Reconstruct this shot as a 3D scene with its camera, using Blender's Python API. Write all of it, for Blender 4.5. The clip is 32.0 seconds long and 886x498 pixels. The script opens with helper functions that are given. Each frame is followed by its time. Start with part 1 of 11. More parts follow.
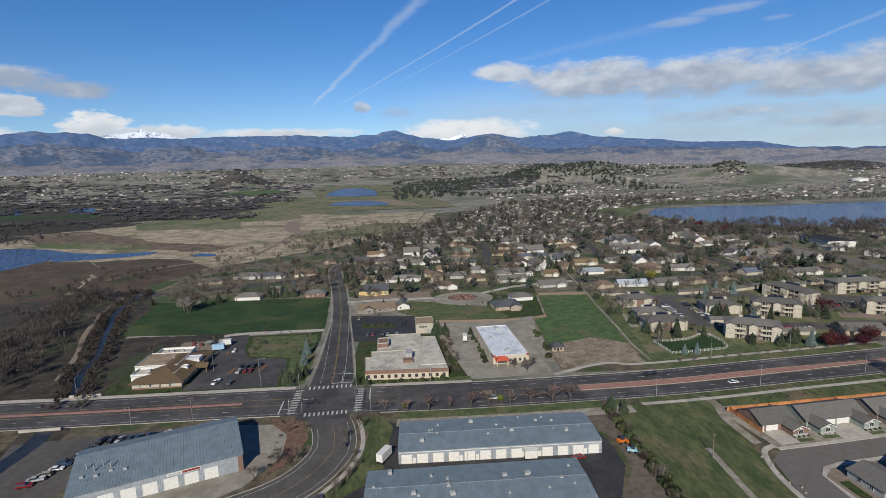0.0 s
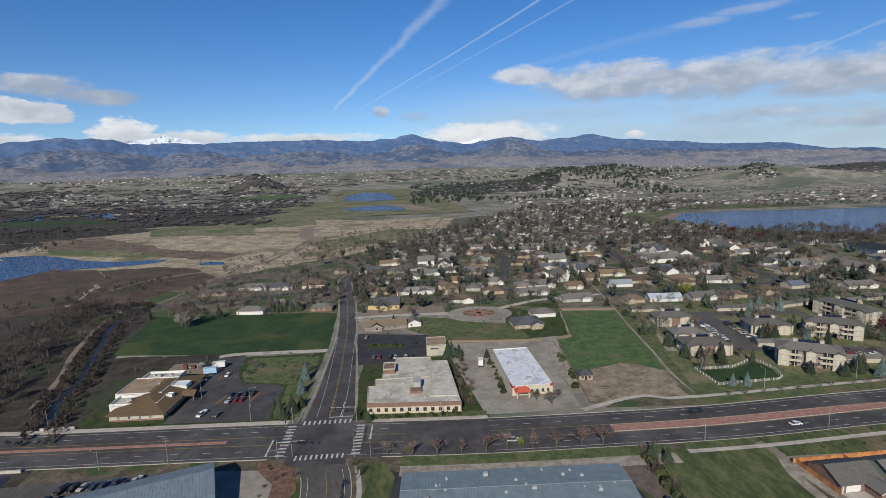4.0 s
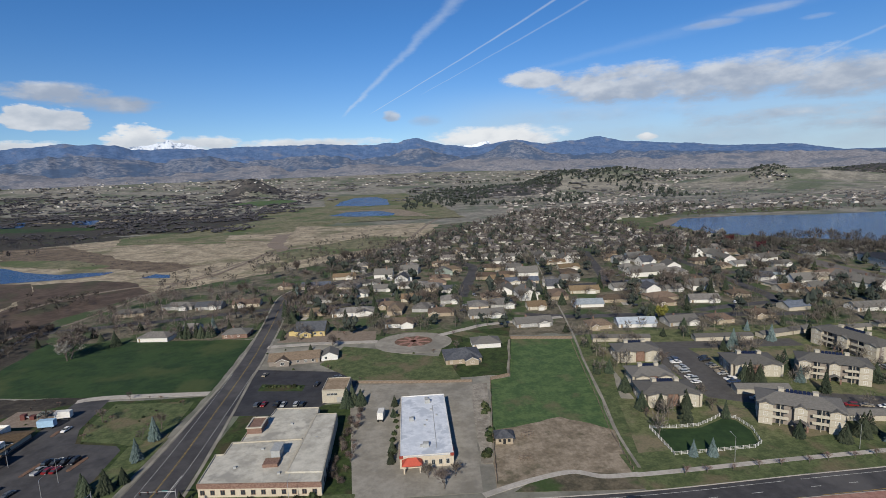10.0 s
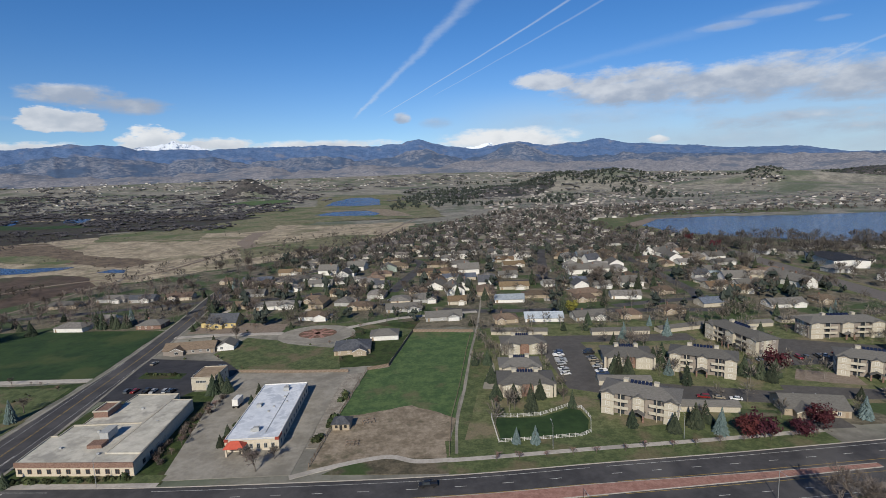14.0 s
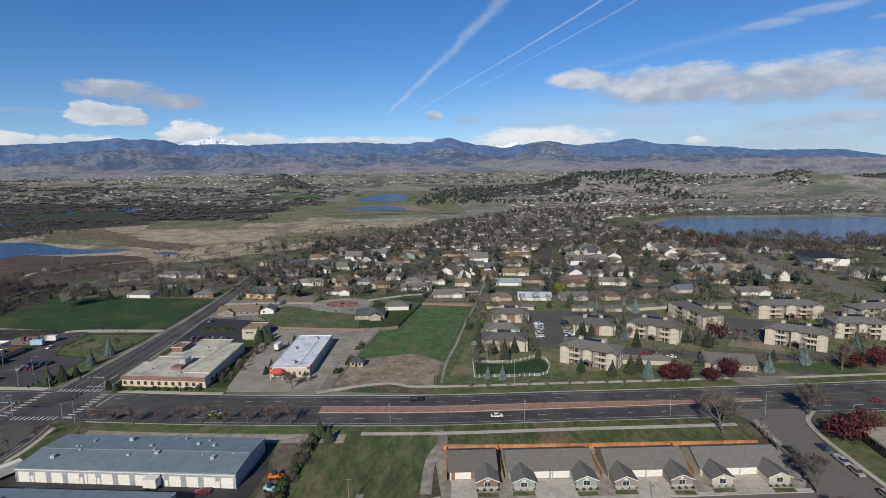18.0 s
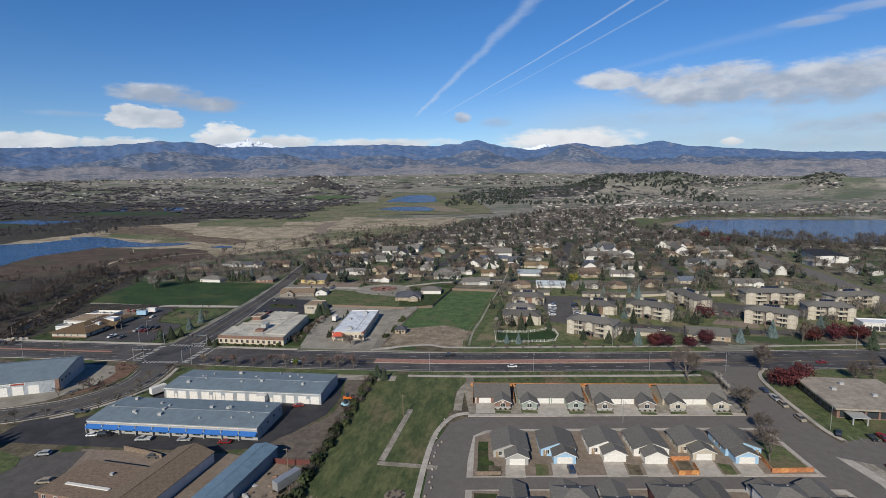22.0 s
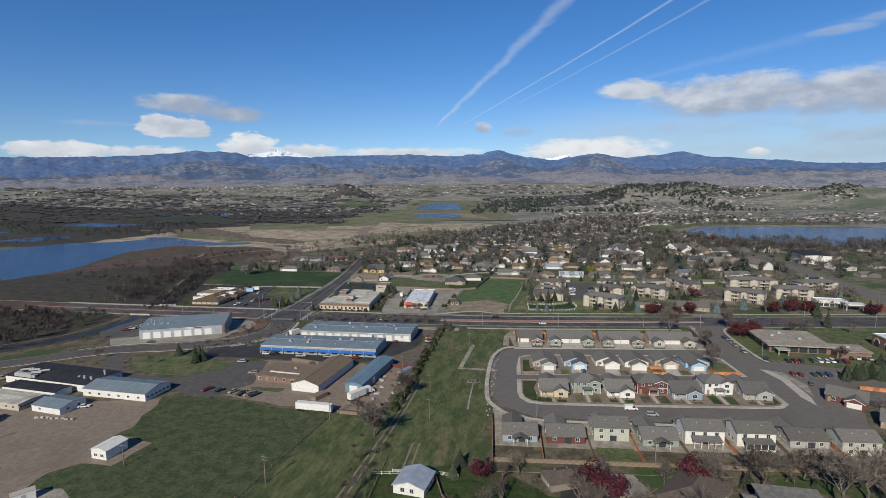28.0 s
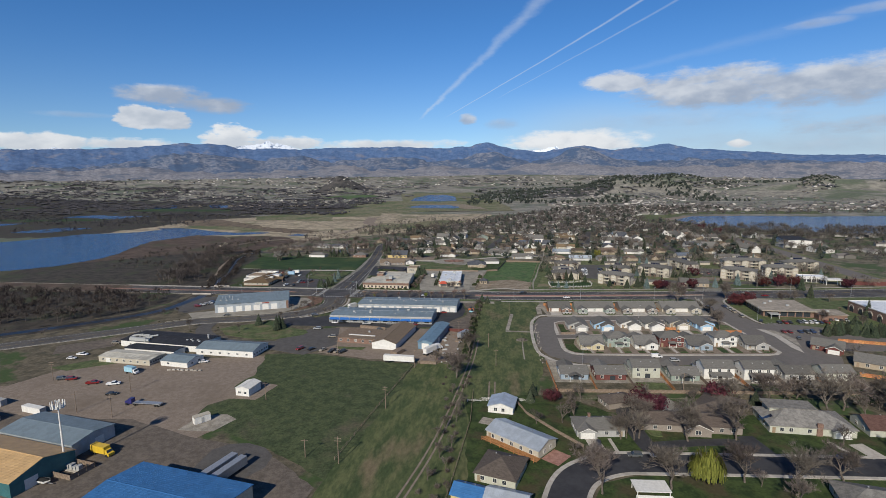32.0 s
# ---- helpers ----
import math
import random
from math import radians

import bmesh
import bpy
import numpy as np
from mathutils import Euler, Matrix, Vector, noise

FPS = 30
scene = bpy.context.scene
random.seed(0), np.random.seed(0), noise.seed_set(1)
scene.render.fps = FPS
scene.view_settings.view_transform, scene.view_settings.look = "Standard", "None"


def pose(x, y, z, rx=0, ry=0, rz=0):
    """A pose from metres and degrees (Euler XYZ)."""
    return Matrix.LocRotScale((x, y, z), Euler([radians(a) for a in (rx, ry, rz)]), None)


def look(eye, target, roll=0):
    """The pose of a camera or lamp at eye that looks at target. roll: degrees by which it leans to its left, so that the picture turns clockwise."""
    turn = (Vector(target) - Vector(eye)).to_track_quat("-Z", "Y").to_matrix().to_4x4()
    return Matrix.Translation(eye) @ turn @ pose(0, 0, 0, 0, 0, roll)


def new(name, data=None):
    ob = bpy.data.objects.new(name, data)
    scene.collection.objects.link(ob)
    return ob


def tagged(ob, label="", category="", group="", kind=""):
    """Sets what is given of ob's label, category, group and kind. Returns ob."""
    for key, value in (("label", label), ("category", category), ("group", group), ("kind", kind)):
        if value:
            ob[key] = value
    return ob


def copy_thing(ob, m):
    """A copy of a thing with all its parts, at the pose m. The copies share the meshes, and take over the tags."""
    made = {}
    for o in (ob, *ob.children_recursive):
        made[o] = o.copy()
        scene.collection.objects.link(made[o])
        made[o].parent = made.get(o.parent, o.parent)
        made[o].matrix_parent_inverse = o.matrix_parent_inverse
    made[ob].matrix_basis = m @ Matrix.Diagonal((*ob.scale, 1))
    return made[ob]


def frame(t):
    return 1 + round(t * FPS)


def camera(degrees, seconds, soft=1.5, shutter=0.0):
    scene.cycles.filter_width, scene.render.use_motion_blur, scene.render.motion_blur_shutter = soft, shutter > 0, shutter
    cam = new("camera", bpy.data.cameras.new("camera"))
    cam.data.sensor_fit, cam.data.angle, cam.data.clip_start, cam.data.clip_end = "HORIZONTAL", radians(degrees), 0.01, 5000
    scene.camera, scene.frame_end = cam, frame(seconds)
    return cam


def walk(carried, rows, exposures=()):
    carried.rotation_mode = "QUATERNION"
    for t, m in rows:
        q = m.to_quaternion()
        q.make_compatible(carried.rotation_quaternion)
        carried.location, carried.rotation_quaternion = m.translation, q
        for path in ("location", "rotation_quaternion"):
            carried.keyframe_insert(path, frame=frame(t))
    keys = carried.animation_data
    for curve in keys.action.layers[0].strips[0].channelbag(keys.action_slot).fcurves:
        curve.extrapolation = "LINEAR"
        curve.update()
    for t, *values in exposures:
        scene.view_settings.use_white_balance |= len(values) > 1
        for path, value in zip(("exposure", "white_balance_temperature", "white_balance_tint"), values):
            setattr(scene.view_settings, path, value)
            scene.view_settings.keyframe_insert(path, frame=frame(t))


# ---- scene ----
cam = camera(81.6, 32.0, soft=0.8)
METRES, EYE, TILT, LEAN, TURN = 431.0, 102.0, 0.7, 0.0, -5.4
ROWS = [
    (0.0, 0, 0, 0, -0.29, -10.13, 1.64),
    (0.5, -0.0007, 0.0077, 0.0004, 0.11, -10.13, 1.6),
    (1.0, -0.0007, 0.016, 0.0006, 0.53, -10.08, 1.65),
    (1.5, -0.0009, 0.0246, 0.001, 0.86, -10.05, 1.68),
    (2.0, -0.0002, 0.0334, 0.0012, 1.1, -9.99, 1.75),
    (2.5, 0.0005, 0.0423, 0.0013, 1.26, -9.93, 1.82),
    (3.0, 0.0018, 0.0512, 0.0011, 1.44, -9.84, 1.89),
    (3.5, 0.0039, 0.0601, 0.0009, 1.6, -9.76, 1.95),
    (5.5, 0.0204, 0.0984, 0.0007, 2.29, -9.47, 1.99),
    (6.0, 0.0261, 0.1092, 0.0002, 2.41, -9.44, 2.03),
    (6.5, 0.0327, 0.1206, -0.0003, 2.53, -9.4, 2.03),
    (7.0, 0.0403, 0.1325, -0.0008, 2.62, -9.38, 2.08),
    (7.5, 0.0498, 0.1446, -0.0014, 2.68, -9.31, 2.15),
    (8.0, 0.0614, 0.1571, -0.0021, 2.74, -9.26, 2.2),
    (8.5, 0.0726, 0.1692, -0.0028, 2.74, -9.26, 2.22),
    (9.0, 0.0869, 0.1809, -0.0039, 2.81, -9.24, 2.25),
    (9.5, 0.1018, 0.1923, -0.005, 2.84, -9.23, 2.28),
    (10.0, 0.1184, 0.2023, -0.0065, 2.92, -9.21, 2.32),
    (10.5, 0.1371, 0.2113, -0.0083, 3.11, -9.1, 2.37),
    (11.0, 0.1566, 0.2184, -0.0108, 3.21, -9.07, 2.41),
    (11.5, 0.1763, 0.2233, -0.0128, 3.28, -9.05, 2.4),
    (12.0, 0.1972, 0.2258, -0.0153, 3.33, -9.07, 2.42),
    (12.5, 0.2172, 0.2252, -0.0175, 3.42, -9.05, 2.38),
    (13.0, 0.2364, 0.222, -0.0203, 3.52, -9.02, 2.38),
    (13.5, 0.2527, 0.2151, -0.0222, 3.76, -8.98, 2.27),
    (15.5, 0.293, 0.1647, -0.0265, 5.04, -8.88, 1.71),
    (16.0, 0.2985, 0.1481, -0.0267, 5.5, -8.95, 1.53),
    (16.5, 0.3029, 0.1307, -0.0266, 5.99, -8.99, 1.42),
    (17.0, 0.3067, 0.1131, -0.0261, 6.45, -9.04, 1.33),
    (17.5, 0.3106, 0.0952, -0.0246, 6.94, -9.12, 1.26),
    (18.0, 0.3137, 0.0782, -0.0232, 7.42, -9.07, 1.22),
    (18.5, 0.3162, 0.0619, -0.0227, 7.91, -9.04, 1.14),
    (19.0, 0.3188, 0.0453, -0.0217, 8.27, -9.04, 1.17),
    (19.5, 0.3213, 0.0286, -0.0208, 8.54, -9.07, 1.18),
    (20.0, 0.324, 0.0126, -0.0202, 9, -9.03, 1.17),
    (20.5, 0.3259, -0.0038, -0.0198, 9.47, -8.99, 1.12),
    (21.0, 0.3273, -0.0207, -0.019, 9.93, -8.93, 1.03),
    (21.5, 0.3287, -0.0377, -0.0186, 10.07, -8.92, 1.07),
    (22.0, 0.3295, -0.0547, -0.0185, 10.49, -8.83, 1.12),
    (22.5, 0.3299, -0.0729, -0.0185, 10.94, -8.74, 1.12),
    (23.0, 0.3306, -0.0916, -0.0186, 11.37, -8.67, 1.12),
    (23.5, 0.3311, -0.111, -0.0183, 11.76, -8.58, 1.05),
    (24.0, 0.3313, -0.1297, -0.018, 12.11, -8.37, 1.01),
    (24.5, 0.3311, -0.1487, -0.0179, 12.36, -8.17, 1.02),
    (25.0, 0.3313, -0.1683, -0.0176, 12.52, -8.06, 1.01),
    (25.5, 0.3312, -0.1882, -0.0172, 12.63, -7.97, 1.01),
    (27.5, 0.3267, -0.2638, -0.0163, 12.83, -7.73, 0.91),
    (28.0, 0.3247, -0.2838, -0.0161, 12.73, -7.77, 0.89),
    (28.5, 0.3216, -0.3033, -0.0158, 12.7, -7.82, 0.9),
    (29.0, 0.3183, -0.3221, -0.0155, 12.51, -7.89, 0.83),
    (29.5, 0.3132, -0.3403, -0.0152, 12.22, -8.04, 0.72),
    (30.0, 0.3075, -0.3575, -0.0153, 11.9, -8.17, 0.7),
    (30.5, 0.2988, -0.3737, -0.0158, 11.49, -8.33, 0.73),
    (31.0, 0.2896, -0.3869, -0.0128, 11.3829, -8.7651, 0.7392),
    (31.5, 0.2765, -0.3994, -0.0139, 11.2665, -8.7324, 0.8953),
    (32.0, 0.2609, -0.4088, -0.015, 11.0751, -8.6655, 0.9723),
]
walk(cam, [(t, pose(0, 0, EYE, TILT, LEAN, TURN) @ pose(METRES * x, METRES * y, METRES * z, 90 + pitch, roll, yaw)) for t, x, y, z, yaw, pitch, roll in ROWS])

# ---- world, sun, exposure ----
SUN_EL, SUN_AZ = 32.0, 195.0     # degrees; azimuth clockwise from +y
scene.view_settings.exposure = 0.0
world = bpy.data.worlds.new("sky")
scene.world = world
world.use_nodes = True
WT = world.node_tree
WT.nodes.clear()


class Wire:
    """Small arithmetic on node sockets of one tree."""
    def __init__(self, tree, sock):
        self.tree, self.sock = tree, sock

    def op(self, kind, b=None, c=None, clamp=False):
        n = self.tree.nodes.new("ShaderNodeMath")
        n.operation, n.use_clamp = kind, clamp
        for k, v in enumerate((self, b, c)):
            if v is None:
                continue
            if isinstance(v, Wire):
                self.tree.links.new(v.sock, n.inputs[k])
            else:
                n.inputs[k].default_value = v
        return Wire(self.tree, n.outputs[0])

    def __add__(self, o): return self.op("ADD", o)
    def __sub__(self, o): return self.op("SUBTRACT", o)
    def __mul__(self, o): return self.op("MULTIPLY", o)
    def __truediv__(self, o): return self.op("DIVIDE", o)

    def step(self, lo, hi):
        n = self.tree.nodes.new("ShaderNodeMapRange")
        n.interpolation_type = "SMOOTHSTEP"
        self.tree.links.new(self.sock, n.inputs[0])
        n.inputs[1].default_value, n.inputs[2].default_value = lo, hi
        return Wire(self.tree, n.outputs[0])


def wire_xyz(tree, x, y, z):
    n = tree.nodes.new("ShaderNodeCombineXYZ")
    for k, v in enumerate((x, y, z)):
        if isinstance(v, Wire):
            tree.links.new(v.sock, n.inputs[k])
        else:
            n.inputs[k].default_value = v
    return Wire(tree, n.outputs[0])


def wire_noise(tree, vec, scale, detail=5.0, rough=0.55):
    n = tree.nodes.new("ShaderNodeTexNoise")
    if vec is not None:
        tree.links.new(vec.sock, n.inputs["Vector"])
    n.inputs["Scale"].default_value, n.inputs["Detail"].default_value, n.inputs["Roughness"].default_value = scale, detail, rough
    return Wire(tree, n.outputs["Fac"])


def wire_mix(tree, fac, a, b):
    n = tree.nodes.new("ShaderNodeMix")
    n.data_type = "RGBA"
    if isinstance(fac, Wire):
        tree.links.new(fac.sock, n.inputs["Factor"])
    else:
        n.inputs["Factor"].default_value = fac
    for key, v in ((6, a), (7, b)):
        if isinstance(v, Wire):
            tree.links.new(v.sock, n.inputs[key])
        else:
            n.inputs[key].default_value = (*v, 1)
    return Wire(tree, n.outputs[2])


def build_sky():
    coord = WT.nodes.new("ShaderNodeTexCoord")
    sep = WT.nodes.new("ShaderNodeSeparateXYZ")
    WT.links.new(coord.outputs["Generated"], sep.inputs[0])
    x, y, z = (Wire(WT, sep.outputs[k]) for k in range(3))
    az = x.op("ARCTAN2", y) * (180 / math.pi)
    el = z.op("ARCSINE") * (180 / math.pi)
    plane = wire_xyz(WT, az, el * 2.2, 0.0)
    fine = wire_noise(WT, plane, 0.30, 9, 0.62)
    wisp = wire_noise(WT, wire_xyz(WT, az * 0.6, el * 2.6, 3.0), 0.5, 8, 0.65)
    broad = wire_noise(WT, wire_xyz(WT, az, el * 3.2, 7.0), 0.055, 5, 0.55)
    billow = wire_noise(WT, wire_xyz(WT, az, el * 1.9, 11.0), 0.36, 5, 0.52)

    def puff(a0, e0, wa, we, soft=0.35, amp=0.8, up=1.0, lift=0.0):
        """A cloud round a direction: its cover and how brightly it is lit; up > 1 flattens its underside."""
        da, de = (az - a0) / wa, (el - e0) / we
        shape = ((da * da + (de.op("MAXIMUM", 0.0) + de.op("MINIMUM", 0.0) * up).op("POWER", 2.0)) * -1.0 + 1.0).op("MAXIMUM", -1.2)
        cover = (shape * 0.6 + (fine - 0.5) * (amp * 1.9) + (wisp - 0.5) * (amp * 1.1)).step(0.04, 0.04 + soft)
        lit = (de * 0.42 + (billow - 0.5) * 2.0 + (fine - 0.5) * 0.7 + lift).step(-0.45, 0.8)
        return cover, lit

    def trail(a1, e1, a2, e2, width, power, ragged):
        ln = math.hypot(a2 - a1, e2 - e1)
        ua, ue = (a2 - a1) / ln, (e2 - e1) / ln
        ra, re = az - a1, el - e1
        along = (ra * ua + re * ue) / ln
        off = ra * -ue + re * ua + (fine - 0.5) * ragged + (along * 3.1).op("SINE") * 0.12
        wide = along * -width * 0.75 + width
        d = (off / wide).op("ABSOLUTE")
        body = d.step(1.0, 0.0)
        ends = along.step(1.02, 0.92) * along.step(-0.9, -0.2)
        return body * ends * (broad * 0.9 + 0.35) * power * (wisp * 1.2 + 0.4)

    trails = [trail(3.6, 16.5, -8.2, 6.2, 0.9, 0.36, 1.3), trail(13.9, 16.2, -5.4, 6.35, 0.18, 0.42, 0.12), trail(17.2, 15.9, 0.2, 8.2, 0.17, 0.26, 0.15),
              trail(45.0, 11.1, 36.5, 8.2, 0.3, 0.24, 0.4), trail(29, 12.7, 9.0, 9.6, 0.9, 0.1, 0.8)]
    streaks = trails[0]
    for c in trails[1:]:
        streaks = streaks.op("MAXIMUM", c)

    sky = WT.nodes.new("ShaderNodeTexSky")
    sky.sky_type, sky.sun_disc = "NISHITA", False
    sky.sun_elevation, sky.sun_rotation = radians(SUN_EL), radians(SUN_AZ)
    sky.altitude, sky.air_density, sky.dust_density, sky.ozone_density = 1500, 1.0, 0.3, 2.0
    tint = wire_mix(WT, el.step(0.0, 17.0), (0.75, 0.92, 1.14), (0.415, 0.83, 1.25))
    tint = wire_mix(WT, el.step(16.0, 60.0), tint, (0.2, 0.46, 0.8))      # deep blue zenith of thin dry air
    mul = WT.nodes.new("ShaderNodeMix")
    mul.data_type, mul.blend_type = "RGBA", "MULTIPLY"
    mul.inputs["Factor"].default_value = 1.0
    WT.links.new(sky.outputs[0], mul.inputs[6])
    WT.links.new(tint.sock, mul.inputs[7])
    out = Wire(WT, mul.outputs[2])
    veil = el.step(9.5, 3.0) * az.step(-4, 12) * (broad.step(0.2, 0.7) * 0.5 + 0.32)
    out = wire_mix(WT, veil, out, (5.0, 6.6, 8.3))
    out = wire_mix(WT, streaks, out, (7.6, 8.4, 9.3))
    WHITE_BANK, GREY_BANK = ((6.6, 7.1, 7.8), (9.6, 9.8, 10.0)), ((4.1, 4.75, 5.9), (7.6, 8.0, 8.6))
    banks = [(GREY_BANK, 0.5, ((20, 5.4, 13, 1.1, 1.2, 0.7), (30, 2.6, 20, 1.5, 1.2, 0.6), (46, 1.6, 16, 1.4, 1.2, 0.6), (-40, 6.0, 4.6, 0.35, 1.2, 0.5), (33.5, 13.2, 3.6, 0.5, 0.9, 0.5), (29.4, 12.6, 2.8, 0.5, 0.7, 0.45), (37.5, 11.9, 1.6, 0.3, 1.0, 0.5))), (WHITE_BANK, 0.95, ((8.3, 3.5, 8.5, 1.45, 0.4, 0.5, 1.0, 0.5), (-43.5, 3.5, 4.5, 1.0, 0.35, 0.85), (-36, 3.5, 5.0, 0.75, 0.35, 0.8), (-27.6, 4.3, 3.4, 1.35, 0.3, 0.9, 1.0, 0.1), (-22.5, 3.8, 5, 0.85, 0.4, 0.8), (-12, 3.5, 10, 0.75, 0.5, 0.7), (-57, 3.6, 9, 1.1, 0.35, 0.85), (23.8, 2.7, 1.2, 0.5, 0.4, 0.7)))]
    banks += [(GREY_BANK, 0.8, ((-2.9, 6.2, 1.15, 0.75, 0.5, 0.7), (1.0, 5.6, 2.4, 0.8, 1.0, 0.5), (35, 3.9, 11, 1.0, 0.7, 0.6, 1.2), (47, 3.0, 12, 1.2, 0.7, 0.6, 1.2))), (GREY_BANK, 0.9, ((-33.5, 8.1, 4.6, 1.2, 0.5, 0.6, 1.0, -0.2), (-29.5, 7.4, 5.4, 0.9, 0.6, 0.5, 1.0, -0.3)))]
    banks += [(((5.3, 6.0, 7.0), (8.8, 9.1, 9.6)), 0.97, ((-35.6, 6.0, 2.6, 1.3, 0.2, 0.8, 1.2, 0.15), (-33.0, 5.9, 2.6, 1.25, 0.25, 0.8, 1.2, 0.0))), (GREY_BANK, 0.92, ((12.6, 9.2, 3.8, 1.35, 0.35, 0.5, 1.3, 0.4), (21.5, 7.9, 9.0, 2.5, 0.45, 0.5, 1.25, 0.05), (32, 7.5, 12, 2.5, 0.5, 0.5, 1.15, 0.0), (44, 6.8, 14, 2.5, 0.5, 0.5, 1.15, 0.0), (62, 6.4, 14, 2.6, 0.5, 0.5, 1.15, 0.0)))]
    for (lo, hi), power, puffs in banks:
        cover = bright = None
        for p in puffs:
            c, l = puff(*p)
            bright = l if bright is None else wire_mix(WT, c, bright, l)
            cover = c if cover is None else cover.op("MAXIMUM", c)
        out = wire_mix(WT, cover * power, out, wire_mix(WT, bright, lo, hi))
    bg = WT.nodes.new("ShaderNodeBackground")
    bg.inputs[1].default_value = 0.085
    WT.links.new(out.sock, bg.inputs[0])
    end = WT.nodes.new("ShaderNodeOutputWorld")
    WT.links.new(bg.outputs[0], end.inputs[0])


build_sky()
sun = new("sun", bpy.data.lights.new("sun", "SUN"))
sun.data.energy, sun.data.angle, sun.data.color = 5.0, radians(0.5), (1.0, 0.92, 0.78)
_a, _e = radians(SUN_AZ), radians(SUN_EL)
sun.matrix_world = look((0, 0, 300), Vector((0, 0, 300)) - Vector((math.sin(_a) * math.cos(_e), math.cos(_a) * math.cos(_e), math.sin(_e))))

# ---- materials ----
def material(name, dark, light, scale=1.0, rough=0.9, fine=0.0, bump=0.0, metal=0.0, random_tint=0.0, coords="world", stretch=(1, 1, 1), spread=(0.35, 0.65), third=None, third_scale=0.05, third_band=(0.5, 0.65), spec=0.3):
    """Two colours mottled by noise at a size in metres, a third in broad patches, fine grain, relief."""
    m = bpy.data.materials.new(name)
    m.use_nodes = True
    t = m.node_tree
    b = t.nodes["Principled BSDF"]
    if coords == "world":
        src = t.nodes.new("ShaderNodeNewGeometry").outputs["Position"]
    else:
        src = t.nodes.new("ShaderNodeTexCoord").outputs["Object"]
    mp = t.nodes.new("ShaderNodeMapping")
    t.links.new(src, mp.inputs[0])
    mp.inputs["Scale"].default_value = stretch
    vec = Wire(t, mp.outputs[0])
    n1 = wire_noise(t, vec, 1.0 / scale, 6, 0.62).step(*spread)
    col = wire_mix(t, n1, dark, light)
    if third:
        n3 = wire_noise(t, vec, third_scale, 4, 0.6).step(*third_band)
        col = wire_mix(t, n3, col, third)
    if fine:
        n2 = wire_noise(t, vec, 4.0 / scale, 4, 0.7)
        hs = t.nodes.new("ShaderNodeHueSaturation")
        t.links.new(((n2 - 0.5) * (fine * 2.4) + 1.0).sock, hs.inputs["Value"])
        t.links.new(col.sock, hs.inputs["Color"])
        col = Wire(t, hs.outputs[0])
    if random_tint:
        info = t.nodes.new("ShaderNodeObjectInfo")
        hs = t.nodes.new("ShaderNodeHueSaturation")
        r = Wire(t, info.outputs["Random"])
        t.links.new(((r - 0.5) * (2 * random_tint) + 1.0).sock, hs.inputs["Value"])
        t.links.new((((r * 7.31).op("FRACT") - 0.5) * (0.07 * random_tint) + 0.5).sock, hs.inputs["Hue"])
        t.links.new(col.sock, hs.inputs["Color"])
        col = Wire(t, hs.outputs[0])
    t.links.new(col.sock, b.inputs["Base Color"])
    b.inputs["Roughness"].default_value, b.inputs["Metallic"].default_value = rough, metal
    b.inputs["Specular IOR Level"].default_value = spec
    if bump:
        bp = t.nodes.new("ShaderNodeBump")
        bp.inputs["Strength"].default_value, bp.inputs["Distance"].default_value = 0.7, bump
        t.links.new(wire_noise(t, vec, 3.0 / scale, 4, 0.65).sock, bp.inputs["Height"])
        t.links.new(bp.outputs[0], b.inputs["Normal"])
    return m


def foliage(name, a, b, tint=0.5):
    """Colour varies from clump to clump and from plant to plant."""
    m = bpy.data.materials.new(name)
    m.use_nodes = True
    t = m.node_tree
    p = t.nodes["Principled BSDF"]
    geo = t.nodes.new("ShaderNodeNewGeometry")
    col = wire_mix(t, Wire(t, geo.outputs["Random Per Island"]), a, b)
    info = t.nodes.new("ShaderNodeObjectInfo")
    hs = t.nodes.new("ShaderNodeHueSaturation")
    r = Wire(t, info.outputs["Random"])
    t.links.new(((r - 0.5) * tint * 2 + 1.0).sock, hs.inputs["Value"])
    t.links.new((((r * 5.3).op("FRACT") - 0.5) * 0.05 + 0.5).sock, hs.inputs["Hue"])
    t.links.new(col.sock, hs.inputs["Color"])
    t.links.new(hs.outputs[0], p.inputs["Base Color"])
    p.inputs["Roughness"].default_value, p.inputs["Specular IOR Level"].default_value = 0.8, 0.15
    return m


def ribbed(name, col, gap=0.6, axis=0, rough=0.45, metal=0.3):
    """Standing-seam or ribbed sheet: seams across one axis of the object."""
    m = material(name, tuple(c * 0.82 for c in col), col, 3.0, rough, 0.06, 0, metal, 0, "object", third=tuple(c * 0.7 for c in col), third_scale=0.12, third_band=(0.55, 0.8))
    t = m.node_tree
    sep = t.nodes.new("ShaderNodeSeparateXYZ")
    t.links.new(t.nodes.new("ShaderNodeTexCoord").outputs["Object"], sep.inputs[0])
    u = (Wire(t, sep.outputs[axis]) / gap).op("FRACT")
    seam = (u - 0.5).op("ABSOLUTE").step(0.42, 0.5)
    bp = t.nodes.new("ShaderNodeBump")
    bp.inputs["Distance"].default_value = 0.06
    t.links.new(seam.sock, bp.inputs["Height"])
    t.links.new(bp.outputs[0], t.nodes["Principled BSDF"].inputs["Normal"])
    return m


def paint(name, col, rough=0.6, metal=0.0, **k):
    return material(name, tuple(c * 0.86 for c in col), col, 0.8, rough, 0.08, 0, metal, coords="object", **k)


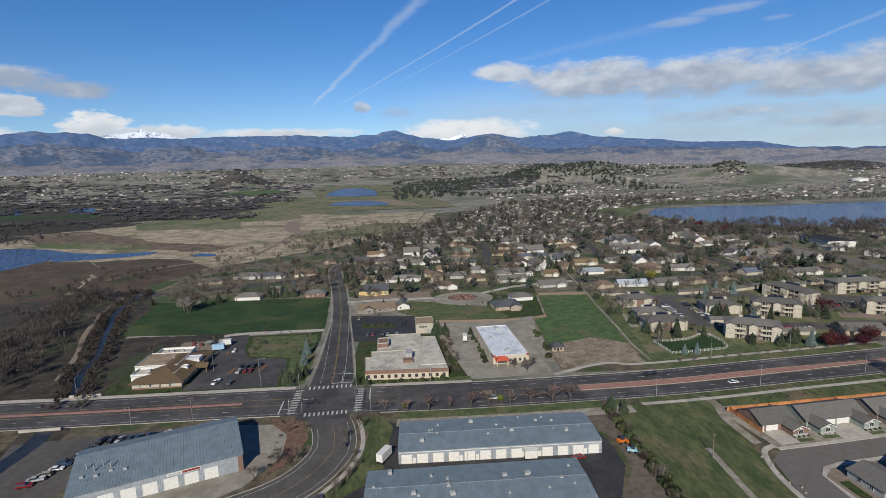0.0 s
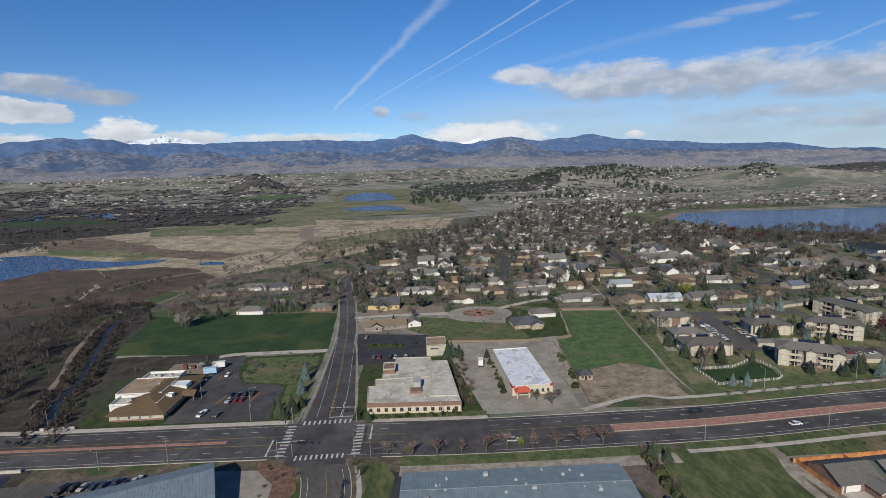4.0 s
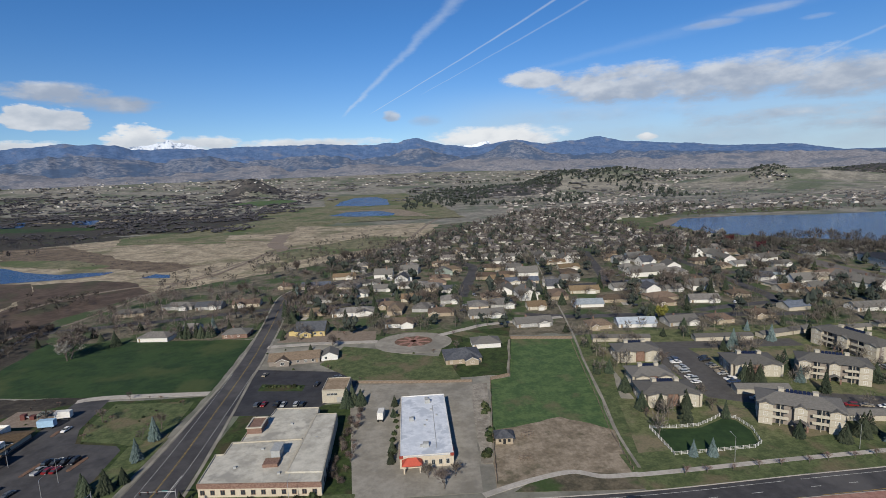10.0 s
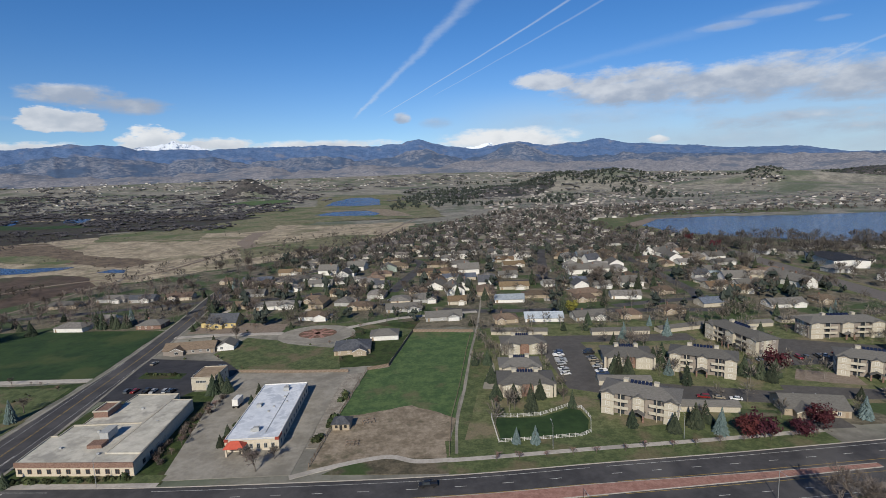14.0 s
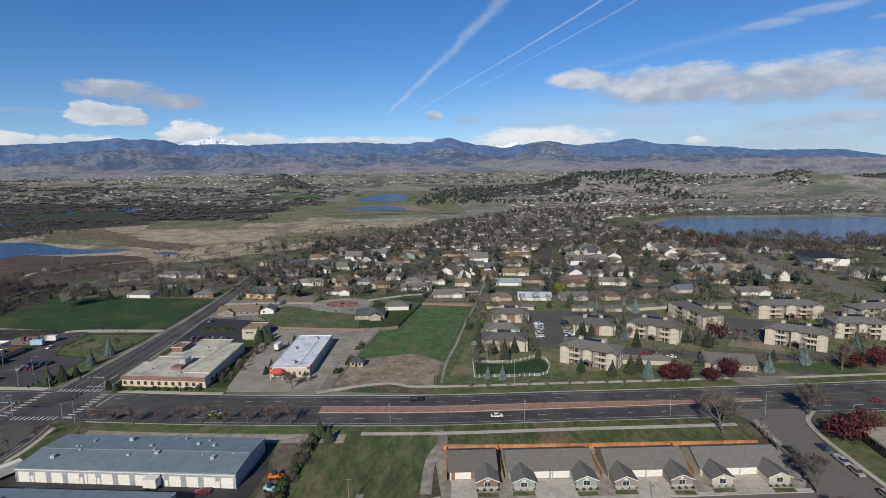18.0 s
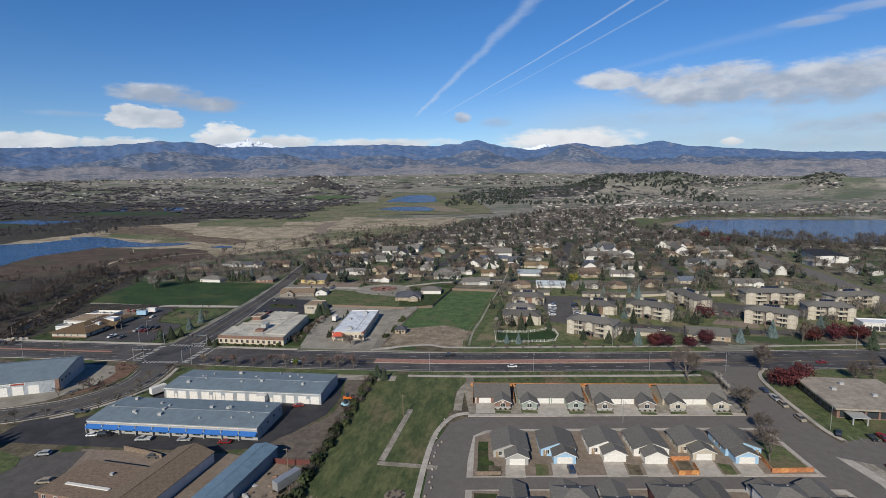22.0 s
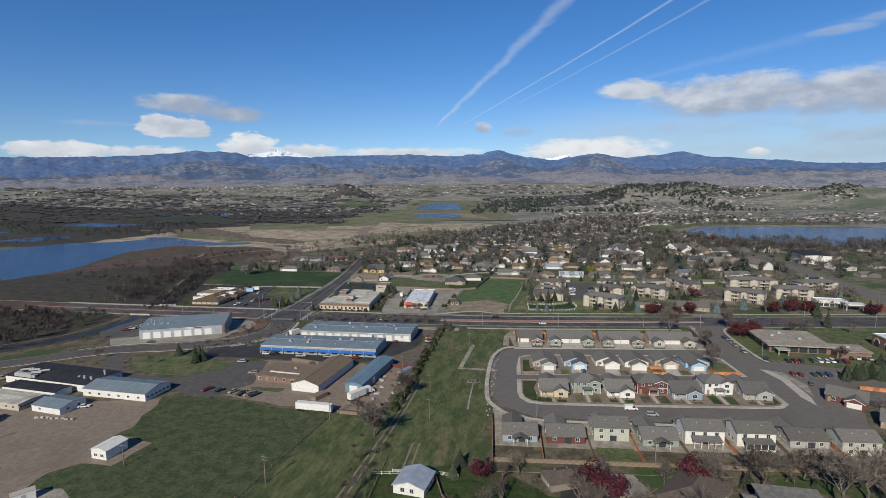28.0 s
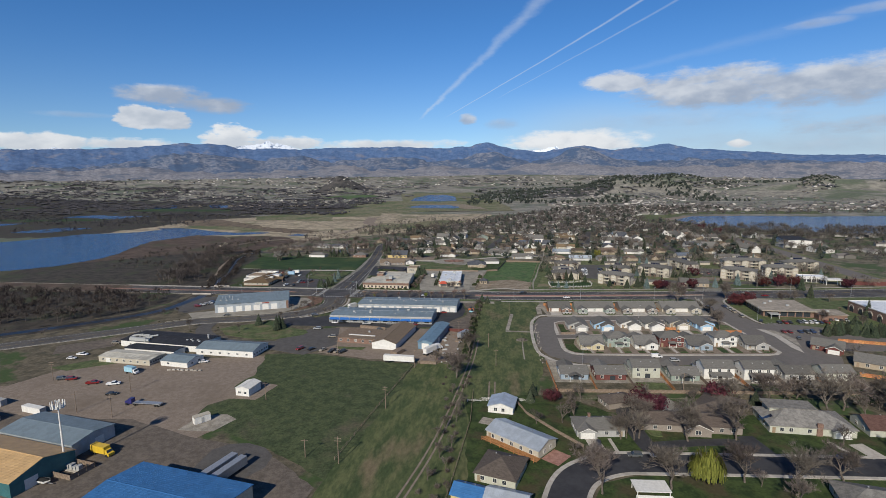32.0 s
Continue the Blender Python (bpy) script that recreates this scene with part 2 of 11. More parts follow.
PLAIN = material("plain_ground", (0.145, 0.14, 0.122), (0.26, 0.245, 0.208), 40.0, 0.95, 0.5, 0.3, third=(0.098, 0.116, 0.08), third_scale=0.006, third_band=(0.45, 0.62))
OLIVE = material("olive_grassland", (0.105, 0.105, 0.058), (0.195, 0.183, 0.112), 14.0, 0.95, 0.5, 0.2, third=(0.085, 0.11, 0.045), third_scale=0.012, third_band=(0.48, 0.62))
BROWNREED = material("brown_reeds", (0.085, 0.064, 0.046), (0.165, 0.128, 0.09), 16.0, 0.95, 0.6, 0.2, third=(0.19, 0.155, 0.105), third_scale=0.016, third_band=(0.54, 0.7))
WETLAND = material("dry_reed_field", (0.21, 0.175, 0.125), (0.38, 0.325, 0.235), 22.0, 0.95, 0.6, 0.3, third=(0.14, 0.135, 0.078), third_scale=0.012, third_band=(0.5, 0.66))
RUSSET = material("russet_shore", (0.056, 0.04, 0.031), (0.1, 0.072, 0.054), 20.0, 0.95, 0.4, third=(0.06, 0.06, 0.034), third_scale=0.02)
MEADOW = material("rough_meadow", (0.033, 0.048, 0.02), (0.066, 0.083, 0.036), 4.5, 0.95, 0.6, 0.15, third=(0.085, 0.078, 0.05), third_scale=0.035, third_band=(0.56, 0.76))
STRIPGRASS = material("open_space_grass", (0.042, 0.062, 0.023), (0.095, 0.108, 0.045), 5.0, 0.95, 0.45, 0.12, stretch=(1, 0.35, 1), third=(0.14, 0.112, 0.068), third_scale=0.05, third_band=(0.55, 0.72))
PASTURE = material("pasture_grass", (0.043, 0.082, 0.03), (0.08, 0.126, 0.046), 6.0, 0.95, 0.35, 0.06, third=(0.105, 0.11, 0.056), third_scale=0.05, third_band=(0.55, 0.7))
DARKHILL = material("dark_hill", (0.036, 0.036, 0.04), (0.078, 0.072, 0.068), 30.0, 1.0, 0.5, 2.0, third=(0.03, 0.034, 0.034), third_scale=0.015)
# Brown brush soil, darkened further to hold cloud shade on the west side.
THICKETSOIL = material("thicket_floor", (0.026, 0.023, 0.019), (0.058, 0.05, 0.04), 9.0, 0.95, 0.4, 0.2, third=(0.042, 0.05, 0.026), third_scale=0.03)
# Darker lawn made for the cloud-shaded south yards; reused for other dark lawns.
DARKLAWN = material("old_garden_lawn", (0.018, 0.034, 0.009), (0.044, 0.066, 0.018), 4.0, 0.95, 0.4, 0.06, third=(0.055, 0.048, 0.024), third_scale=0.07, third_band=(0.5, 0.66))
LAWN = material("lawn", (0.05, 0.07, 0.027), (0.096, 0.118, 0.05), 4.0, 0.95, 0.45, 0.05, third=(0.13, 0.112, 0.066), third_scale=0.06, third_band=(0.5, 0.66))
SPORT = material("field_grass", (0.015, 0.038, 0.012), (0.03, 0.06, 0.018), 14.0, 0.95, 0.2, 0.04, third=(0.05, 0.07, 0.024), third_scale=0.025)
YARD = material("yard_grass", (0.06, 0.054, 0.036), (0.13, 0.11, 0.076), 6.0, 0.95, 0.4, 0.1, third=(0.042, 0.068, 0.022), third_scale=0.03, third_band=(0.52, 0.6))
DIRT = material("bare_dirt", (0.172, 0.138, 0.11), (0.222, 0.182, 0.148), 2.2, 0.95, 0.3, 0.05, third=(0.145, 0.115, 0.088), third_scale=0.03, third_band=(0.5, 0.75))
DARKDIRT = material("dark_dirt", (0.088, 0.074, 0.062), (0.132, 0.112, 0.094), 2.5, 0.95, 0.3, 0.05, third=(0.16, 0.132, 0.108), third_scale=0.05, third_band=(0.5, 0.75))
SANDY = material("sandy_earth", (0.16, 0.13, 0.093), (0.27, 0.225, 0.17), 7.0, 0.95, 0.4, 0.06, third=(0.11, 0.098, 0.064), third_scale=0.09, third_band=(0.54, 0.68))
GRAVEL = material("gravel", (0.2, 0.18, 0.15), (0.31, 0.285, 0.245), 3.0, 0.95, 0.25, 0.03, third=(0.17, 0.15, 0.12), third_scale=0.05)
MULCH = material("mulch", (0.1, 0.06, 0.042), (0.17, 0.105, 0.075), 2.0, 0.95, 0.3, 0.05)
ASPHALT = material("road_asphalt", (0.044, 0.043, 0.046), (0.07, 0.068, 0.07), 12.0, 0.85, 0.2, 0.01, third=(0.086, 0.083, 0.083), third_scale=0.03)
OLDASPHALT = material("worn_asphalt", (0.122, 0.112, 0.104), (0.14, 0.128, 0.12), 3.0, 0.9, 0.14, 0.01, third=(0.108, 0.099, 0.092), third_scale=0.03, third_band=(0.5, 0.8))
MIDASPHALT = material("grey_asphalt", (0.074, 0.07, 0.067), (0.094, 0.089, 0.085), 3.0, 0.9, 0.2, 0.01, third=(0.06, 0.057, 0.055), third_scale=0.05, third_band=(0.5, 0.75))
NEWASPHALT = material("new_asphalt", (0.03, 0.03, 0.034), (0.046, 0.046, 0.05), 8.0, 0.8, 0.15, 0.01)
TOWNYARD = material("town_yards", (0.078, 0.072, 0.05), (0.158, 0.14, 0.104), 9.0, 0.95, 0.45, 0.1, third=(0.05, 0.075, 0.03), third_scale=0.03, third_band=(0.47, 0.57))
PALELAWN = material("spring_lawn", (0.066, 0.084, 0.034), (0.13, 0.143, 0.066), 4.0, 0.95, 0.45, 0.05, third=(0.165, 0.142, 0.09), third_scale=0.05, third_band=(0.48, 0.64))
CONCRETE = material("concrete", (0.34, 0.315, 0.28), (0.42, 0.39, 0.35), 2.0, 0.9, 0.12, 0.01, third=(0.29, 0.27, 0.24), third_scale=0.08)
LOTCONC = material("lot_paving", (0.21, 0.195, 0.165), (0.285, 0.268, 0.232), 8.0, 0.9, 0.16, 0.01, third=(0.18, 0.168, 0.142), third_scale=0.04)
REDPAVE = material("red_paving", (0.24, 0.125, 0.1), (0.32, 0.185, 0.15), 2.0, 0.9, 0.2, 0.02)
WHITELINE = material("white_line", (0.3, 0.3, 0.29), (0.52, 0.52, 0.5), 1.5, 0.8, 0.2)
YELLOWLINE = material("yellow_line", (0.24, 0.165, 0.05), (0.34, 0.24, 0.07), 1.5, 0.8, 0.2)
# Range, slope and foothill tones are lifted and blued to hold aerial haze.
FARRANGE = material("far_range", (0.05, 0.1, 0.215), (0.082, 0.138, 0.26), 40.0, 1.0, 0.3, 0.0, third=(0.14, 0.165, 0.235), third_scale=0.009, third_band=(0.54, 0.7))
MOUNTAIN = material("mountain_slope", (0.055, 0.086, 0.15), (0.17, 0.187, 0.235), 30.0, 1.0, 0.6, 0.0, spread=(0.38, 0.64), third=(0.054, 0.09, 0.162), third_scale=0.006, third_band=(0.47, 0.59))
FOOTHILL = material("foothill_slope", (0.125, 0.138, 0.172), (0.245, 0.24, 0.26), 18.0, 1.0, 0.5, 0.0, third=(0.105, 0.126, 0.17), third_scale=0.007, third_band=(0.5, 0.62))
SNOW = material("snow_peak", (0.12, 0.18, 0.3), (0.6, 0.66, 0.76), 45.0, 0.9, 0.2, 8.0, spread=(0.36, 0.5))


def make_water():
    m = material("water", (0.006, 0.03, 0.1), (0.009, 0.04, 0.125), 60.0, 0.12, 0, 0)
    t = m.node_tree
    b = t.nodes["Principled BSDF"]
    b.inputs["Specular IOR Level"].default_value = 0.5
    bp = t.nodes.new("ShaderNodeBump")
    bp.inputs["Strength"].default_value, bp.inputs["Distance"].default_value = 1.0, 0.45
    geo = t.nodes.new("ShaderNodeNewGeometry")
    t.links.new(wire_noise(t, Wire(t, geo.outputs["Position"]), 0.45, 3).sock, bp.inputs["Height"])
    t.links.new(bp.outputs[0], b.inputs["Normal"])
    return m


WATER = make_water()
MURK = material("murky_water", (0.014, 0.018, 0.026), (0.03, 0.032, 0.04), 6.0, 0.35, 0.2, 0.02, spec=0.2)
GLASS = paint("window_glass", (0.035, 0.042, 0.05), 0.08, spec=0.6)
BLACKTRIM = paint("black_rubber", (0.02, 0.02, 0.02), 0.8)
WHITE = paint("white_paint", (0.64, 0.63, 0.6), 0.6)
CREAM = paint("cream_siding", (0.42, 0.385, 0.315), 0.7)
TAN = paint("tan_siding", (0.33, 0.275, 0.205), 0.75)
BEIGE = paint("beige_stucco", (0.5, 0.44, 0.35), 0.85)
TAUPE = paint("taupe_siding", (0.23, 0.2, 0.175), 0.8)
SAGE = paint("sage_siding", (0.235, 0.28, 0.25), 0.75)
GREYBLUE = paint("grey_blue_siding", (0.24, 0.3, 0.36), 0.75)
SKYBLUE = paint("light_blue_siding", (0.3, 0.46, 0.62), 0.7)
BARNRED = paint("dark_red_siding", (0.125, 0.045, 0.04), 0.75)
PALEYELLOW = paint("pale_yellow_siding", (0.47, 0.41, 0.27), 0.7)
YELLOWWALL = paint("yellow_sheathing", (0.5, 0.39, 0.18), 0.8)
PALEGREEN = paint("pale_green_siding", (0.41, 0.415, 0.35), 0.75)
GREYWALL = paint("grey_siding", (0.33, 0.33, 0.32), 0.75)
BRICK = material("brown_brick", (0.14, 0.085, 0.065), (0.225, 0.145, 0.115), 0.5, 0.9, 0.3, 0.01, coords="object")
STEELWALL = ribbed("steel_wall", (0.4, 0.44, 0.48), 0.5, 0)
STEELROOF = ribbed("blue_grey_steel_roof", (0.175, 0.225, 0.26), 1.0, 0, 0.6, 0.05)
BLUESTEEL = ribbed("pale_blue_steel", (0.15, 0.235, 0.31), 0.6, 1, 0.5, 0.1)
BLUEROOF = ribbed("bright_blue_roof", (0.045, 0.155, 0.36), 0.9, 1, 0.5, 0.05)
TANROOF = ribbed("tan_steel_roof", (0.5, 0.33, 0.16), 0.9, 1, 0.5, 0.05)
TEAL = ribbed("teal_steel_wall", (0.05, 0.15, 0.16), 0.5, 0, 0.55, 0.05)
AWNING = paint("blue_awning", (0.03, 0.13, 0.4), 0.5)
MEMBRANE = material("roof_membrane", (0.36, 0.345, 0.3), (0.5, 0.48, 0.42), 6.0, 0.9, 0.1, 0, coords="object", third=(0.29, 0.28, 0.25), third_scale=0.12)
WHITEROOF = material("white_roof_membrane", (0.5, 0.54, 0.6), (0.66, 0.69, 0.74), 7.0, 0.8, 0.08, 0, coords="object", third=(0.42, 0.46, 0.52), third_scale=0.15)
BROWNROOF = material("brown_flat_roof", (0.22, 0.165, 0.11), (0.31, 0.24, 0.17), 5.0, 0.9, 0.15, 0, coords="object")
PORCHRED = paint("porch_red", (0.42, 0.075, 0.045), 0.6)
GOLDSHINGLE = material("golden_shingle", (0.085, 0.058, 0.034), (0.14, 0.098, 0.058), 1.2, 0.92, 0.25, 0.02, coords="object", stretch=(1, 3, 3))
REDTRIM = paint("red_trim", (0.25, 0.05, 0.035), 0.6)
SHINGLE = material("grey_shingle", (0.106, 0.102, 0.095), (0.138, 0.133, 0.124), 1.2, 0.92, 0.2, 0.02, random_tint=0.2, coords="object", stretch=(1, 3, 3))
BROWNSHINGLE = material("brown_shingle", (0.1, 0.075, 0.055), (0.16, 0.12, 0.09), 1.2, 0.92, 0.25, 0.02, random_tint=0.35, coords="object", stretch=(1, 3, 3))
PALESHINGLE = material("pale_shingle", (0.13, 0.125, 0.118), (0.2, 0.19, 0.178), 1.4, 0.92, 0.2, 0.02, random_tint=0.25, coords="object")
UMBERSHINGLE = material("umber_shingle", (0.066, 0.053, 0.046), (0.102, 0.083, 0.071), 1.2, 0.92, 0.3, 0.02, random_tint=0.15, coords="object", stretch=(1, 3, 3))
MAROON = material("red_brown_shingle", (0.075, 0.04, 0.033), (0.115, 0.064, 0.053), 1.2, 0.92, 0.3, 0.02, coords="object", stretch=(1, 3, 3))
DARKSHINGLE = material("slate_shingle", (0.05, 0.055, 0.065), (0.08, 0.085, 0.098), 1.2, 0.9, 0.2, 0.02, random_tint=0.2, coords="object")
SILVERROOF = ribbed("silver_metal_roof", (0.5, 0.55, 0.6), 0.5, 0, 0.4, 0.4)
CEDAR = material("cedar_fence", (0.3, 0.13, 0.05), (0.45, 0.21, 0.09), 1.0, 0.85, 0.25, random_tint=0.25, coords="object")
OLDWOOD = material("weathered_wood", (0.14, 0.105, 0.08), (0.23, 0.18, 0.14), 1.0, 0.9, 0.3, coords="object")
GALV = paint("galvanised_steel", (0.45, 0.46, 0.47), 0.45, 0.6)
UNIT = paint("roof_unit_grey", (0.34, 0.35, 0.35), 0.6)
SOLAR = paint("solar_glass", (0.015, 0.022, 0.05), 0.15, spec=0.6)
BARK = material("bark", (0.075, 0.062, 0.052), (0.15, 0.128, 0.108), 0.5, 0.95, 0.3, coords="object")
TWIG = foliage("bare_twigs", (0.07, 0.058, 0.051), (0.165, 0.142, 0.126), 0.35)
REDTWIG = foliage("budding_twigs", (0.13, 0.085, 0.074), (0.21, 0.15, 0.13), 0.3)
NEEDLE = foliage("dark_needles", (0.018, 0.028, 0.018), (0.05, 0.062, 0.038), 0.4)
BLUENEEDLE = foliage("blue_spruce_needles", (0.06, 0.09, 0.088), (0.12, 0.16, 0.155), 0.25)
REDLEAF = foliage("crimson_leaves", (0.05, 0.013, 0.017), (0.088, 0.026, 0.031), 0.25)
NEWLEAF = foliage("fresh_leaves", (0.085, 0.1, 0.02), (0.16, 0.165, 0.04), 0.3)
WILLOWLEAF = foliage("willow_leaves", (0.095, 0.1, 0.02), (0.19, 0.18, 0.04), 0.2)
SILVERTWIG = foliage("silver_blossom", (0.3, 0.3, 0.28), (0.5, 0.5, 0.47), 0.15)
SHRUB = foliage("shrub_leaves", (0.022, 0.034, 0.016), (0.058, 0.07, 0.03), 0.5)
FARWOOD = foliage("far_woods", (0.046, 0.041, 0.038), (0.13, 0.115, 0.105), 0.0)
# Brown brush twigs, also deepened for the cloud shade over the creek flat.
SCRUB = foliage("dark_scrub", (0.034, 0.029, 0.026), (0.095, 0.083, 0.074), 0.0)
# Wood colour holds the valley's cloud shade and a blue-grey haze.
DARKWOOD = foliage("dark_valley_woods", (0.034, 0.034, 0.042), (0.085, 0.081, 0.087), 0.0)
# Tree browns paled towards blue-grey in place of distance haze.
HAZEWOOD = foliage("valley_woods", (0.085, 0.087, 0.095), (0.16, 0.155, 0.155), 0.0)
FAREVER = foliage("far_evergreens", (0.022, 0.03, 0.026), (0.05, 0.058, 0.048), 0.0)
FARROOF = foliage("far_roofs", (0.06, 0.056, 0.054), (0.19, 0.175, 0.165), 0.0)
FARWALL = foliage("far_walls", (0.09, 0.082, 0.075), (0.5, 0.48, 0.45), 0.0)
BLACKROOF = material("black_roof", (0.016, 0.018, 0.024), (0.03, 0.032, 0.04), 3.0, 0.9, 0.1, 0, coords="object")
GRAVELROOF = material("gravel_roof", (0.23, 0.2, 0.165), (0.32, 0.285, 0.24), 3.0, 0.95, 0.12, 0, coords="object")

# ---- mesh helpers ----
class Mesh:
    """Collects corners and faces."""
    def __init__(self):
        self.v, self.f = [], []

    def add(self, pts, faces):
        n = len(self.v)
        self.v += [tuple(p) for p in pts]
        self.f += [tuple(n + i for i in f) for f in faces]
        return self

    def box(self, x0, x1, y0, y1, z0, z1):
        return self.add([(x0, y0, z0), (x1, y0, z0), (x1, y1, z0), (x0, y1, z0), (x0, y0, z1), (x1, y0, z1), (x1, y1, z1), (x0, y1, z1)],
                        [(3, 2, 1, 0), (4, 5, 6, 7), (0, 1, 5, 4), (1, 2, 6, 5), (2, 3, 7, 6), (3, 0, 4, 7)])

    def prism(self, poly, z0, z1):
        n = len(poly)
        area = sum(poly[i][0] * poly[(i + 1) % n][1] - poly[(i + 1) % n][0] * poly[i][1] for i in range(n))
        if area < 0:
            poly = poly[::-1]
        pts = [(p[0], p[1], z0) for p in poly] + [(p[0], p[1], z1) for p in poly]
        return self.add(pts, [tuple(range(n - 1, -1, -1)), tuple(range(n, 2 * n))] + [(i, (i + 1) % n, n + (i + 1) % n, n + i) for i in range(n)])

    def tube(self, p, q, r0, r1, sides=6, cap=True):
        p, q = Vector(p), Vector(q)
        d = (q - p).normalized()
        a = d.orthogonal().normalized()
        b = d.cross(a)
        ring = [(math.cos(2 * math.pi * k / sides), math.sin(2 * math.pi * k / sides)) for k in range(sides)]
        pts = [p + (a * c + b * s) * r0 for c, s in ring] + [q + (a * c + b * s) * r1 for c, s in ring]
        faces = [(k, (k + 1) % sides, sides + (k + 1) % sides, sides + k) for k in range(sides)]
        if cap:
            faces += [tuple(range(sides - 1, -1, -1)), tuple(range(sides, 2 * sides))]
        return self.add(pts, faces)

    def data(self, name, mat):
        me = bpy.data.meshes.new(name)
        me.from_pydata(self.v, [], self.f)
        if mat:
            me.materials.append(mat)
        return me


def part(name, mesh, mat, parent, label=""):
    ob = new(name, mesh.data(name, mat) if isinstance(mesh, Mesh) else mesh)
    ob.parent = parent
    if label:
        ob["label"] = label
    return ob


def thing(name, x, y, z=0.0, rot=0.0, label="", category="", group="", kind=""):
    ob = new(name)
    ob.empty_display_size = 0.5
    ob.matrix_world = pose(x, y, z, 0, 0, rot)
    return tagged(ob, label, category, group, kind)


def solid(name, mesh, mat, label="", category="", group="", kind="", m=None):
    ob = new(name, mesh.data(name, mat))
    if m:
        ob.matrix_world = m
    return tagged(ob, label, category, group, kind)


KEEPOUT = []          # outlines where no tree or mid-town house may stand


def inside(poly, x, y):
    hit, j = False, len(poly) - 1
    for i in range(len(poly)):
        (xi, yi), (xj, yj) = poly[i][:2], poly[j][:2]
        if (yi > y) != (yj > y) and x < (xj - xi) * (y - yi) / (yj - yi) + xi:
            hit = not hit
        j = i
    return hit


def blocked(x, y):
    return any(b[0] <= x <= b[1] and b[2] <= y <= b[3] and inside(p, x, y) for b, p in KEEPOUT)


def keep_out(poly):
    xs, ys = [p[0] for p in poly], [p[1] for p in poly]
    KEEPOUT.append(((min(xs), max(xs), min(ys), max(ys)), poly))


def rect(x, y, w, d, rot=0.0):
    c, s = math.cos(radians(rot)), math.sin(radians(rot))
    return [(x + u * c - v * s, y + u * s + v * c) for u, v in ((-w / 2, -d / 2), (w / 2, -d / 2), (w / 2, d / 2), (-w / 2, d / 2))]


def ragged(poly, amount, step=4.0):
    """The outline with an uneven edge."""
    out, n = [], len(poly)
    for i in range(n):
        (x0, y0), (x1, y1) = poly[i], poly[(i + 1) % n]
        k = max(1, int(math.hypot(x1 - x0, y1 - y0) / step))
        for j in range(k):
            x, y = x0 + (x1 - x0) * j / k, y0 + (y1 - y0) * j / k
            out.append((x + amount * noise.noise((x * 0.11, y * 0.11, 3.7)) + 0.5 * amount * noise.noise((x * 0.4, y * 0.4, 9)),
                        y + amount * noise.noise((x * 0.11, y * 0.11, 17.7)) + 0.5 * amount * noise.noise((x * 0.4, y * 0.4, 29))))
    return out


def spline(pts, n=8):
    """A smooth line through the points."""
    out = []
    for i in range(len(pts) - 1):
        p0, p1, p2, p3 = pts[max(i - 1, 0)], pts[i], pts[i + 1], pts[min(i + 2, len(pts) - 1)]
        for k in range(n):
            t = k / n
            out.append(tuple(0.5 * (2 * b + (c - a) * t + (2 * a - 5 * b + 4 * c - d) * t * t + (3 * b - a - 3 * c + d) * t ** 3) for a, b, c, d in zip(p0, p1, p2, p3)))
    out.append(tuple(pts[-1]))
    return out


def offset(line, d):
    """The line moved sideways to its left by d (a number, or one for each point)."""
    out = []
    for i, p in enumerate(line):
        a, b = line[max(i - 1, 0)], line[min(i + 1, len(line) - 1)]
        l = math.hypot(b[0] - a[0], b[1] - a[1]) or 1
        w = d[i] if isinstance(d, (list, tuple)) else d
        out.append((p[0] - (b[1] - a[1]) / l * w, p[1] + (b[0] - a[0]) / l * w))
    return out


def ribbon(line, left, right):
    return offset(line, left) + offset(line, right)[::-1]


def strip_mesh(mesh, line, left, right, z0, z1):
    """A band along a line as one run of quads with edges."""
    a, b = offset(line, left), offset(line, right)
    n, base = len(line), len(mesh.v)
    for (p, q) in zip(a, b):
        mesh.v += [(p[0], p[1], z1), (q[0], q[1], z1), (p[0], p[1], z0), (q[0], q[1], z0)]
    for i in range(n - 1):
        k, m = base + 4 * i, base + 4 * (i + 1)
        mesh.f += [(k, k + 1, m + 1, m), (k + 2, k, m, m + 2), (k + 1, k + 3, m + 3, m + 1)]
    return mesh


def patch(name, poly, z, mat, label, edge=0.0, keep=False, category="ground"):
    """A piece of ground cover, laid on the sheet below it."""
    if keep:
        keep_out(poly)
    if edge:
        poly = ragged(poly, edge)
    return solid(name, Mesh().prism(poly, -0.3, z), mat, label, category, kind="structure")


def road(name, line, left, right, z, mat, label, keep=True, category="road"):
    if keep:
        keep_out(ribbon(line, left, right))
    return solid(name, strip_mesh(Mesh(), line, left, right, -0.3, z), mat, label, category, kind="structure")


def dashes(mesh, line, off, width, dash, gap, z):
    """Painted marks along a line; gap 0 gives an unbroken one."""
    run, on, seg = 0.0, True, [line[0]]
    pts = offset(line, off)
    fine = []
    for a, b in zip(pts[:-1], pts[1:]):
        k = max(1, int(math.hypot(b[0] - a[0], b[1] - a[1]) / 1.0))
        fine += [(a[0] + (b[0] - a[0]) * j / k, a[1] + (b[1] - a[1]) * j / k) for j in range(k)]
    fine.append(pts[-1])
    if not gap:
        return strip_mesh(mesh, fine[::6] + [fine[-1]], width / 2, -width / 2, z - 0.01, z)
    i = 0
    while i + dash < len(fine):
        strip_mesh(mesh, [fine[i], fine[i + dash]], width / 2, -width / 2, z - 0.01, z)
        i += dash + gap
    return mesh


# ---- the land ----
CX, CY = 80.0, -40.0


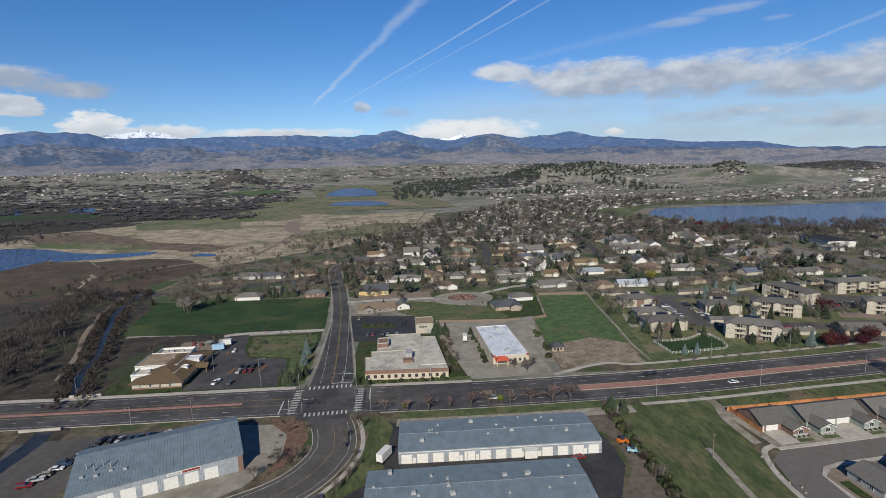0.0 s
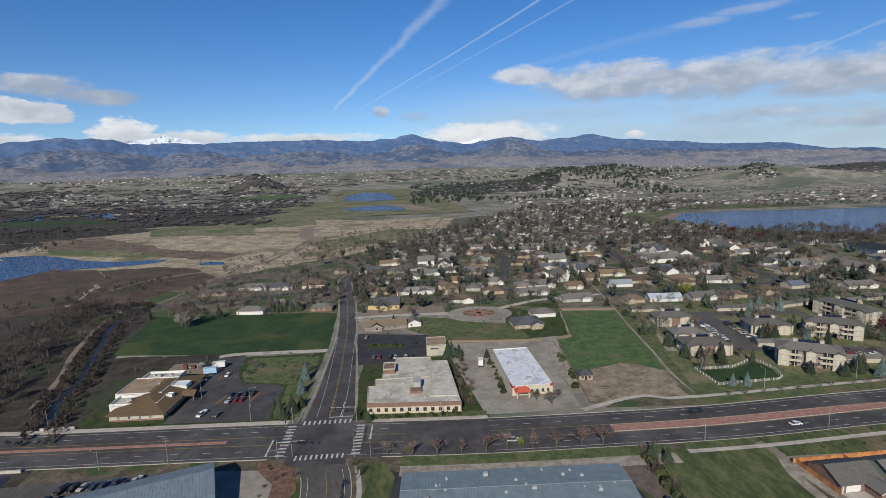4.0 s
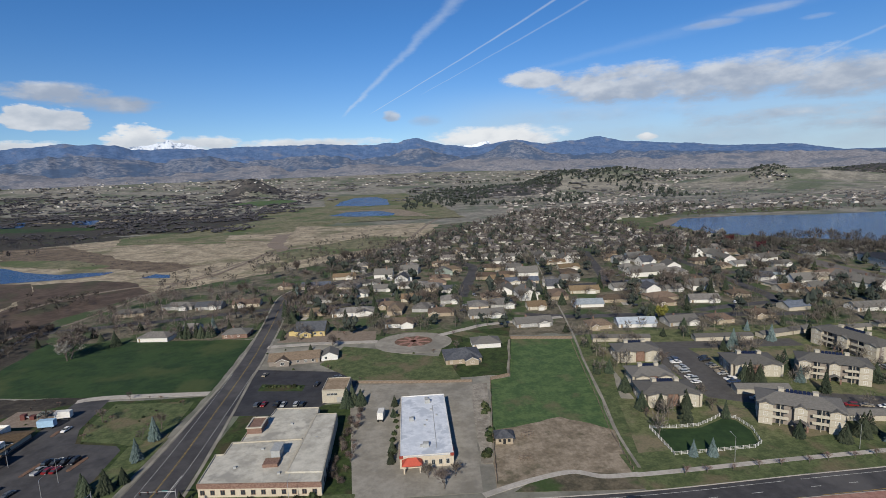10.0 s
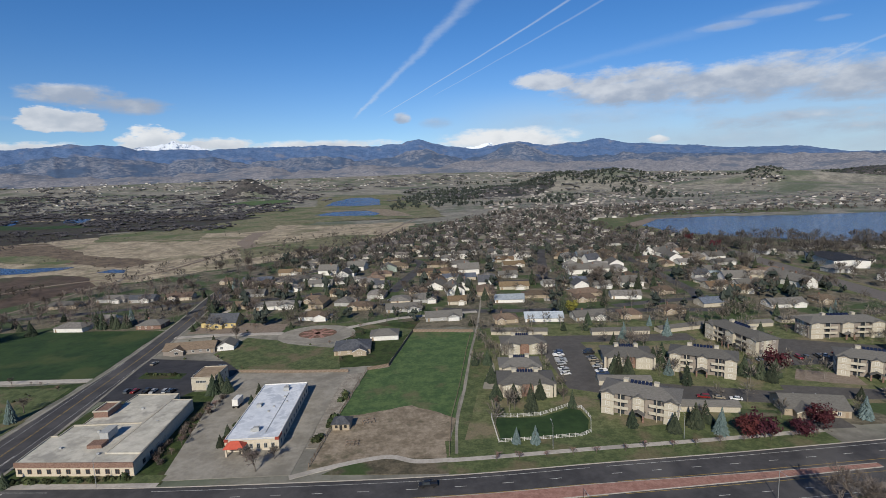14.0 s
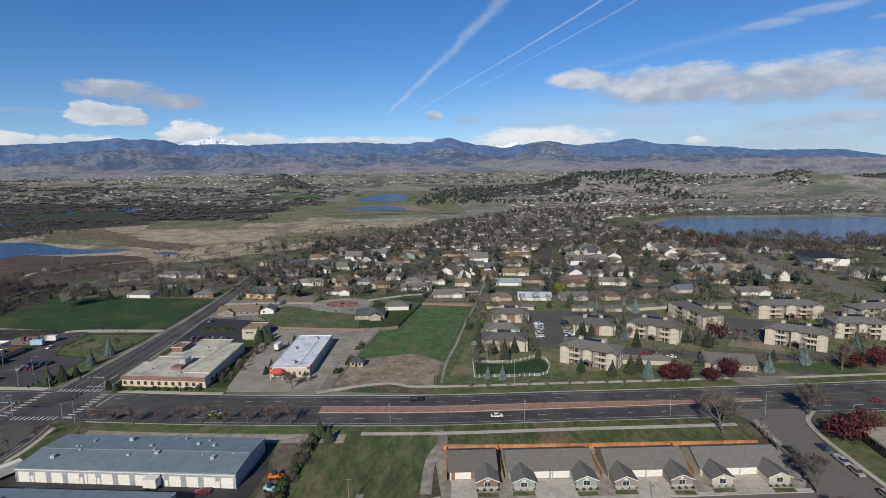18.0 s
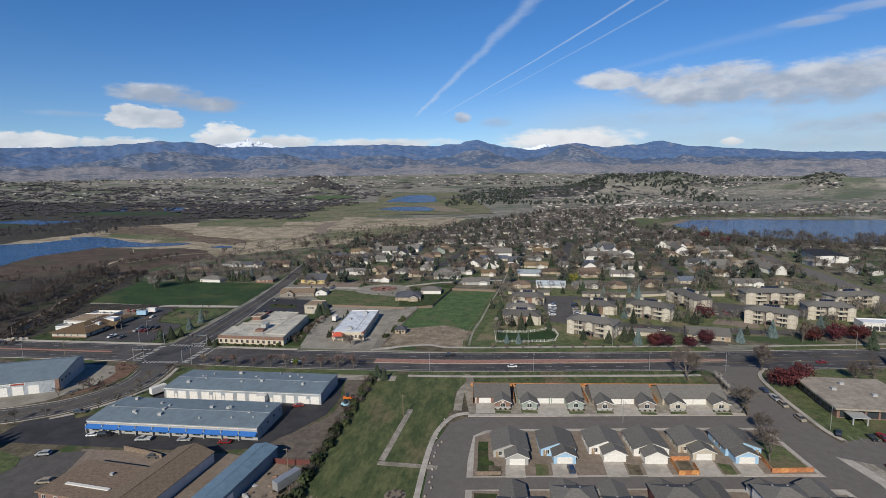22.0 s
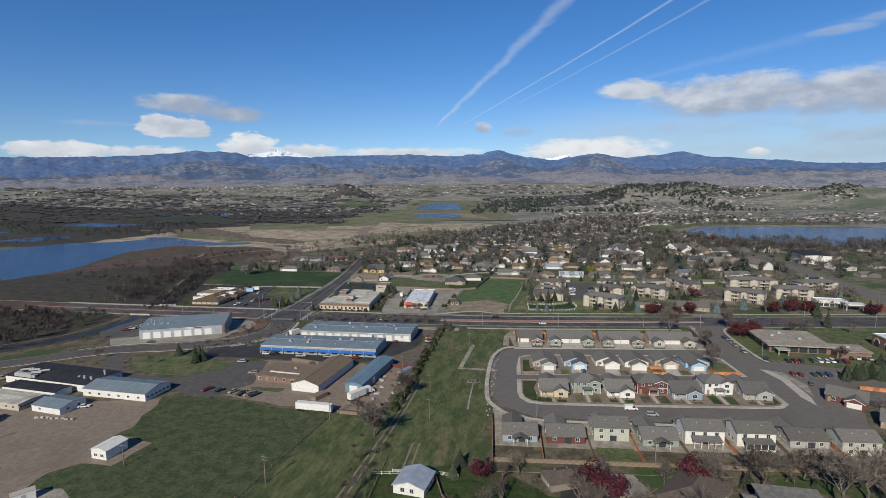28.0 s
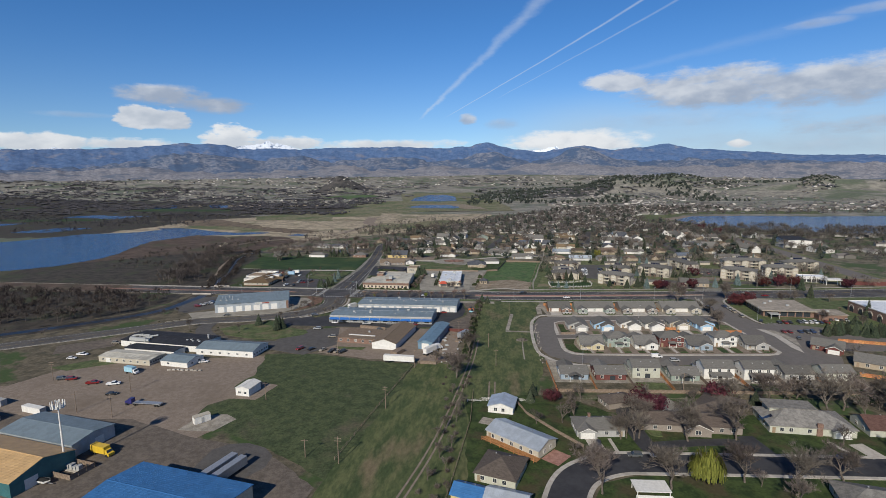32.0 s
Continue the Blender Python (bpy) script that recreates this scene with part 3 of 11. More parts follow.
def rise(x, y):
    """The plain lifts gently towards the mountains."""
    r = math.hypot(x - CX, y - CY)
    if r < 1200:
        return 0.0
    az = math.degrees(math.atan2(x - CX, y - CY))
    top = 115 if az < 5 else 115 - 60 * min(1, (az - 5) / 30)
    z = top * min(1.0, (r - 1200) / 2400) ** 2.5
    for a0, r0, wa, wr, h in ((-17.8, 2524, 1.75, 95, 70), (-15.6, 2530, 1.8, 80, 24), (14.0, 2300, 3.6, 260, 58), (20.0, 2500, 4.5, 300, 66), (32.5, 2350, 2.6, 220, 64), (41.0, 2600, 6.0, 260, 50), (8.0, 2050, 3.0, 200, 25)):
        z += h * math.exp(-((az - a0) / wa) ** 2 - ((r - r0) / wr) ** 2)
    return z


def build_land():
    mesh = Mesh()
    azs = [a * 0.5 for a in range(-110, 111)] + [55.0 + 5 * k for k in range(1, 50)]
    rs = [0.5, 300, 700, 1200] + [1250 + 75 * k for k in range(46)]
    for r in rs:
        for a in azs:
            x, y = CX + r * math.sin(radians(a)), CY + r * math.cos(radians(a))
            mesh.v.append((x, y, rise(x, y) if r > 1200 else 0.0))
    n = len(azs)
    for j in range(len(rs) - 1):
        for i in range(n):
            k = (i + 1) % n
            mesh.f.append((j * n + i, j * n + k, (j + 1) * n + k, (j + 1) * n + i))
    mesh.f.append(tuple(range(n))[::-1])
    mesh.f = [f[::-1] for f in mesh.f]
    solid("ground", mesh, PLAIN, "dry tan and olive spring plain reaching to the foothills", "ground", kind="structure")


build_land()

SKYLINE = ((-75, 2.6), (-60, 2.9), (-50, 2.7), (-46, 2.82), (-42, 2.95), (-38, 3.1), (-35.2, 3.4), (-33, 3.67), (-29.4, 3.58), (-27.3, 3.1), (-24.6, 3.2), (-21.8, 3.09), (-16.7, 3.28), (-11.2, 3.34), (-5.5, 3.13),
           (-3, 3.26), (-0.6, 3.69), (1.2, 3.2), (2.7, 2.83), (5.5, 2.45), (6.7, 2.72), (9.8, 3.04), (12.9, 2.58), (15.9, 2.71), (18, 2.98), (21.7, 2.3), (26.2, 1.89), (29.9, 1.45), (34.8, 1.34), (39.4, 0.6), (43, 0.4), (46, 0.45), (60, 0.8), (75, 1.2))


def skyline(a):
    for (a0, e0), (a1, e1) in zip(SKYLINE[:-1], SKYLINE[1:]):
        if a0 <= a <= a1:
            t = (a - a0) / (a1 - a0)
            return e0 + (e1 - e0) * t * t * (3 - 2 * t)
    return 1.0


def build_range(name, r0, r1, mat, crest, seed, label, lo=-74, hi=74, relief=30.0, rows=26):
    """A mountain front of spurs and gullies whose crest keeps to a given elevation."""
    mesh = Mesh()
    azs = [lo + 0.16 * k for k in range(int((hi - lo) / 0.16))]
    for j in range(rows + 1):
        s = j / rows
        r = r0 + (r1 - r0) * s
        for a in azs:
            x, y = CX + r * math.sin(radians(a)), CY + r * math.cos(radians(a))
            base = rise(x, y) - 4
            top = 102 + r1 * math.tan(radians(crest(a) + 0.09 * noise.fractal((a * 0.9, seed, 0), 0.7, 2.1, 5)))
            q = noise.fractal((x * 0.0042, y * 0.0042, seed), 0.75, 2.1, 6)
            spur = 1 - abs(noise.fractal((x * 0.0065 + seed, y * 0.003, seed), 0.8, 2.1, 5)) * 1.8
            body = s ** 1.1 + (0.05 * q + 0.04 * (spur - 0.5)) * 4 * s * (1 - s)
            mesh.v.append((x, y, base + max(0.0, top - base) * min(body, 0.985 if s < 1 else 1.0) + relief * 0.12 * q * s))
    n = len(azs)
    for j in range(rows):
        for i in range(n - 1):
            mesh.f.append((j * n + i, j * n + i + 1, (j + 1) * n + i + 1, (j + 1) * n + i)[::-1])
    ob = solid(name, mesh, mat, label, "mountains", kind="structure")
    ob.data.shade_smooth()
    return ob


def bumps(a, *hills):
    return sum(h * math.exp(-((a - a0) / w) ** 2) for a0, w, h in hills)


# The ranges' distance haze comes from their base colours alone.
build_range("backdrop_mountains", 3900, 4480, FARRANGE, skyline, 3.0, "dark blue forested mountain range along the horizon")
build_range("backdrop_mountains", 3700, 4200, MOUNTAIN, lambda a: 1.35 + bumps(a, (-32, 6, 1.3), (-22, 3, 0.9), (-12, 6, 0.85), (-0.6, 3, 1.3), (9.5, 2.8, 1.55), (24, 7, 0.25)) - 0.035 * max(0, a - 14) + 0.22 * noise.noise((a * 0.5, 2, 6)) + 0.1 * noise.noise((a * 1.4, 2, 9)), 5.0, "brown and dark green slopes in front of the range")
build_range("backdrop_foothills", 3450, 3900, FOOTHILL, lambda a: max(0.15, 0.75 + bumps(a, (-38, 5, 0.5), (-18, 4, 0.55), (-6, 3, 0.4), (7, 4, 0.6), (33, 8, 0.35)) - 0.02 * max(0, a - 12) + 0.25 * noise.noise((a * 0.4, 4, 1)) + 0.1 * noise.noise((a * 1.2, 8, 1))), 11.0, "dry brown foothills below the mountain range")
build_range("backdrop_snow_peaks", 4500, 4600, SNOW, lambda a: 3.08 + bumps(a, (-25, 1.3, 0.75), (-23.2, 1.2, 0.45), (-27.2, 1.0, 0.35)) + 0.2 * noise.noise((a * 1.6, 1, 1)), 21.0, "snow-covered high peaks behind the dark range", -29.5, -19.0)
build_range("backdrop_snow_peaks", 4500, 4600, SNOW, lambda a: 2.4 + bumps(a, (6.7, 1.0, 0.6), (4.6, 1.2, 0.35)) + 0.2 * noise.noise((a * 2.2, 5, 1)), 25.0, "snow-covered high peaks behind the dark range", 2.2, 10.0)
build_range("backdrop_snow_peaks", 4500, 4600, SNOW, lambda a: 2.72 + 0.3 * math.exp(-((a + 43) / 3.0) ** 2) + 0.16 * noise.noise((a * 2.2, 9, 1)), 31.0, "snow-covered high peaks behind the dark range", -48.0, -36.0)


def sheet(name, poly, mat, label, lift=0.05, category="ground", edge=8.0, step=14.0, kind="structure"):
    """A far patch of ground that follows the rise of the plain."""
    poly = ragged(poly, edge, step)
    me = bmesh.new()
    face = me.faces.new([me.verts.new((x, y, 0)) for x, y in poly])
    if face.normal.z < 0 or sum(poly[i - 1][0] * poly[i][1] - poly[i][0] * poly[i - 1][1] for i in range(len(poly))) < 0:
        bmesh.ops.reverse_faces(me, faces=[face])
    bmesh.ops.triangulate(me, faces=me.faces[:])
    bmesh.ops.subdivide_edges(me, edges=[e for e in me.edges if e.calc_length() > 150], cuts=2)
    bmesh.ops.triangulate(me, faces=me.faces[:])
    for v in me.verts:
        v.co.z = rise(v.co.x, v.co.y) + lift + (1.0 if v.co.y > 1200 else 0)
    data = bpy.data.meshes.new(name)
    me.to_mesh(data)
    me.free()
    data.materials.append(mat)
    return tagged(new(name, data), label, category, kind=kind)


sheet("wetland_ground", [(-640, 300), (-330, 300), (-250, 480), (-190, 560), (-100, 640), (-20, 720), (80, 960), (60, 1130), (-200, 1060), (-450, 1080), (-600, 980), (-640, 800)], WETLAND, "flat tan reed beds and dry wetland grass", 0.04)
sheet("shore_ground", [(-700, 200), (-230, 215), (-212, 330), (-245, 440), (-288, 461), (-298, 516), (-323, 590), (-363, 634), (-418, 647), (-470, 640), (-420, 480)], RUSSET, "russet mud flat along the pond", 0.08)
sheet("field_ground", [(-204, 1158), (94, 1088), (64, 929), (-32, 759), (-126, 742)], WETLAND, "pale dry grass field", 0.10)
sheet("gravel_pit_ground", [(-205, 1010), (-185, 880), (-130, 760), (-118, 762), (-160, 890), (-180, 1020)], DIRT, "bare graded earth beside the wetland", 0.12)
FAR_FIELDS = [[(-650, 1980), (-600, 2120), (-480, 2150), (-400, 2080), (-470, 1900)], [(-350, 1287), (-359, 1564), (-260, 1568), (-192, 1056), (-236, 1026)]]
sheet("field_ground", FAR_FIELDS[0], PASTURE, "green far pasture", 0.12)
sheet("field_ground", [(-470, 1080), (-400, 1700), (-300, 1760), (-150, 1740), (-130, 1180), (-150, 1060), (-300, 1040)], OLIVE, "dry olive flat below the ponds", 0.06)
sheet("field_ground", FAR_FIELDS[1], OLIVE, "green far pasture beside the ponds", 0.12)
sheet("field_ground", [(-513, 1069), (-468, 1211), (-302, 1049), (-262, 917), (-459, 962)], OLIVE, "green strip beyond the reed beds", 0.12)
sheet("field_ground", [(-347, 2233), (-13, 2285), (111, 1684), (151, 1205), (-181, 1202), (-215, 1560)], OLIVE, "olive grass flat round the far ponds", 0.12)
sheet("field_ground", [(620, 1250), (1500, 1150), (2300, 1800), (2500, 2600), (1200, 2300)], PLAIN, "pale dry grassland below the far hills", 0.12, edge=40)
FAR_FIELDS.append([(395, 830), (455, 805), (470, 900), (520, 1000), (440, 1050), (390, 980)])
sheet("field_ground", FAR_FIELDS[2], PALELAWN, "park lawn beside the lake", 0.10)
sheet("field_ground", [(-1900, 900), (-900, 950), (-850, 1150), (-1900, 1250)], SPORT, "dark green far field", 0.10, edge=20)
sheet("field_ground", [(-355, 625), (-300, 640), (-240, 614), (-200, 560), (-214, 501), (-232, 448), (-285, 470), (-300, 530), (-325, 594)], RUSSET, "rough brown-olive meadow beside the pond", 0.1)
sheet("field_ground", [(-1500, 1290), (-700, 1270), (-650, 1390), (-1500, 1440)], SPORT, "dark green valley field", 0.3, edge=20)
sheet("field_ground", [(-1300, 1520), (-500, 1470), (-480, 1540), (-1300, 1610)], WETLAND, "pale dry strip in the valley", 0.3, edge=20)
sheet("field_ground", [(330, 900), (440, 850), (450, 1010), (420, 1090), (320, 1060)], LAWN, "green park beside the lake", 0.14)
sheet("field_ground", [(560, 1060), (820, 1030), (860, 1120), (600, 1160)], LAWN, "green fields beyond the lake", 0.14)
sheet("valley_ground", [(-1900, 560), (-620, 620), (-610, 830), (-590, 990), (-440, 1085), (-900, 1180), (-1900, 1200)], THICKETSOIL, "dark woodland floor round the small ponds", 0.07, edge=20)
sheet("valley_ground", [(-2300, 1120), (-900, 1180), (-420, 1120), (-330, 1400), (-700, 1700), (-2300, 1760)], THICKETSOIL, "dark woodland floor of the valley", 0.16, edge=40)
sheet("lake", [(-1100, 220), (-560, 260), (-440, 300), (-395, 340), (-388, 400), (-402, 450), (-440, 560), (-425, 610), (-402, 690), (-450, 705), (-540, 750), (-575, 690), (-645, 672), (-672, 590), (-700, 540), (-1100, 520)], WATER, "still blue pond with muddy shore", 0.25, "water", 5.0)
sheet("lake", [(455, 800), (462, 900), (526, 988), (640, 995), (760, 960), (1000, 960), (1300, 900), (1300, 660), (900, 620), (700, 640), (600, 650), (525, 715)], WATER, "broad blue lake behind the trees", 0.25, "water", 6.0)
sheet("lake", [(-225, 1760), (-235, 1950), (-200, 2130), (-120, 2130), (-70, 1990), (-45, 1740), (-110, 1700)], WATER, "small far pond", 0.4, "water", 6.0)
sheet("lake", [(-180, 1400), (-150, 1490), (-60, 1500), (0, 1380), (-20, 1320), (-110, 1340)], WATER, "small far pond", 0.4, "water", 6.0)
sheet("pond_ground", [(-220, 1521), (-109, 1554), (-7, 1531), (44, 1398), (79, 1257), (13, 1288), (-10, 1330), (-12, 1390), (-62, 1512), (-150, 1500)], SANDY, "pale sand bar beside the pond", 0.5, edge=3)
sheet("lake", [(-1189, 1587), (-1032, 1550), (-939, 1396), (-1031, 1380)], WATER, "small pond in the valley woods", 0.6, "water", 6.0)
sheet("lake", [(-918, 1556), (-840, 1548), (-768, 1407), (-834, 1427)], WATER, "small pond in the valley woods", 0.6, "water", 6.0)
sheet("reed_ground", [(-645, 958), (-551, 974), (-427, 863), (-348, 781), (-206, 709), (-245, 666), (-300, 700), (-410, 763), (-513, 790)], BROWNREED, "brown reed bed beside the pond", 0.13)
sheet("lake", [(-575, 772), (-530, 778), (-480, 752), (-417, 708), (-366, 686), (-345, 690), (-304, 687), (-307, 668), (-334, 652), (-370, 646), (-405, 640), (-440, 690), (-540, 738)], WATER, "tapering arm of the blue pond", 0.27, "water", 2.0)
sheet("lake", [(-248, 639), (-214, 632), (-222, 650), (-242, 660)], WATER, "small pool in the meadow", 0.28, "water", 2.0)
sheet("lake", [(-830, 700), (-740, 700), (-720, 780), (-800, 800)], WATER, "small pond among bare trees", 0.3, "water", 6.0)
sheet("lake", [(-1060, 1080), (-860, 1020), (-820, 1110), (-1000, 1200)], WATER, "small pond among bare trees", 0.3, "water", 6.0)
sheet("lake", [(-1500, 800), (-1000, 830), (-980, 900), (-1500, 900)], WATER, "small pond among bare trees", 0.3, "water", 6.0)
sheet("lakeshore_ground", [(440, 880), (462, 900), (526, 988), (640, 996), (630, 1008), (515, 1002), (448, 930)], DIRT, "pale sandy beach of the lake", 0.3, edge=2)

for pts in ([(-168, 637), (-159, 711), (-150, 819), (-88, 801)], [(-277, 512), (-265, 553), (-233, 584), (-190, 603), (-168, 637)], [(-700, 930), (-300, 950), (-170, 900)], [(174, 1163), (173, 1055), (157, 896), (120, 800)], [(40, 900), (70, 1100), (130, 1400)]):
    solid("field_track", strip_mesh(Mesh(), spline(pts), 2.2, -2.2, 0.0, 0.4), DIRT, "pale dirt track across the wetland", "track", kind="structure")
sheet("field_ground", [(534, 1186), (603, 1225), (560, 1080), (442, 901)], LAWN, "green park at the lake", 0.2)
sheet("field_ground", [(-560, 830), (-420, 800), (-330, 730), (-345, 715), (-480, 760)], OLIVE, "olive strip in the wetland", 0.14)
sheet("field_ground", [(-110, 700), (0, 800), (40, 900), (-30, 930), (-150, 780)], OLIVE, "olive strip beside the town", 0.14)



def dark_hill(name, a0, r0, wa, wr, label):
    """A dark knoll laid on the rise of the plain."""
    mesh, n = Mesh(), 18
    for j in range(n + 1):
        for i in range(n + 1):
            u, v = 2 * i / n - 1, 2 * j / n - 1
            if u * u + v * v > 1:
                q = math.hypot(u, v)
                u, v = u / q, v / q
            a, r = a0 + u * wa * 1.35, r0 + v * wr * 1.35
            x, y = CX + r * math.sin(radians(a)), CY + r * math.cos(radians(a))
            k = 1 - min(1, u * u + v * v)
            mesh.v.append((x, y, rise(x, y) + 7 * k - 2 + 3 * k * noise.noise((x * 0.02, y * 0.02, 2))))
    for j in range(n):
        for i in range(n):
            mesh.f.append((j * (n + 1) + i, j * (n + 1) + i + 1, (j + 1) * (n + 1) + i + 1, (j + 1) * (n + 1) + i))
    solid(name, mesh, DARKHILL, label, "hill", kind="structure")


dark_hill("backdrop_butte", -17.5, 2524, 2.9, 165, "small dark conical butte on the plain")
dark_hill("backdrop_hill", 32.5, 2600, 4.0, 110, "dark pine-dotted hill")
dark_hill("backdrop_hill", 41.0, 2600, 5.0, 220, "dark pine-dotted hill")
dark_hill("backdrop_hill", 7.5, 2100, 5.5, 230, "low dark hill behind the town")

patch("near_ground", [(-700, -60), (700, -60), (700, 255), (345, 220), (125, 205), (20, 205), (-183, 216), (-400, 232), (-700, 250)], 0.012, YARD, "patchy dry ground round the yards and houses", 5.0)

# town yards: mown and dry grass between the houses
patch("town_ground", [(-330, 405), (-330, 580), (-200, 720), (-60, 860), (60, 1060), (150, 1100), (450, 800), (520, 700), (700, 620), (700, 230), (345, 246), (150, 245), (150, 380), (90, 385), (8, 382), (-48, 403)], 0.03, TOWNYARD, "patchy dry yards of the neighbourhood", 3.0)

# ---- roads and paving ----
ART = spline([(-700, 262), (-400, 240), (-183, 225), (-60, 219.5), (20, 214), (75, 212.5), (125, 212.5), (175, 215.5), (235, 219), (345, 228), (700, 262)], 10)
road("road", ART, 13, -13, 0.05, ASPHALT, "dark four-lane arterial road with worn lane paint")
SIDE = spline([(-33, 200), (-33, 232), (-34, 268), (-38.5, 338), (-41.5, 372), (-49, 432), (-58, 490), (-60, 520), (-52, 545), (-30, 560), (8, 608), (33, 649), (60, 720)], 8)
_w = [11 if p[1] < 235 else 10 - min(4.5, (p[1] - 235) / 22) for p in SIDE]
road("road", SIDE, _w, [-w for w in _w], 0.065, ASPHALT, "dark side road with yellow centre lines")
COLL = spline([(-33, 208), (-27, 190), (-27, 172), (-40, 153), (-70, 139), (-104, 130), (-147, 101), (-200, 66), (-300, 0)], 8)
road("road", COLL, 8, -8, 0.06, MIDASPHALT, "worn grey collector road with curved kerbs")

lines, yel = Mesh(), Mesh()
n = len(ART)
west, mid, east = ART[:n * 38 // 100], ART[n * 42 // 100:n * 7 // 10], ART[n * 7 // 10:]
for seg in (west, mid, east):
    for off in (7.2, -7.2):
        dashes(lines, seg, off, 0.2, 3, 9, 0.062)
    for off in (3.0, -3.0):
        dashes(yel, seg, off, 0.18, 0, 0, 0.062)
    dashes(lines, seg, 11.2, 0.15, 0, 0, 0.062)
    dashes(lines, seg, -11.2, 0.15, 0, 0, 0.062)
solid("lane_marking", lines, WHITELINE, "worn white lane lines", "road marking", kind="structure")
solid("lane_marking", yel, YELLOWLINE, "worn yellow centre lines", "road marking", kind="structure")
lines, yel = Mesh(), Mesh()
dashes(yel, SIDE[9:], 0.2, 0.15, 0, 0, 0.08)
dashes(yel, SIDE[9:], -0.2, 0.15, 0, 0, 0.08)
dashes(lines, SIDE[9:26], 5.4, 0.15, 0, 0, 0.08)
dashes(lines, SIDE[9:26], -5.4, 0.15, 0, 0, 0.08)
for k in range(10):        # zebra bars of the crossings
    lines.box(-43 + k * 2.1, -42.2 + k * 2.1, 230.2, 233.4, 0.07, 0.085)
    lines.box(-41 + k * 1.9, -40.3 + k * 1.9, 204.0, 207.0, 0.07, 0.085)
    lines.box(-48.5, -45.3, 207.5 + k * 2.4, 208.4 + k * 2.4, 0.05, 0.075)
    lines.box(-20.5, -17.3, 206.0 + k * 2.3, 206.9 + k * 2.3, 0.05, 0.075)
lines.box(-33.0, -23.0, 235.5, 236.1, 0.07, 0.085)
lines.box(-52.4, -51.8, 208, 220, 0.05, 0.075)
lines.box(-14.5, -13.9, 216, 227, 0.05, 0.075)
lines.box(-28.5, -28.2, 236, 250, 0.07, 0.085)
dashes(yel, COLL[6:], 0.15, 0.14, 0, 0, 0.075)
dashes(lines, COLL[6:], 6.0, 0.14, 0, 0, 0.075)
dashes(lines, COLL[6:], -6.0, 0.14, 0, 0, 0.075)
solid("lane_marking", lines, WHITELINE, "white crossing bars and edge lines", "road marking", kind="structure")
solid("lane_marking", yel, YELLOWLINE, "double yellow lines of the side road", "road marking", kind="structure")

# the red paved median and its kerb
med = [p for p in ART if 80 < p[0] < 262]
_mw = [2.4 - max(0, (p[0] - 170) / 92 * 1.6) for p in med]
solid("median", strip_mesh(Mesh(), med, [w + 0.3 for w in _mw], [-w - 0.3 for w in _mw], 0.0, 0.18), CONCRETE, "pale concrete kerb of the median", "kerb", kind="structure")
solid("median", strip_mesh(Mesh(), med, _mw, [-w for w in _mw], 0.0, 0.2), REDPAVE, "raised median of red patterned paving", "median", kind="structure")
med = [p for p in ART if -260 < p[0] < -62]
solid("median", strip_mesh(Mesh(), med, 0.9, -0.9, 0.0, 0.18), REDPAVE, "narrow raised median of red paving", "median", kind="structure")

# kerbs and verges of the arterial
for side, a, b in ((1, -700, -46), (1, -20, 700), (-1, -700, -50), (-1, -10, 238), (-1, 274, 700)):
    seg = [p for p in ART if a < p[0] < b]
    o = 13.0 * side
    solid("kerb", strip_mesh(Mesh(), seg, max(o, o + 0.35 * side), min(o, o + 0.35 * side), -0.2, 0.17), CONCRETE, "pale concrete kerb along the arterial road", "kerb", kind="structure")
north = [p for p in ART if 122 < p[0] < 262]
road("verge", north, 20.5, 13.35, 0.13, LAWN, "green verge lawn beside the arterial", keep=False, category="lawn")
road("pavement", north, 22.8, 20.5, 0.16, CONCRETE, "pale concrete pavement", category="pavement")
road("verge", north, 34, 22.8, 0.11, LAWN, "green verge lawn behind the pavement", keep=False, category="lawn")
north = [p for p in ART if 276 < p[0] < 600]
EASTROAD = spline([(418, 250), (421, 300), (424, 365), (430, 440), (433, 500), (439, 596), (445, 695), (458, 778)])
road("road", EASTROAD, 9.5, -9.5, 0.085, OLDASPHALT, "wide pale road running to the lake")
road("verge", EASTROAD, 15, -15, 0.07, PALELAWN, "grass verge of the wide road", category="lawn")
road("verge", north, 19, 13.35, 0.13, LAWN, "green verge lawn beside the arterial", keep=False, category="lawn")
road("pavement", north, 21, 19, 0.16, CONCRETE, "pale concrete pavement", category="pavement")
west_n = [p for p in ART if -250 < p[0] < -47]
road("pavement", west_n, 16.0, 13.35, 0.15, CONCRETE, "pale concrete pavement", category="pavement")
mid_n = [p for p in ART if -20 < p[0] < 34]
road("verge", mid_n, 20.0, 15.6, 0.13, LAWN, "green verge lawn before the office", keep=False, category="lawn")
road("pavement", mid_n, 15.6, 13.35, 0.15, CONCRETE, "pale concrete pavement", category="pavement")
south = [p for p in ART if -8 < p[0] < 100]
road("verge", south, -13.35, -19.5, 0.13, LAWN, "green verge lawn with street trees", keep=False, category="lawn")
road("pavement", south, -19.5, -25.5, 0.11, GRAVEL, "beige gravel path behind the verge", category="pavement")
south = [p for p in ART if 100 < p[0] < 238]
road("verge", south, -13.35, -18, 0.12, STRIPGRASS, "patchy verge grass", keep=False, category="lawn")
road("pavement", south, -18, -20.2, 0.15, CONCRETE, "pale concrete pavement", category="pavement")
road("verge", south, -20.2, -33, 0.11, STRIPGRASS, "patchy grass slope behind the pavement", keep=False, category="lawn")
south = [p for p in ART if 278 < p[0] < 500]
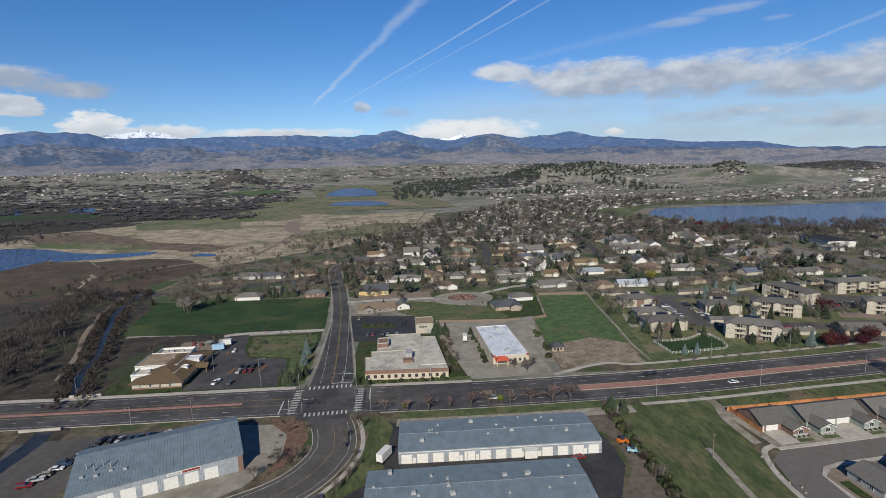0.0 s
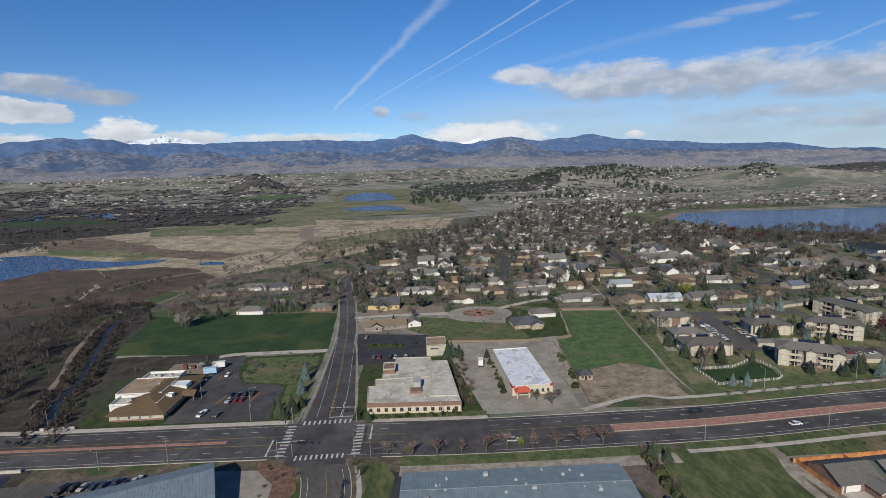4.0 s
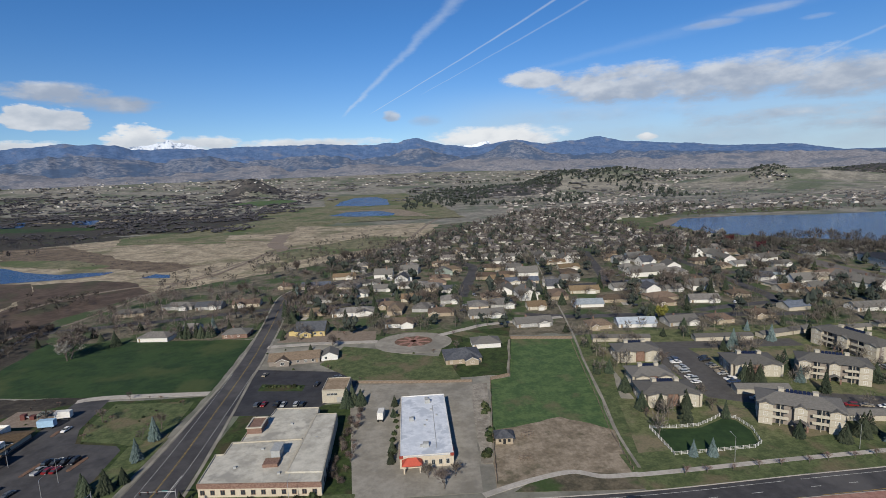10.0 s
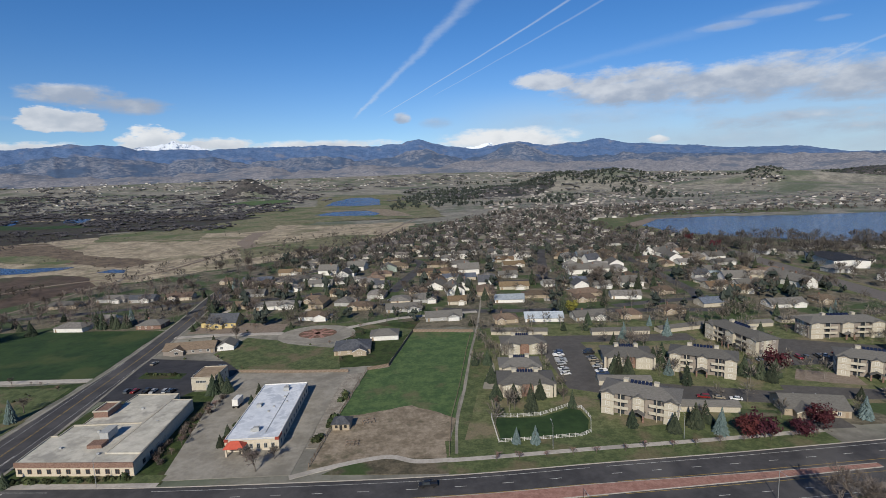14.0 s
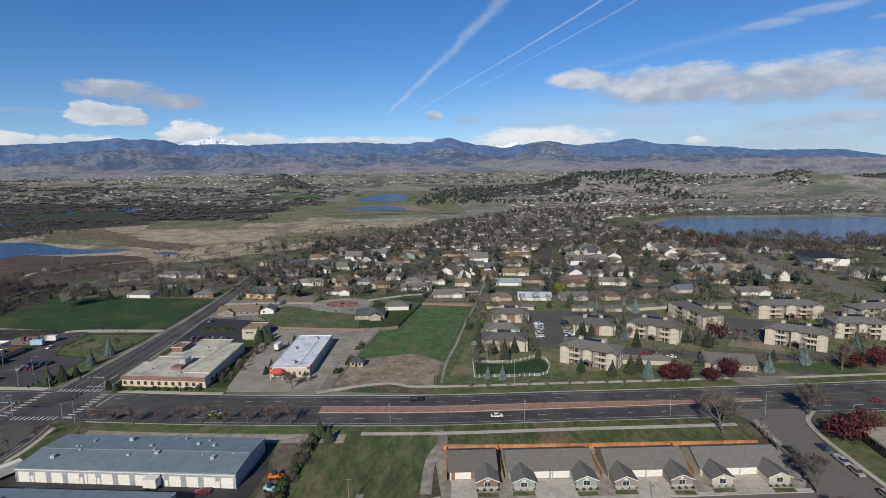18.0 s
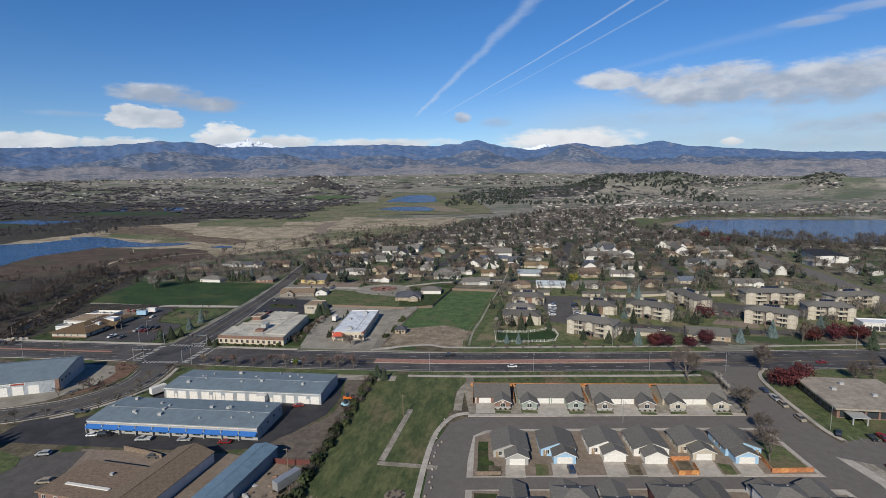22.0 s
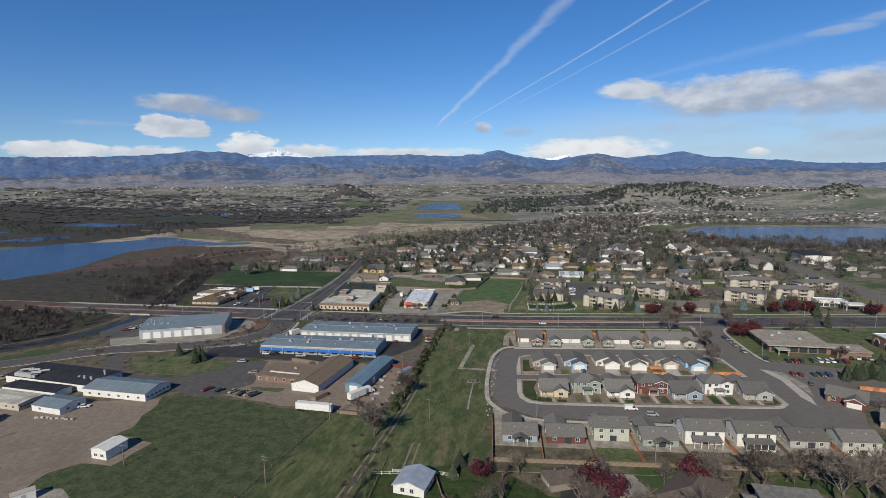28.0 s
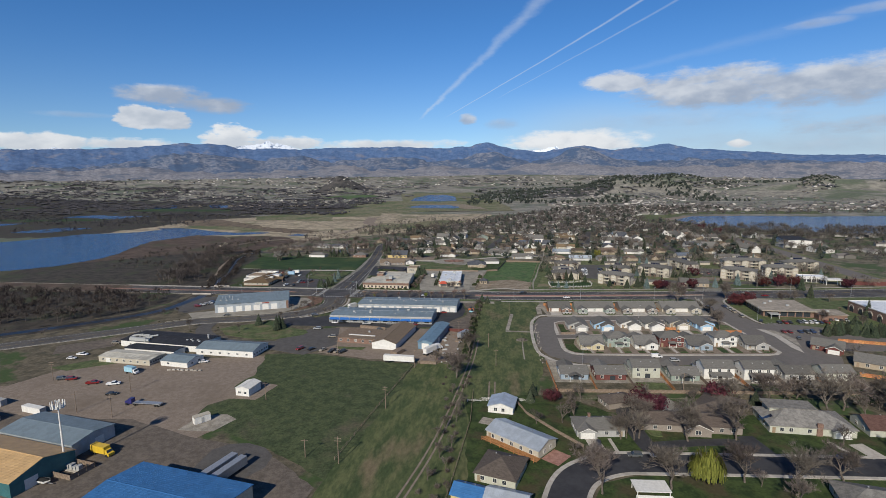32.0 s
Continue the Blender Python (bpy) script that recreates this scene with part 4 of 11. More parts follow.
road("verge", south, -13.35, -22, 0.13, LAWN, "green verge lawn beside the arterial", keep=False, category="lawn")
for side in (1, -1):
    seg = [(p, w) for p, w in zip(SIDE, _w) if p[1] > 236]
    pts, ws = [s[0] for s in seg], [s[1] * side for s in seg]
    lo, hi = [w + 0.3 * side for w in ws], [w + 1.5 * side for w in ws]
    a, b = (hi, lo) if side > 0 else (lo, hi)
    solid("pavement", strip_mesh(Mesh(), pts, a, b, -0.2, 0.16), LOTCONC, "pale concrete pavement along the side road", "pavement", kind="structure")
for side in (1, -1):
    seg = COLL[6:44] if side < 0 else COLL[5:60]
    a, b = (8.3, 8.0) if side > 0 else (-8.0, -8.3)
    solid("kerb", strip_mesh(Mesh(), seg, a, b, -0.2, 0.19), CONCRETE, "pale concrete kerb of the collector road", "kerb", kind="structure")
road("pavement", COLL[6:26], 11.5, 9.8, 0.13, CONCRETE, "pale concrete pavement", category="pavement")

# fields, lawns and lots north of the arterial
patch("creek_meadow", [(-330, 252), (-230, 244), (-140, 237), (-104, 237), (-106, 322), (-170, 326), (-180, 400), (-225, 470), (-330, 430)], 0.034, THICKETSOIL, "dark rough meadow along the creek", 2.0)
patch("sports_field", [(-176, 330), (-188, 412), (-120, 408), (-52, 401), (-47, 322), (-108, 322)], 0.09, SPORT, "dark green mown field", 1.0, True)
road("pavement", spline([(-108, 318), (-95, 321), (-47, 319.5)]), 2.2, -2.2, 0.12, CONCRETE, "pale path along the field", category="pavement")
patch("lot_ground", [(-140, 236), (-48, 236), (-47, 316), (-108, 316), (-140, 300)], 0.05, DARKLAWN, "patchy grass round the civic building", 1.0)
patch("car_park", [(-103, 239), (-59, 237), (-58.5, 250), (-60.5, 270), (-64, 273.5), (-82, 277), (-88, 289), (-93, 319), (-108, 317), (-104, 285), (-102.5, 255)], 0.09, ASPHALT, "worn grey car park", 0, True)
patch("lawn", [(-86.5, 290), (-87, 313), (-50, 311), (-47, 276), (-59, 273), (-65, 275.5), (-81, 278.5)], 0.1, LAWN, "green lawn beside the car park", 0.4)
for x, y, ln, rot in ((-86, 260, 9, 80), (-71, 262, 9, 80), (-96, 287, 5, 90)):
    patch("planting_bed", [(x + u * math.cos(radians(rot)) - v * math.sin(radians(rot)), y + u * math.sin(radians(rot)) + v * math.cos(radians(rot))) for u, v in ((-ln / 2, -0.9), (ln / 2 - 1, -0.9), (ln / 2, 0), (ln / 2 - 1, 0.9), (-ln / 2, 0.9), (-ln / 2 - 0.8, 0))], 0.22, MULCH, "narrow planted island in the car park", 0.1)
patch("lawn", [(-57, 238), (-46, 238), (-46, 278), (-58.5, 272)], 0.088, LAWN, "green planted strip", 0.4)
patch("lot_ground", [(-24, 232), (34, 228), (34, 300), (-24, 300)], 0.06, DARKLAWN, "planted lawn round the office", 0.5)
patch("car_park", [(-30, 294), (6, 291), (10, 298), (23, 318), (22, 336), (-32, 347)], 0.1, NEWASPHALT, "new black car park", 0, True)
patch("planting_bed", [(-24, 319), (-2, 316), (-2, 323), (-24, 327)], 0.14, DARKLAWN, "grassy planted island of the car park", 0.3)
patch("lot_paving", [(33, 230), (24, 292), (19, 320), (79, 316), (79, 304), (76, 275), (74, 230)], 0.09, LOTCONC, "beige paved lot round the low white building", 0, True)
patch("planting_bed", [(75.5, 246), (79.5, 246), (86, 314), (79, 313), (76.5, 288)], 0.14, GRAVEL, "gravel strip with low green shrubs", 0.4)
patch("lawn", [(22, 326), (74, 319), (68, 352), (44, 360), (28, 371), (9, 378), (0, 350)], 0.112, LAWN, "green lawn below the round plaza", 0.5, True)
patch("lawn", [(40, 402), (70, 402), (110, 380), (100, 365), (72, 392)], 0.1, LAWN, "front lawn beside the drive", 0.5)
patch("dirt_plot", [(-34, 392), (26, 384), (26, 405), (-8, 412), (-34, 412)], 0.1, DIRT, "bare earth of a building plot", 1.5)
plaza = [(50 + 23 * math.cos(k / 24 * math.pi), 379 + 19 * math.sin(k / 24 * math.pi)) for k in range(48)]
patch("plaza", plaza, 0.13, LOTCONC, "round paved turning circle", 0, True)
patch("plaza_bed", [(50 + 11.5 * math.cos(k / 12 * math.pi), 381 + 9 * math.sin(k / 12 * math.pi)) for k in range(24)], 0.22, MULCH, "round planting bed with red-brown mulch")
cross = Mesh()
for k in range(4):
    cross.prism(rect(50, 381, 20, 2.0, 30 + 45 * k), 0.1, 0.26)
solid("plaza_path", cross, REDPAVE, "red brick paths crossing the round bed", "paving", kind="structure")
road("drive", spline([(66, 390), (85, 401), (100, 408), (150, 416)]), 2.4, -2.4, 0.14, CONCRETE, "pale concrete drive to the plaza", category="drive")
road("drive", spline([(28, 384), (10, 385), (-10, 386), (-38, 384)]), 2.4, -2.4, 0.14, CONCRETE, "pale lane to the plaza", category="drive")
patch("paddock", [(82, 267), (88, 317), (98, 320.5), (108, 376), (144, 370), (142, 350), (130.5, 278), (128, 262), (111, 276), (93, 270)], 0.08, PASTURE, "green paddock grass", 0.8, True)
patch("paddock_dirt", [(79, 233), (82, 268), (92, 271), (111, 277), (128.5, 264), (124, 234)], 0.09, SANDY, "trampled bare paddock earth", 1.5, True)
patch("garden_ground", [(64, 350), (72, 322), (97, 323), (107, 378), (112, 400), (70, 394)], 0.07, DARKLAWN, "brown and green garden round the slate-roofed house", 0.6)
patch("trail_verge", [(124, 236), (131, 278), (143, 352), (147, 376), (162, 378), (152, 335), (141, 288), (134, 238)], 0.062, LAWN, "green verge of the trail", 0.5)
patch("verge", [(84, 229), (126, 227), (126, 235), (105, 238), (90, 234)], 0.12, YARD, "patchy verge before the paddock", 0.6)
road("pavement", spline([(74, 228.5), (88, 234), (104, 238), (114, 234.5), (126, 234.5)]), 1.2, -1.2, 0.15, CONCRETE, "pale curved path", category="pavement")
TRAIL = spline([(127.5, 238), (129, 262), (134, 293), (140, 338), (146, 374), (153, 425), (162, 500), (176, 600), (195, 740), (212, 860)])
road("trail", TRAIL, 0.55, -0.55, 0.14, LOTCONC, "straight pale concrete trail", category="pavement")
patch("lawn", [(129, 238), (232, 243), (232, 262), (182, 275), (176, 282), (140, 290)], 0.08, PALELAWN, "green lawn before the apartments", 0.5)
patch("lawn", [(146, 286), (232, 262), (250, 258), (345, 262), (420, 280), (420, 372), (300, 374), (160, 382), (152, 345)], 0.045, PALELAWN, "green lawns round the apartments", 1.5)
patch("car_park", [(178, 286), (196, 277), (262, 262), (268, 272), (204, 291), (200, 345), (176, 345)], 0.1, MIDASPHALT, "asphalt car park between the apartments", 0, True)
patch("car_park", [(176, 345), (176, 358), (262, 352), (262, 340), (200, 345)], 0.105, MIDASPHALT, "asphalt lane before the garage row", 0, True)
patch("car_park", [(262, 268), (300, 262), (345, 268), (345, 280), (300, 272), (266, 280)], 0.11, MIDASPHALT, "asphalt drive round the apartments", 0, True)
patch("car_park", [(286, 300), (340, 300), (345, 320), (286, 345)], 0.1, MIDASPHALT, "asphalt car park behind the apartments", 0, True)
patch("car_park", [(250, 243), (268, 243), (268, 275), (255, 275)], 0.115, MIDASPHALT, "asphalt drive to the apartments", 0, True)
patch("dirt_plot", [(276, 285), (300, 276), (304, 286), (284, 296)], 0.09, DIRT, "bare sandy play court", 0.5)

# streets of the neighbourhood beyond
STREET_LINES = [([(-56, 473), (-30, 473), (-13, 477), (13, 484), (29, 490)], 4.2), ([(-230, 436), (-131, 457), (-109, 465), (-85, 470), (-58, 477)], 4.2), ([(87, 486), (94, 523), (108, 595), (106, 629), (90, 656), (81, 691), (108, 749)], 5.0), ([(127, 426), (153, 417), (178, 414), (205, 412), (229, 407), (308, 396)], 4.2), ([(251, 683), (239, 627), (225, 553), (218, 523), (214, 512)], 4.5), ([(169, 508), (210, 510), (262, 518), (312, 528), (357, 527), (412, 525)], 4.2), ([(324, 640), (323, 578), (319, 523), (317, 483), (314, 446), (308, 426)], 4.6), ([(308, 426), (281, 424), (244, 416)], 4.0)]
for pts, w in STREET_LINES:
    road("street", spline(pts), w, -w, 0.08, ASPHALT if w < 8 else OLDASPHALT, "quiet residential street of dark asphalt" if w < 8 else "wide worn grey road")

# south of the arterial: lots, meadow, dirt yards
patch("lot_paving", [(-70, 201), (-52, 199), (-44, 190), (-43, 176), (-53, 158), (-62, 152), (-110, 136), (-122, 150), (-104, 158), (-62, 176)], 0.08, LOTCONC, "beige concrete apron of the metal shop", 0, True)
patch("car_park", [(-150, 198), (-70, 203), (-66, 196), (-104, 172), (-124, 150), (-140, 160)], 0.07, MIDASPHALT, "worn grey parking beside the metal shop", 0.5)
patch("planting_bed", [(-54, 205), (-40, 200), (-36, 186), (-40, 172), (-48, 160), (-44, 176), (-45, 190), (-52, 199)], 0.16, MULCH, "mulched bed along the bend", 0.4)
patch("verge", [(-18, 200), (-13, 186), (-18, 160), (-30, 146), (-26, 143), (-8, 158), (-4, 190), (-8, 199)], 0.12, STRIPGRASS, "grass verge inside the bend", 0.5)
patch("yard_asphalt", [(-10, 196), (-2, 192), (70, 190), (75, 168), (74, 152), (60, 126), (40, 122), (-45, 124), (-45, 140), (-24, 148), (-12, 165)], 0.08, NEWASPHALT, "dark asphalt yard round the storage sheds", 0, True)
patch("yard_dirt", [(70, 191), (82, 192), (82, 116), (58, 116), (60, 128), (76, 150), (77, 168)], 0.09, DARKDIRT, "brown dirt yard beside the sheds", 1.2, True)
patch("lawn", [(6.5, 84.5), (9, 81), (23, 79.5), (24, 84)], 0.13, LAWN, "small mown strip before the brick wing", 0.2)
patch("yard_dirt", [(-4, 121), (62, 121), (76, 112), (74, 64), (30, 66), (0, 74)], 0.08, DIRT, "dusty yard behind the sheds", 1.0, True)
patch("car_park", [(-33, 104), (-20, 116), (-2, 120), (6, 88), (-7, 70), (-30, 78)], 0.09, MIDASPHALT, "cracked grey car park", 0, True)
road("street", spline([(-92, 132), (-88, 112), (-72, 95), (-50, 88), (-24, 88)]), 4.6, -4.6, 0.085, MIDASPHALT, "worn grey entry road")
patch("lawn", [(-78, 114), (-72, 121), (-60, 126), (-44, 121), (-22, 114.5), (-18.5, 109), (-20, 104), (-34, 95), (-52, 96.5), (-68, 102)], 0.15, LAWN, "round green island with evergreens", 0.5)
patch("open_space", [(83, 196), (122, 196), (126, 186), (122, 150), (118, 120), (119, 60), (112, 14), (104, -60), (40, -60), (52, 30), (56, 62), (76, 64), (82, 115)], 0.05, STRIPGRASS, "long strip of rough grass", 1.5)
patch("meadow", [(-24, -6), (-10, -12), (8, -20), (24, -29), (42, -42), (50, 0), (55, 60), (30, 64), (-4, 72), (-27, 70), (-23, 50), (-20, 40), (-23, 28), (-19, 14), (-24, 8)], 0.07, MEADOW, "rough green meadow", 1.6)
patch("dirt_lot", [(-200, 8), (-130, 20), (-118, 52), (-66, 60), (-26, 68), (-12, 50), (-4, 30), (-6, 10), (-24, 0), (-8, -8), (-14, -20), (-26, -24), (-60, -18), (-110, -2), (-200, -60)], 0.06, DIRT, "wide bare dirt lot", 1.5)
patch("dirt_lot", [(-26, -24), (4, -24), (22, -30), (40, -46), (36, -100), (-140, -100), (-140, -10), (-110, -2), (-60, -18)], 0.065, DARKDIRT, "dark dirt yard between the metal sheds", 1.5)
patch("lot_paving", [(1, -45), (10, -46), (17, -42), (20.5, -36), (20, -29), (15, -24), (8, -21.5), (1, -22.5), (-3, -27), (-3, -38)], 0.1, MIDASPHALT, "round concrete turning pad", 0.2)
patch("yard_road", [(-90, -9), (-64, -8.2), (-48, -7), (-30, -13), (-16, -18.7), (4, -22.5), (14, -25.5), (22, -33), (22, -58), (-90, -58), (-90, -22)], 0.094, DARKDIRT, "dark packed earth road of the yard", 0.8, True)
patch("lot_paving", [(-24, -14), (-10, -14), (-6, -4), (-12, 0), (-22, -2)], 0.1, GRAVEL, "pale gravel pad", 0.4)
patch("dirt_plot", [(-26, 14), (-6, 14), (-4, 30), (-18, 34)], 0.09, DIRT, "bare dirt round the hut", 1.2)
patch("verge", [(-130, 44), (-116, 56), (-100, 52), (-118, 40)], 0.09, LAWN, "small green patch", 0.5)
patch("verge", [(-75, 142), (-108, 136), (-150, 108), (-160, 118), (-130, 140), (-112, 158)], 0.07, YARD, "grassy bank", 0.8)
patch("verge", [(-140, 90), (-100, 112), (-66, 126), (-62, 108), (-90, 100), (-120, 84), (-180, 40), (-186, 56)], 0.07, YARD, "grass behind the metal shed", 0.8)
patch("car_park", [(-64, 98), (-60, 86), (-118, 98), (-126, 88), (-122, 78), (-146, 62), (-156, 76), (-110, 108)], 0.087, DARKDIRT, "worn yard behind the workshop", 0.5)

patch("verge", [(-45, 124), (-22, 121), (-30, 112), (-42, 118), (-66, 128), (-62, 134)], 0.075, YARD, "worn grass beside the yard", 0.6)

# open-space paths
road("pavement", [(107, 158), (103, 120)], 1.1, -1.1, 0.11, GRAVEL, "pale concrete path", category="pavement")
road("pavement", [(102, 118.5), (122, 117)], 1.1, -1.1, 0.12, GRAVEL, "pale concrete path", category="pavement")
road("pavement", spline([(128, 196), (130, 188), (126.5, 176), (126, 158)]), 1.7, -1.7, 0.13, GRAVEL, "beige path beside the houses", category="pavement")
track = Mesh()
for pts in ([(64, -60), (74, -12), (82, 60), (84, 100)], [(66.2, -60), (76.2, -12), (84, 60), (86, 100)], [(88, -55), (92, 0), (93, 40)], [(90.5, -55), (94.5, 0), (95.5, 40)]):
    strip_mesh(track, spline(pts), 0.35, -0.35, 0.0, 0.075)
solid("wheel_track", track, DIRT, "worn wheel tracks in the grass", "track", kind="structure")

patch("thicket_ground", [(-700, 225), (-400, 222), (-200, 208), (-158, 205), (-156, 178), (-164, 150), (-200, 112), (-260, 70), (-420, 40), (-700, 60)], 0.045, THICKETSOIL, "dark brushy ground of the creek flat", 2.0)
patch("thicket_ground", [(-400, 252), (-220, 244), (-166, 240), (-178, 290), (-196, 350), (-216, 430), (-300, 440), (-420, 330)], 0.085, THICKETSOIL, "dark brushy ground beside the creek", 2.0)

# creek under the road
CREEK = spline([(-216, 450), (-214, 437), (-208, 391), (-195, 358), (-184, 329), (-171, 297), (-164, 268), (-152, 240), (-143, 205), (-143, 184), (-150, 150), (-190, 110), (-260, 60)])
for reach in ([p for p in CREEK if p[1] > 238], [p for p in CREEK if p[1] < 209]):
    road("creek_bank", reach, 9, -9, 0.045, THICKETSOIL, "rough grassy creek bank", category="ground")
    road("creek", reach, *((1.7, -1.7) if reach[0][1] > 230 else (3.4, -3.4)), 0.09, MURK, "narrow creek between grassy banks", category="water")
road("trail", spline([(-172, 262), (-184, 300), (-201, 338), (-219, 395), (-224, 437), (-206, 460), (-198, 520), (-191, 584), (-151, 789)]), 1.5, -1.5, 0.1, DIRT, "dirt track beside the creek", keep=False, category="track")
for y, ln in ((239.5, 14), (208.0, 16)):
    wall = Mesh()
    wall.box(-150 - ln / 2 + 4, -150 + ln / 2 + 4, y - 0.35, y + 0.35, 0.0, 1.1)
    solid("bridge_parapet", wall, CONCRETE, "pale concrete bridge parapet", "bridge", kind="structure")

# ---- subdivision paving ----
patch("subdivision_road", [(119, 130), (119, 92), (124, 76), (138, 66), (180, 66), (236, 68), (246, 62), (262, 66), (270, 82), (268, 92), (264, 128), (259.5, 140), (257.5, 152), (258, 186), (261, 200), (270, 212), (238, 212), (243, 203), (242.5, 186), (242, 168), (238, 159.6), (223, 158.9), (144, 153.6), (131, 153.2), (124, 148)], 0.07, OLDASPHALT, "grey looping street of the new housing estate", 0, True)
INNER = [(131.6, 122), (131.6, 90), (132.6, 84), (136, 79.6), (142, 78), (176, 79.2), (236, 83), (241, 84.2), (244.6, 88), (244.4, 96), (244, 109), (241.5, 120), (240.6, 134), (240, 144), (236, 149.6), (219, 148.8), (172, 145.4), (144, 143.6), (137, 142), (133, 138)]
patch("block", INNER, 0.2, CONCRETE, "pale concrete pavement round the inner block", 0, True)
patch("block_yard", [(133.6, 137), (133.6, 112.6), (185, 116.6), (240, 120.5), (239, 134), (238.4, 143.4), (235.5, 147.8), (219, 147), (172, 143.6), (144, 141.8), (138, 140.4)], 0.23, DIRT, "gravel mulch yards of the inner block")
patch("block_yard", [(133.6, 105), (133.6, 90), (134.5, 85), (137.5, 81.4), (142.5, 80), (176, 81), (236, 84.9), (240, 86), (242.6, 89), (242.4, 97), (242, 110), (185, 108.8)], 0.23, DIRT, "gravel mulch yards of the inner block")
patch("lawn", [(134.2, 104), (134.2, 90), (135, 85.5), (138, 82), (142, 80.8), (147, 81), (146.5, 84.5), (140.5, 85.5), (139, 96), (141, 104.2)], 0.262, DARKLAWN, "patchy corner lawn beside the yellow house", 0.3)
patch("lawn", [(238, 86.5), (241.4, 88.5), (241.6, 97), (240.6, 97), (239.8, 90.5)], 0.262, DARKLAWN, "patchy corner lawn of the end house", 0.2)
road("alley", [(131.4, 108.6), (185, 112.6), (244.4, 115.8)], 3.1, -3.1, 0.25, OLDASPHALT, "grey service alley between the houses", keep=False)
patch("front_strip", [(131, 154.4), (144, 155.2), (223, 160.4), (236, 161.4), (240, 167), (241.5, 184), (131, 186), (128, 176)], 0.2, GRAVEL, "gravel-mulched front yards", 0, True)
road("pavement", [(130.5, 153.9), (144, 154.5), (223, 159.7), (237.5, 160.6)], 0.85, -0.85, 0.225, CONCRETE, "pale pavement before the attached houses", category="pavement", keep=False)
patch("rear_strip", [(122.4, 24), (258, 32), (258, 60), (240, 63), (232, 65.5), (180, 63.5), (140, 63.5), (124, 71), (121, 76)], 0.2, GRAVEL, "gravel and lawn yards of the house row", 0, True)
patch("rear_yards", [(122, 24), (258, 32), (258, 44), (122, 41)], 0.23, YARD, "fenced back yards with patchy lawn", 0.2)
pave = Mesh()
edge = spline([(131, 155.2), (124.5, 151), (119.4, 133), (118.6, 92), (122.5, 75), (137, 64.6), (180, 64.4), (236, 66.4)])
strip_mesh(pave, edge, 0.0, -1.9, -0.1, 0.22)
solid("pavement", pave, CONCRETE, "pale kerb and pavement round the estate", "pavement", kind="structure")
patch("verge", [(259.5, 152), (262, 143), (300, 124), (420, 140), (420, 205), (300, 202), (274, 204), (264, 200), (260, 186)], 0.08, LAWN, "green lawn round the brick office", 0.6)
patch("car_park", [(260, 141), (270, 144), (330, 120), (400, 130), (400, 96), (268, 92)], 0.1, OLDASPHALT, "dark car park before the brick office", 0, True)
patch("pavement_strip", [(252, 131), (256, 129), (259, 117), (258, 97), (255.5, 88), (253.8, 97), (255.2, 116)], 0.16, CONCRETE, "pale pavement at the car park", 0)
patch("planting_bed", [(256, 129), (261, 127), (264, 112), (259.5, 97), (259, 117)], 0.15, GRAVEL, "gravel bed beside the car park", 0.3)
bays = Mesh()
for k in range(17):
    strip_mesh(bays, [(262 + 3.1 * k, 140.6 + 0.1 * k), (262 + 3.1 * k, 145.6 + 0.1 * k)], 0.06, -0.06, 0.1, 0.112)
    strip_mesh(bays, [(266 + 3.2 * k, 119.5 + 0.1 * k), (266 + 3.2 * k, 128.5 + 0.1 * k)], 0.06, -0.06, 0.1, 0.112)
solid("parking_line", bays, WHITELINE, "thin white bay lines of the car park", "road marking", kind="structure")
road("pavement", spline([(270, 211), (262.5, 202), (259.6, 186), (259.0, 152), (261, 142)]), 0.0, 1.6, 0.16, CONCRETE, "pale pavement along the street", category="pavement")

# older houses in the south
patch("south_yards", [(108, 26), (400, 36), (400, -16), (200, -17), (142, -18), (128, -20.5), (116, -30), (108, -46), (104, -60), (88, -60), (84, 18)], 0.08, DARKLAWN, "lush lawns of the older houses", 1.0)
patch("south_dry", [(140, 12), (400, 20), (400, 36), (126, 26)], 0.1, YARD, "dry bare ground under trees", 1.5)
patch("south_yards", [(124, -60), (124, -46), (128, -37), (138, -32), (163, -29.5), (400, -27), (400, -60)], 0.08, DARKLAWN, "yards across the street", 1.0)
patch("south_ground", [(-420, -58), (520, -58), (520, -340), (-420, -340)], 0.02, YARD, "patchy dry ground south of the town", 6.0)
patch("south_ground", [(250, 40), (520, 60), (520, -58), (250, -58)], 0.021, YARD, "patchy yards east of the houses", 4.0)
SOUTH = spline([(104, -340), (110, -200), (113, -90), (115, -60), (116, -46), (122, -33), (134, -25.5), (150, -24), (203, -22), (260, -20), (420, -14)])
# New-asphalt black used here to hold the cloud shade over the street.
road("street", SOUTH, 5.4, -5.4, 0.09, NEWASPHALT, "dark curving residential street")
for a, b in ((6.9, 5.4), (-5.4, -6.9)):
    solid("pavement", strip_mesh(Mesh(), SOUTH, a, b, -0.1, 0.2), CONCRETE, "pale rolled kerb and pavement", "pavement", kind="structure")
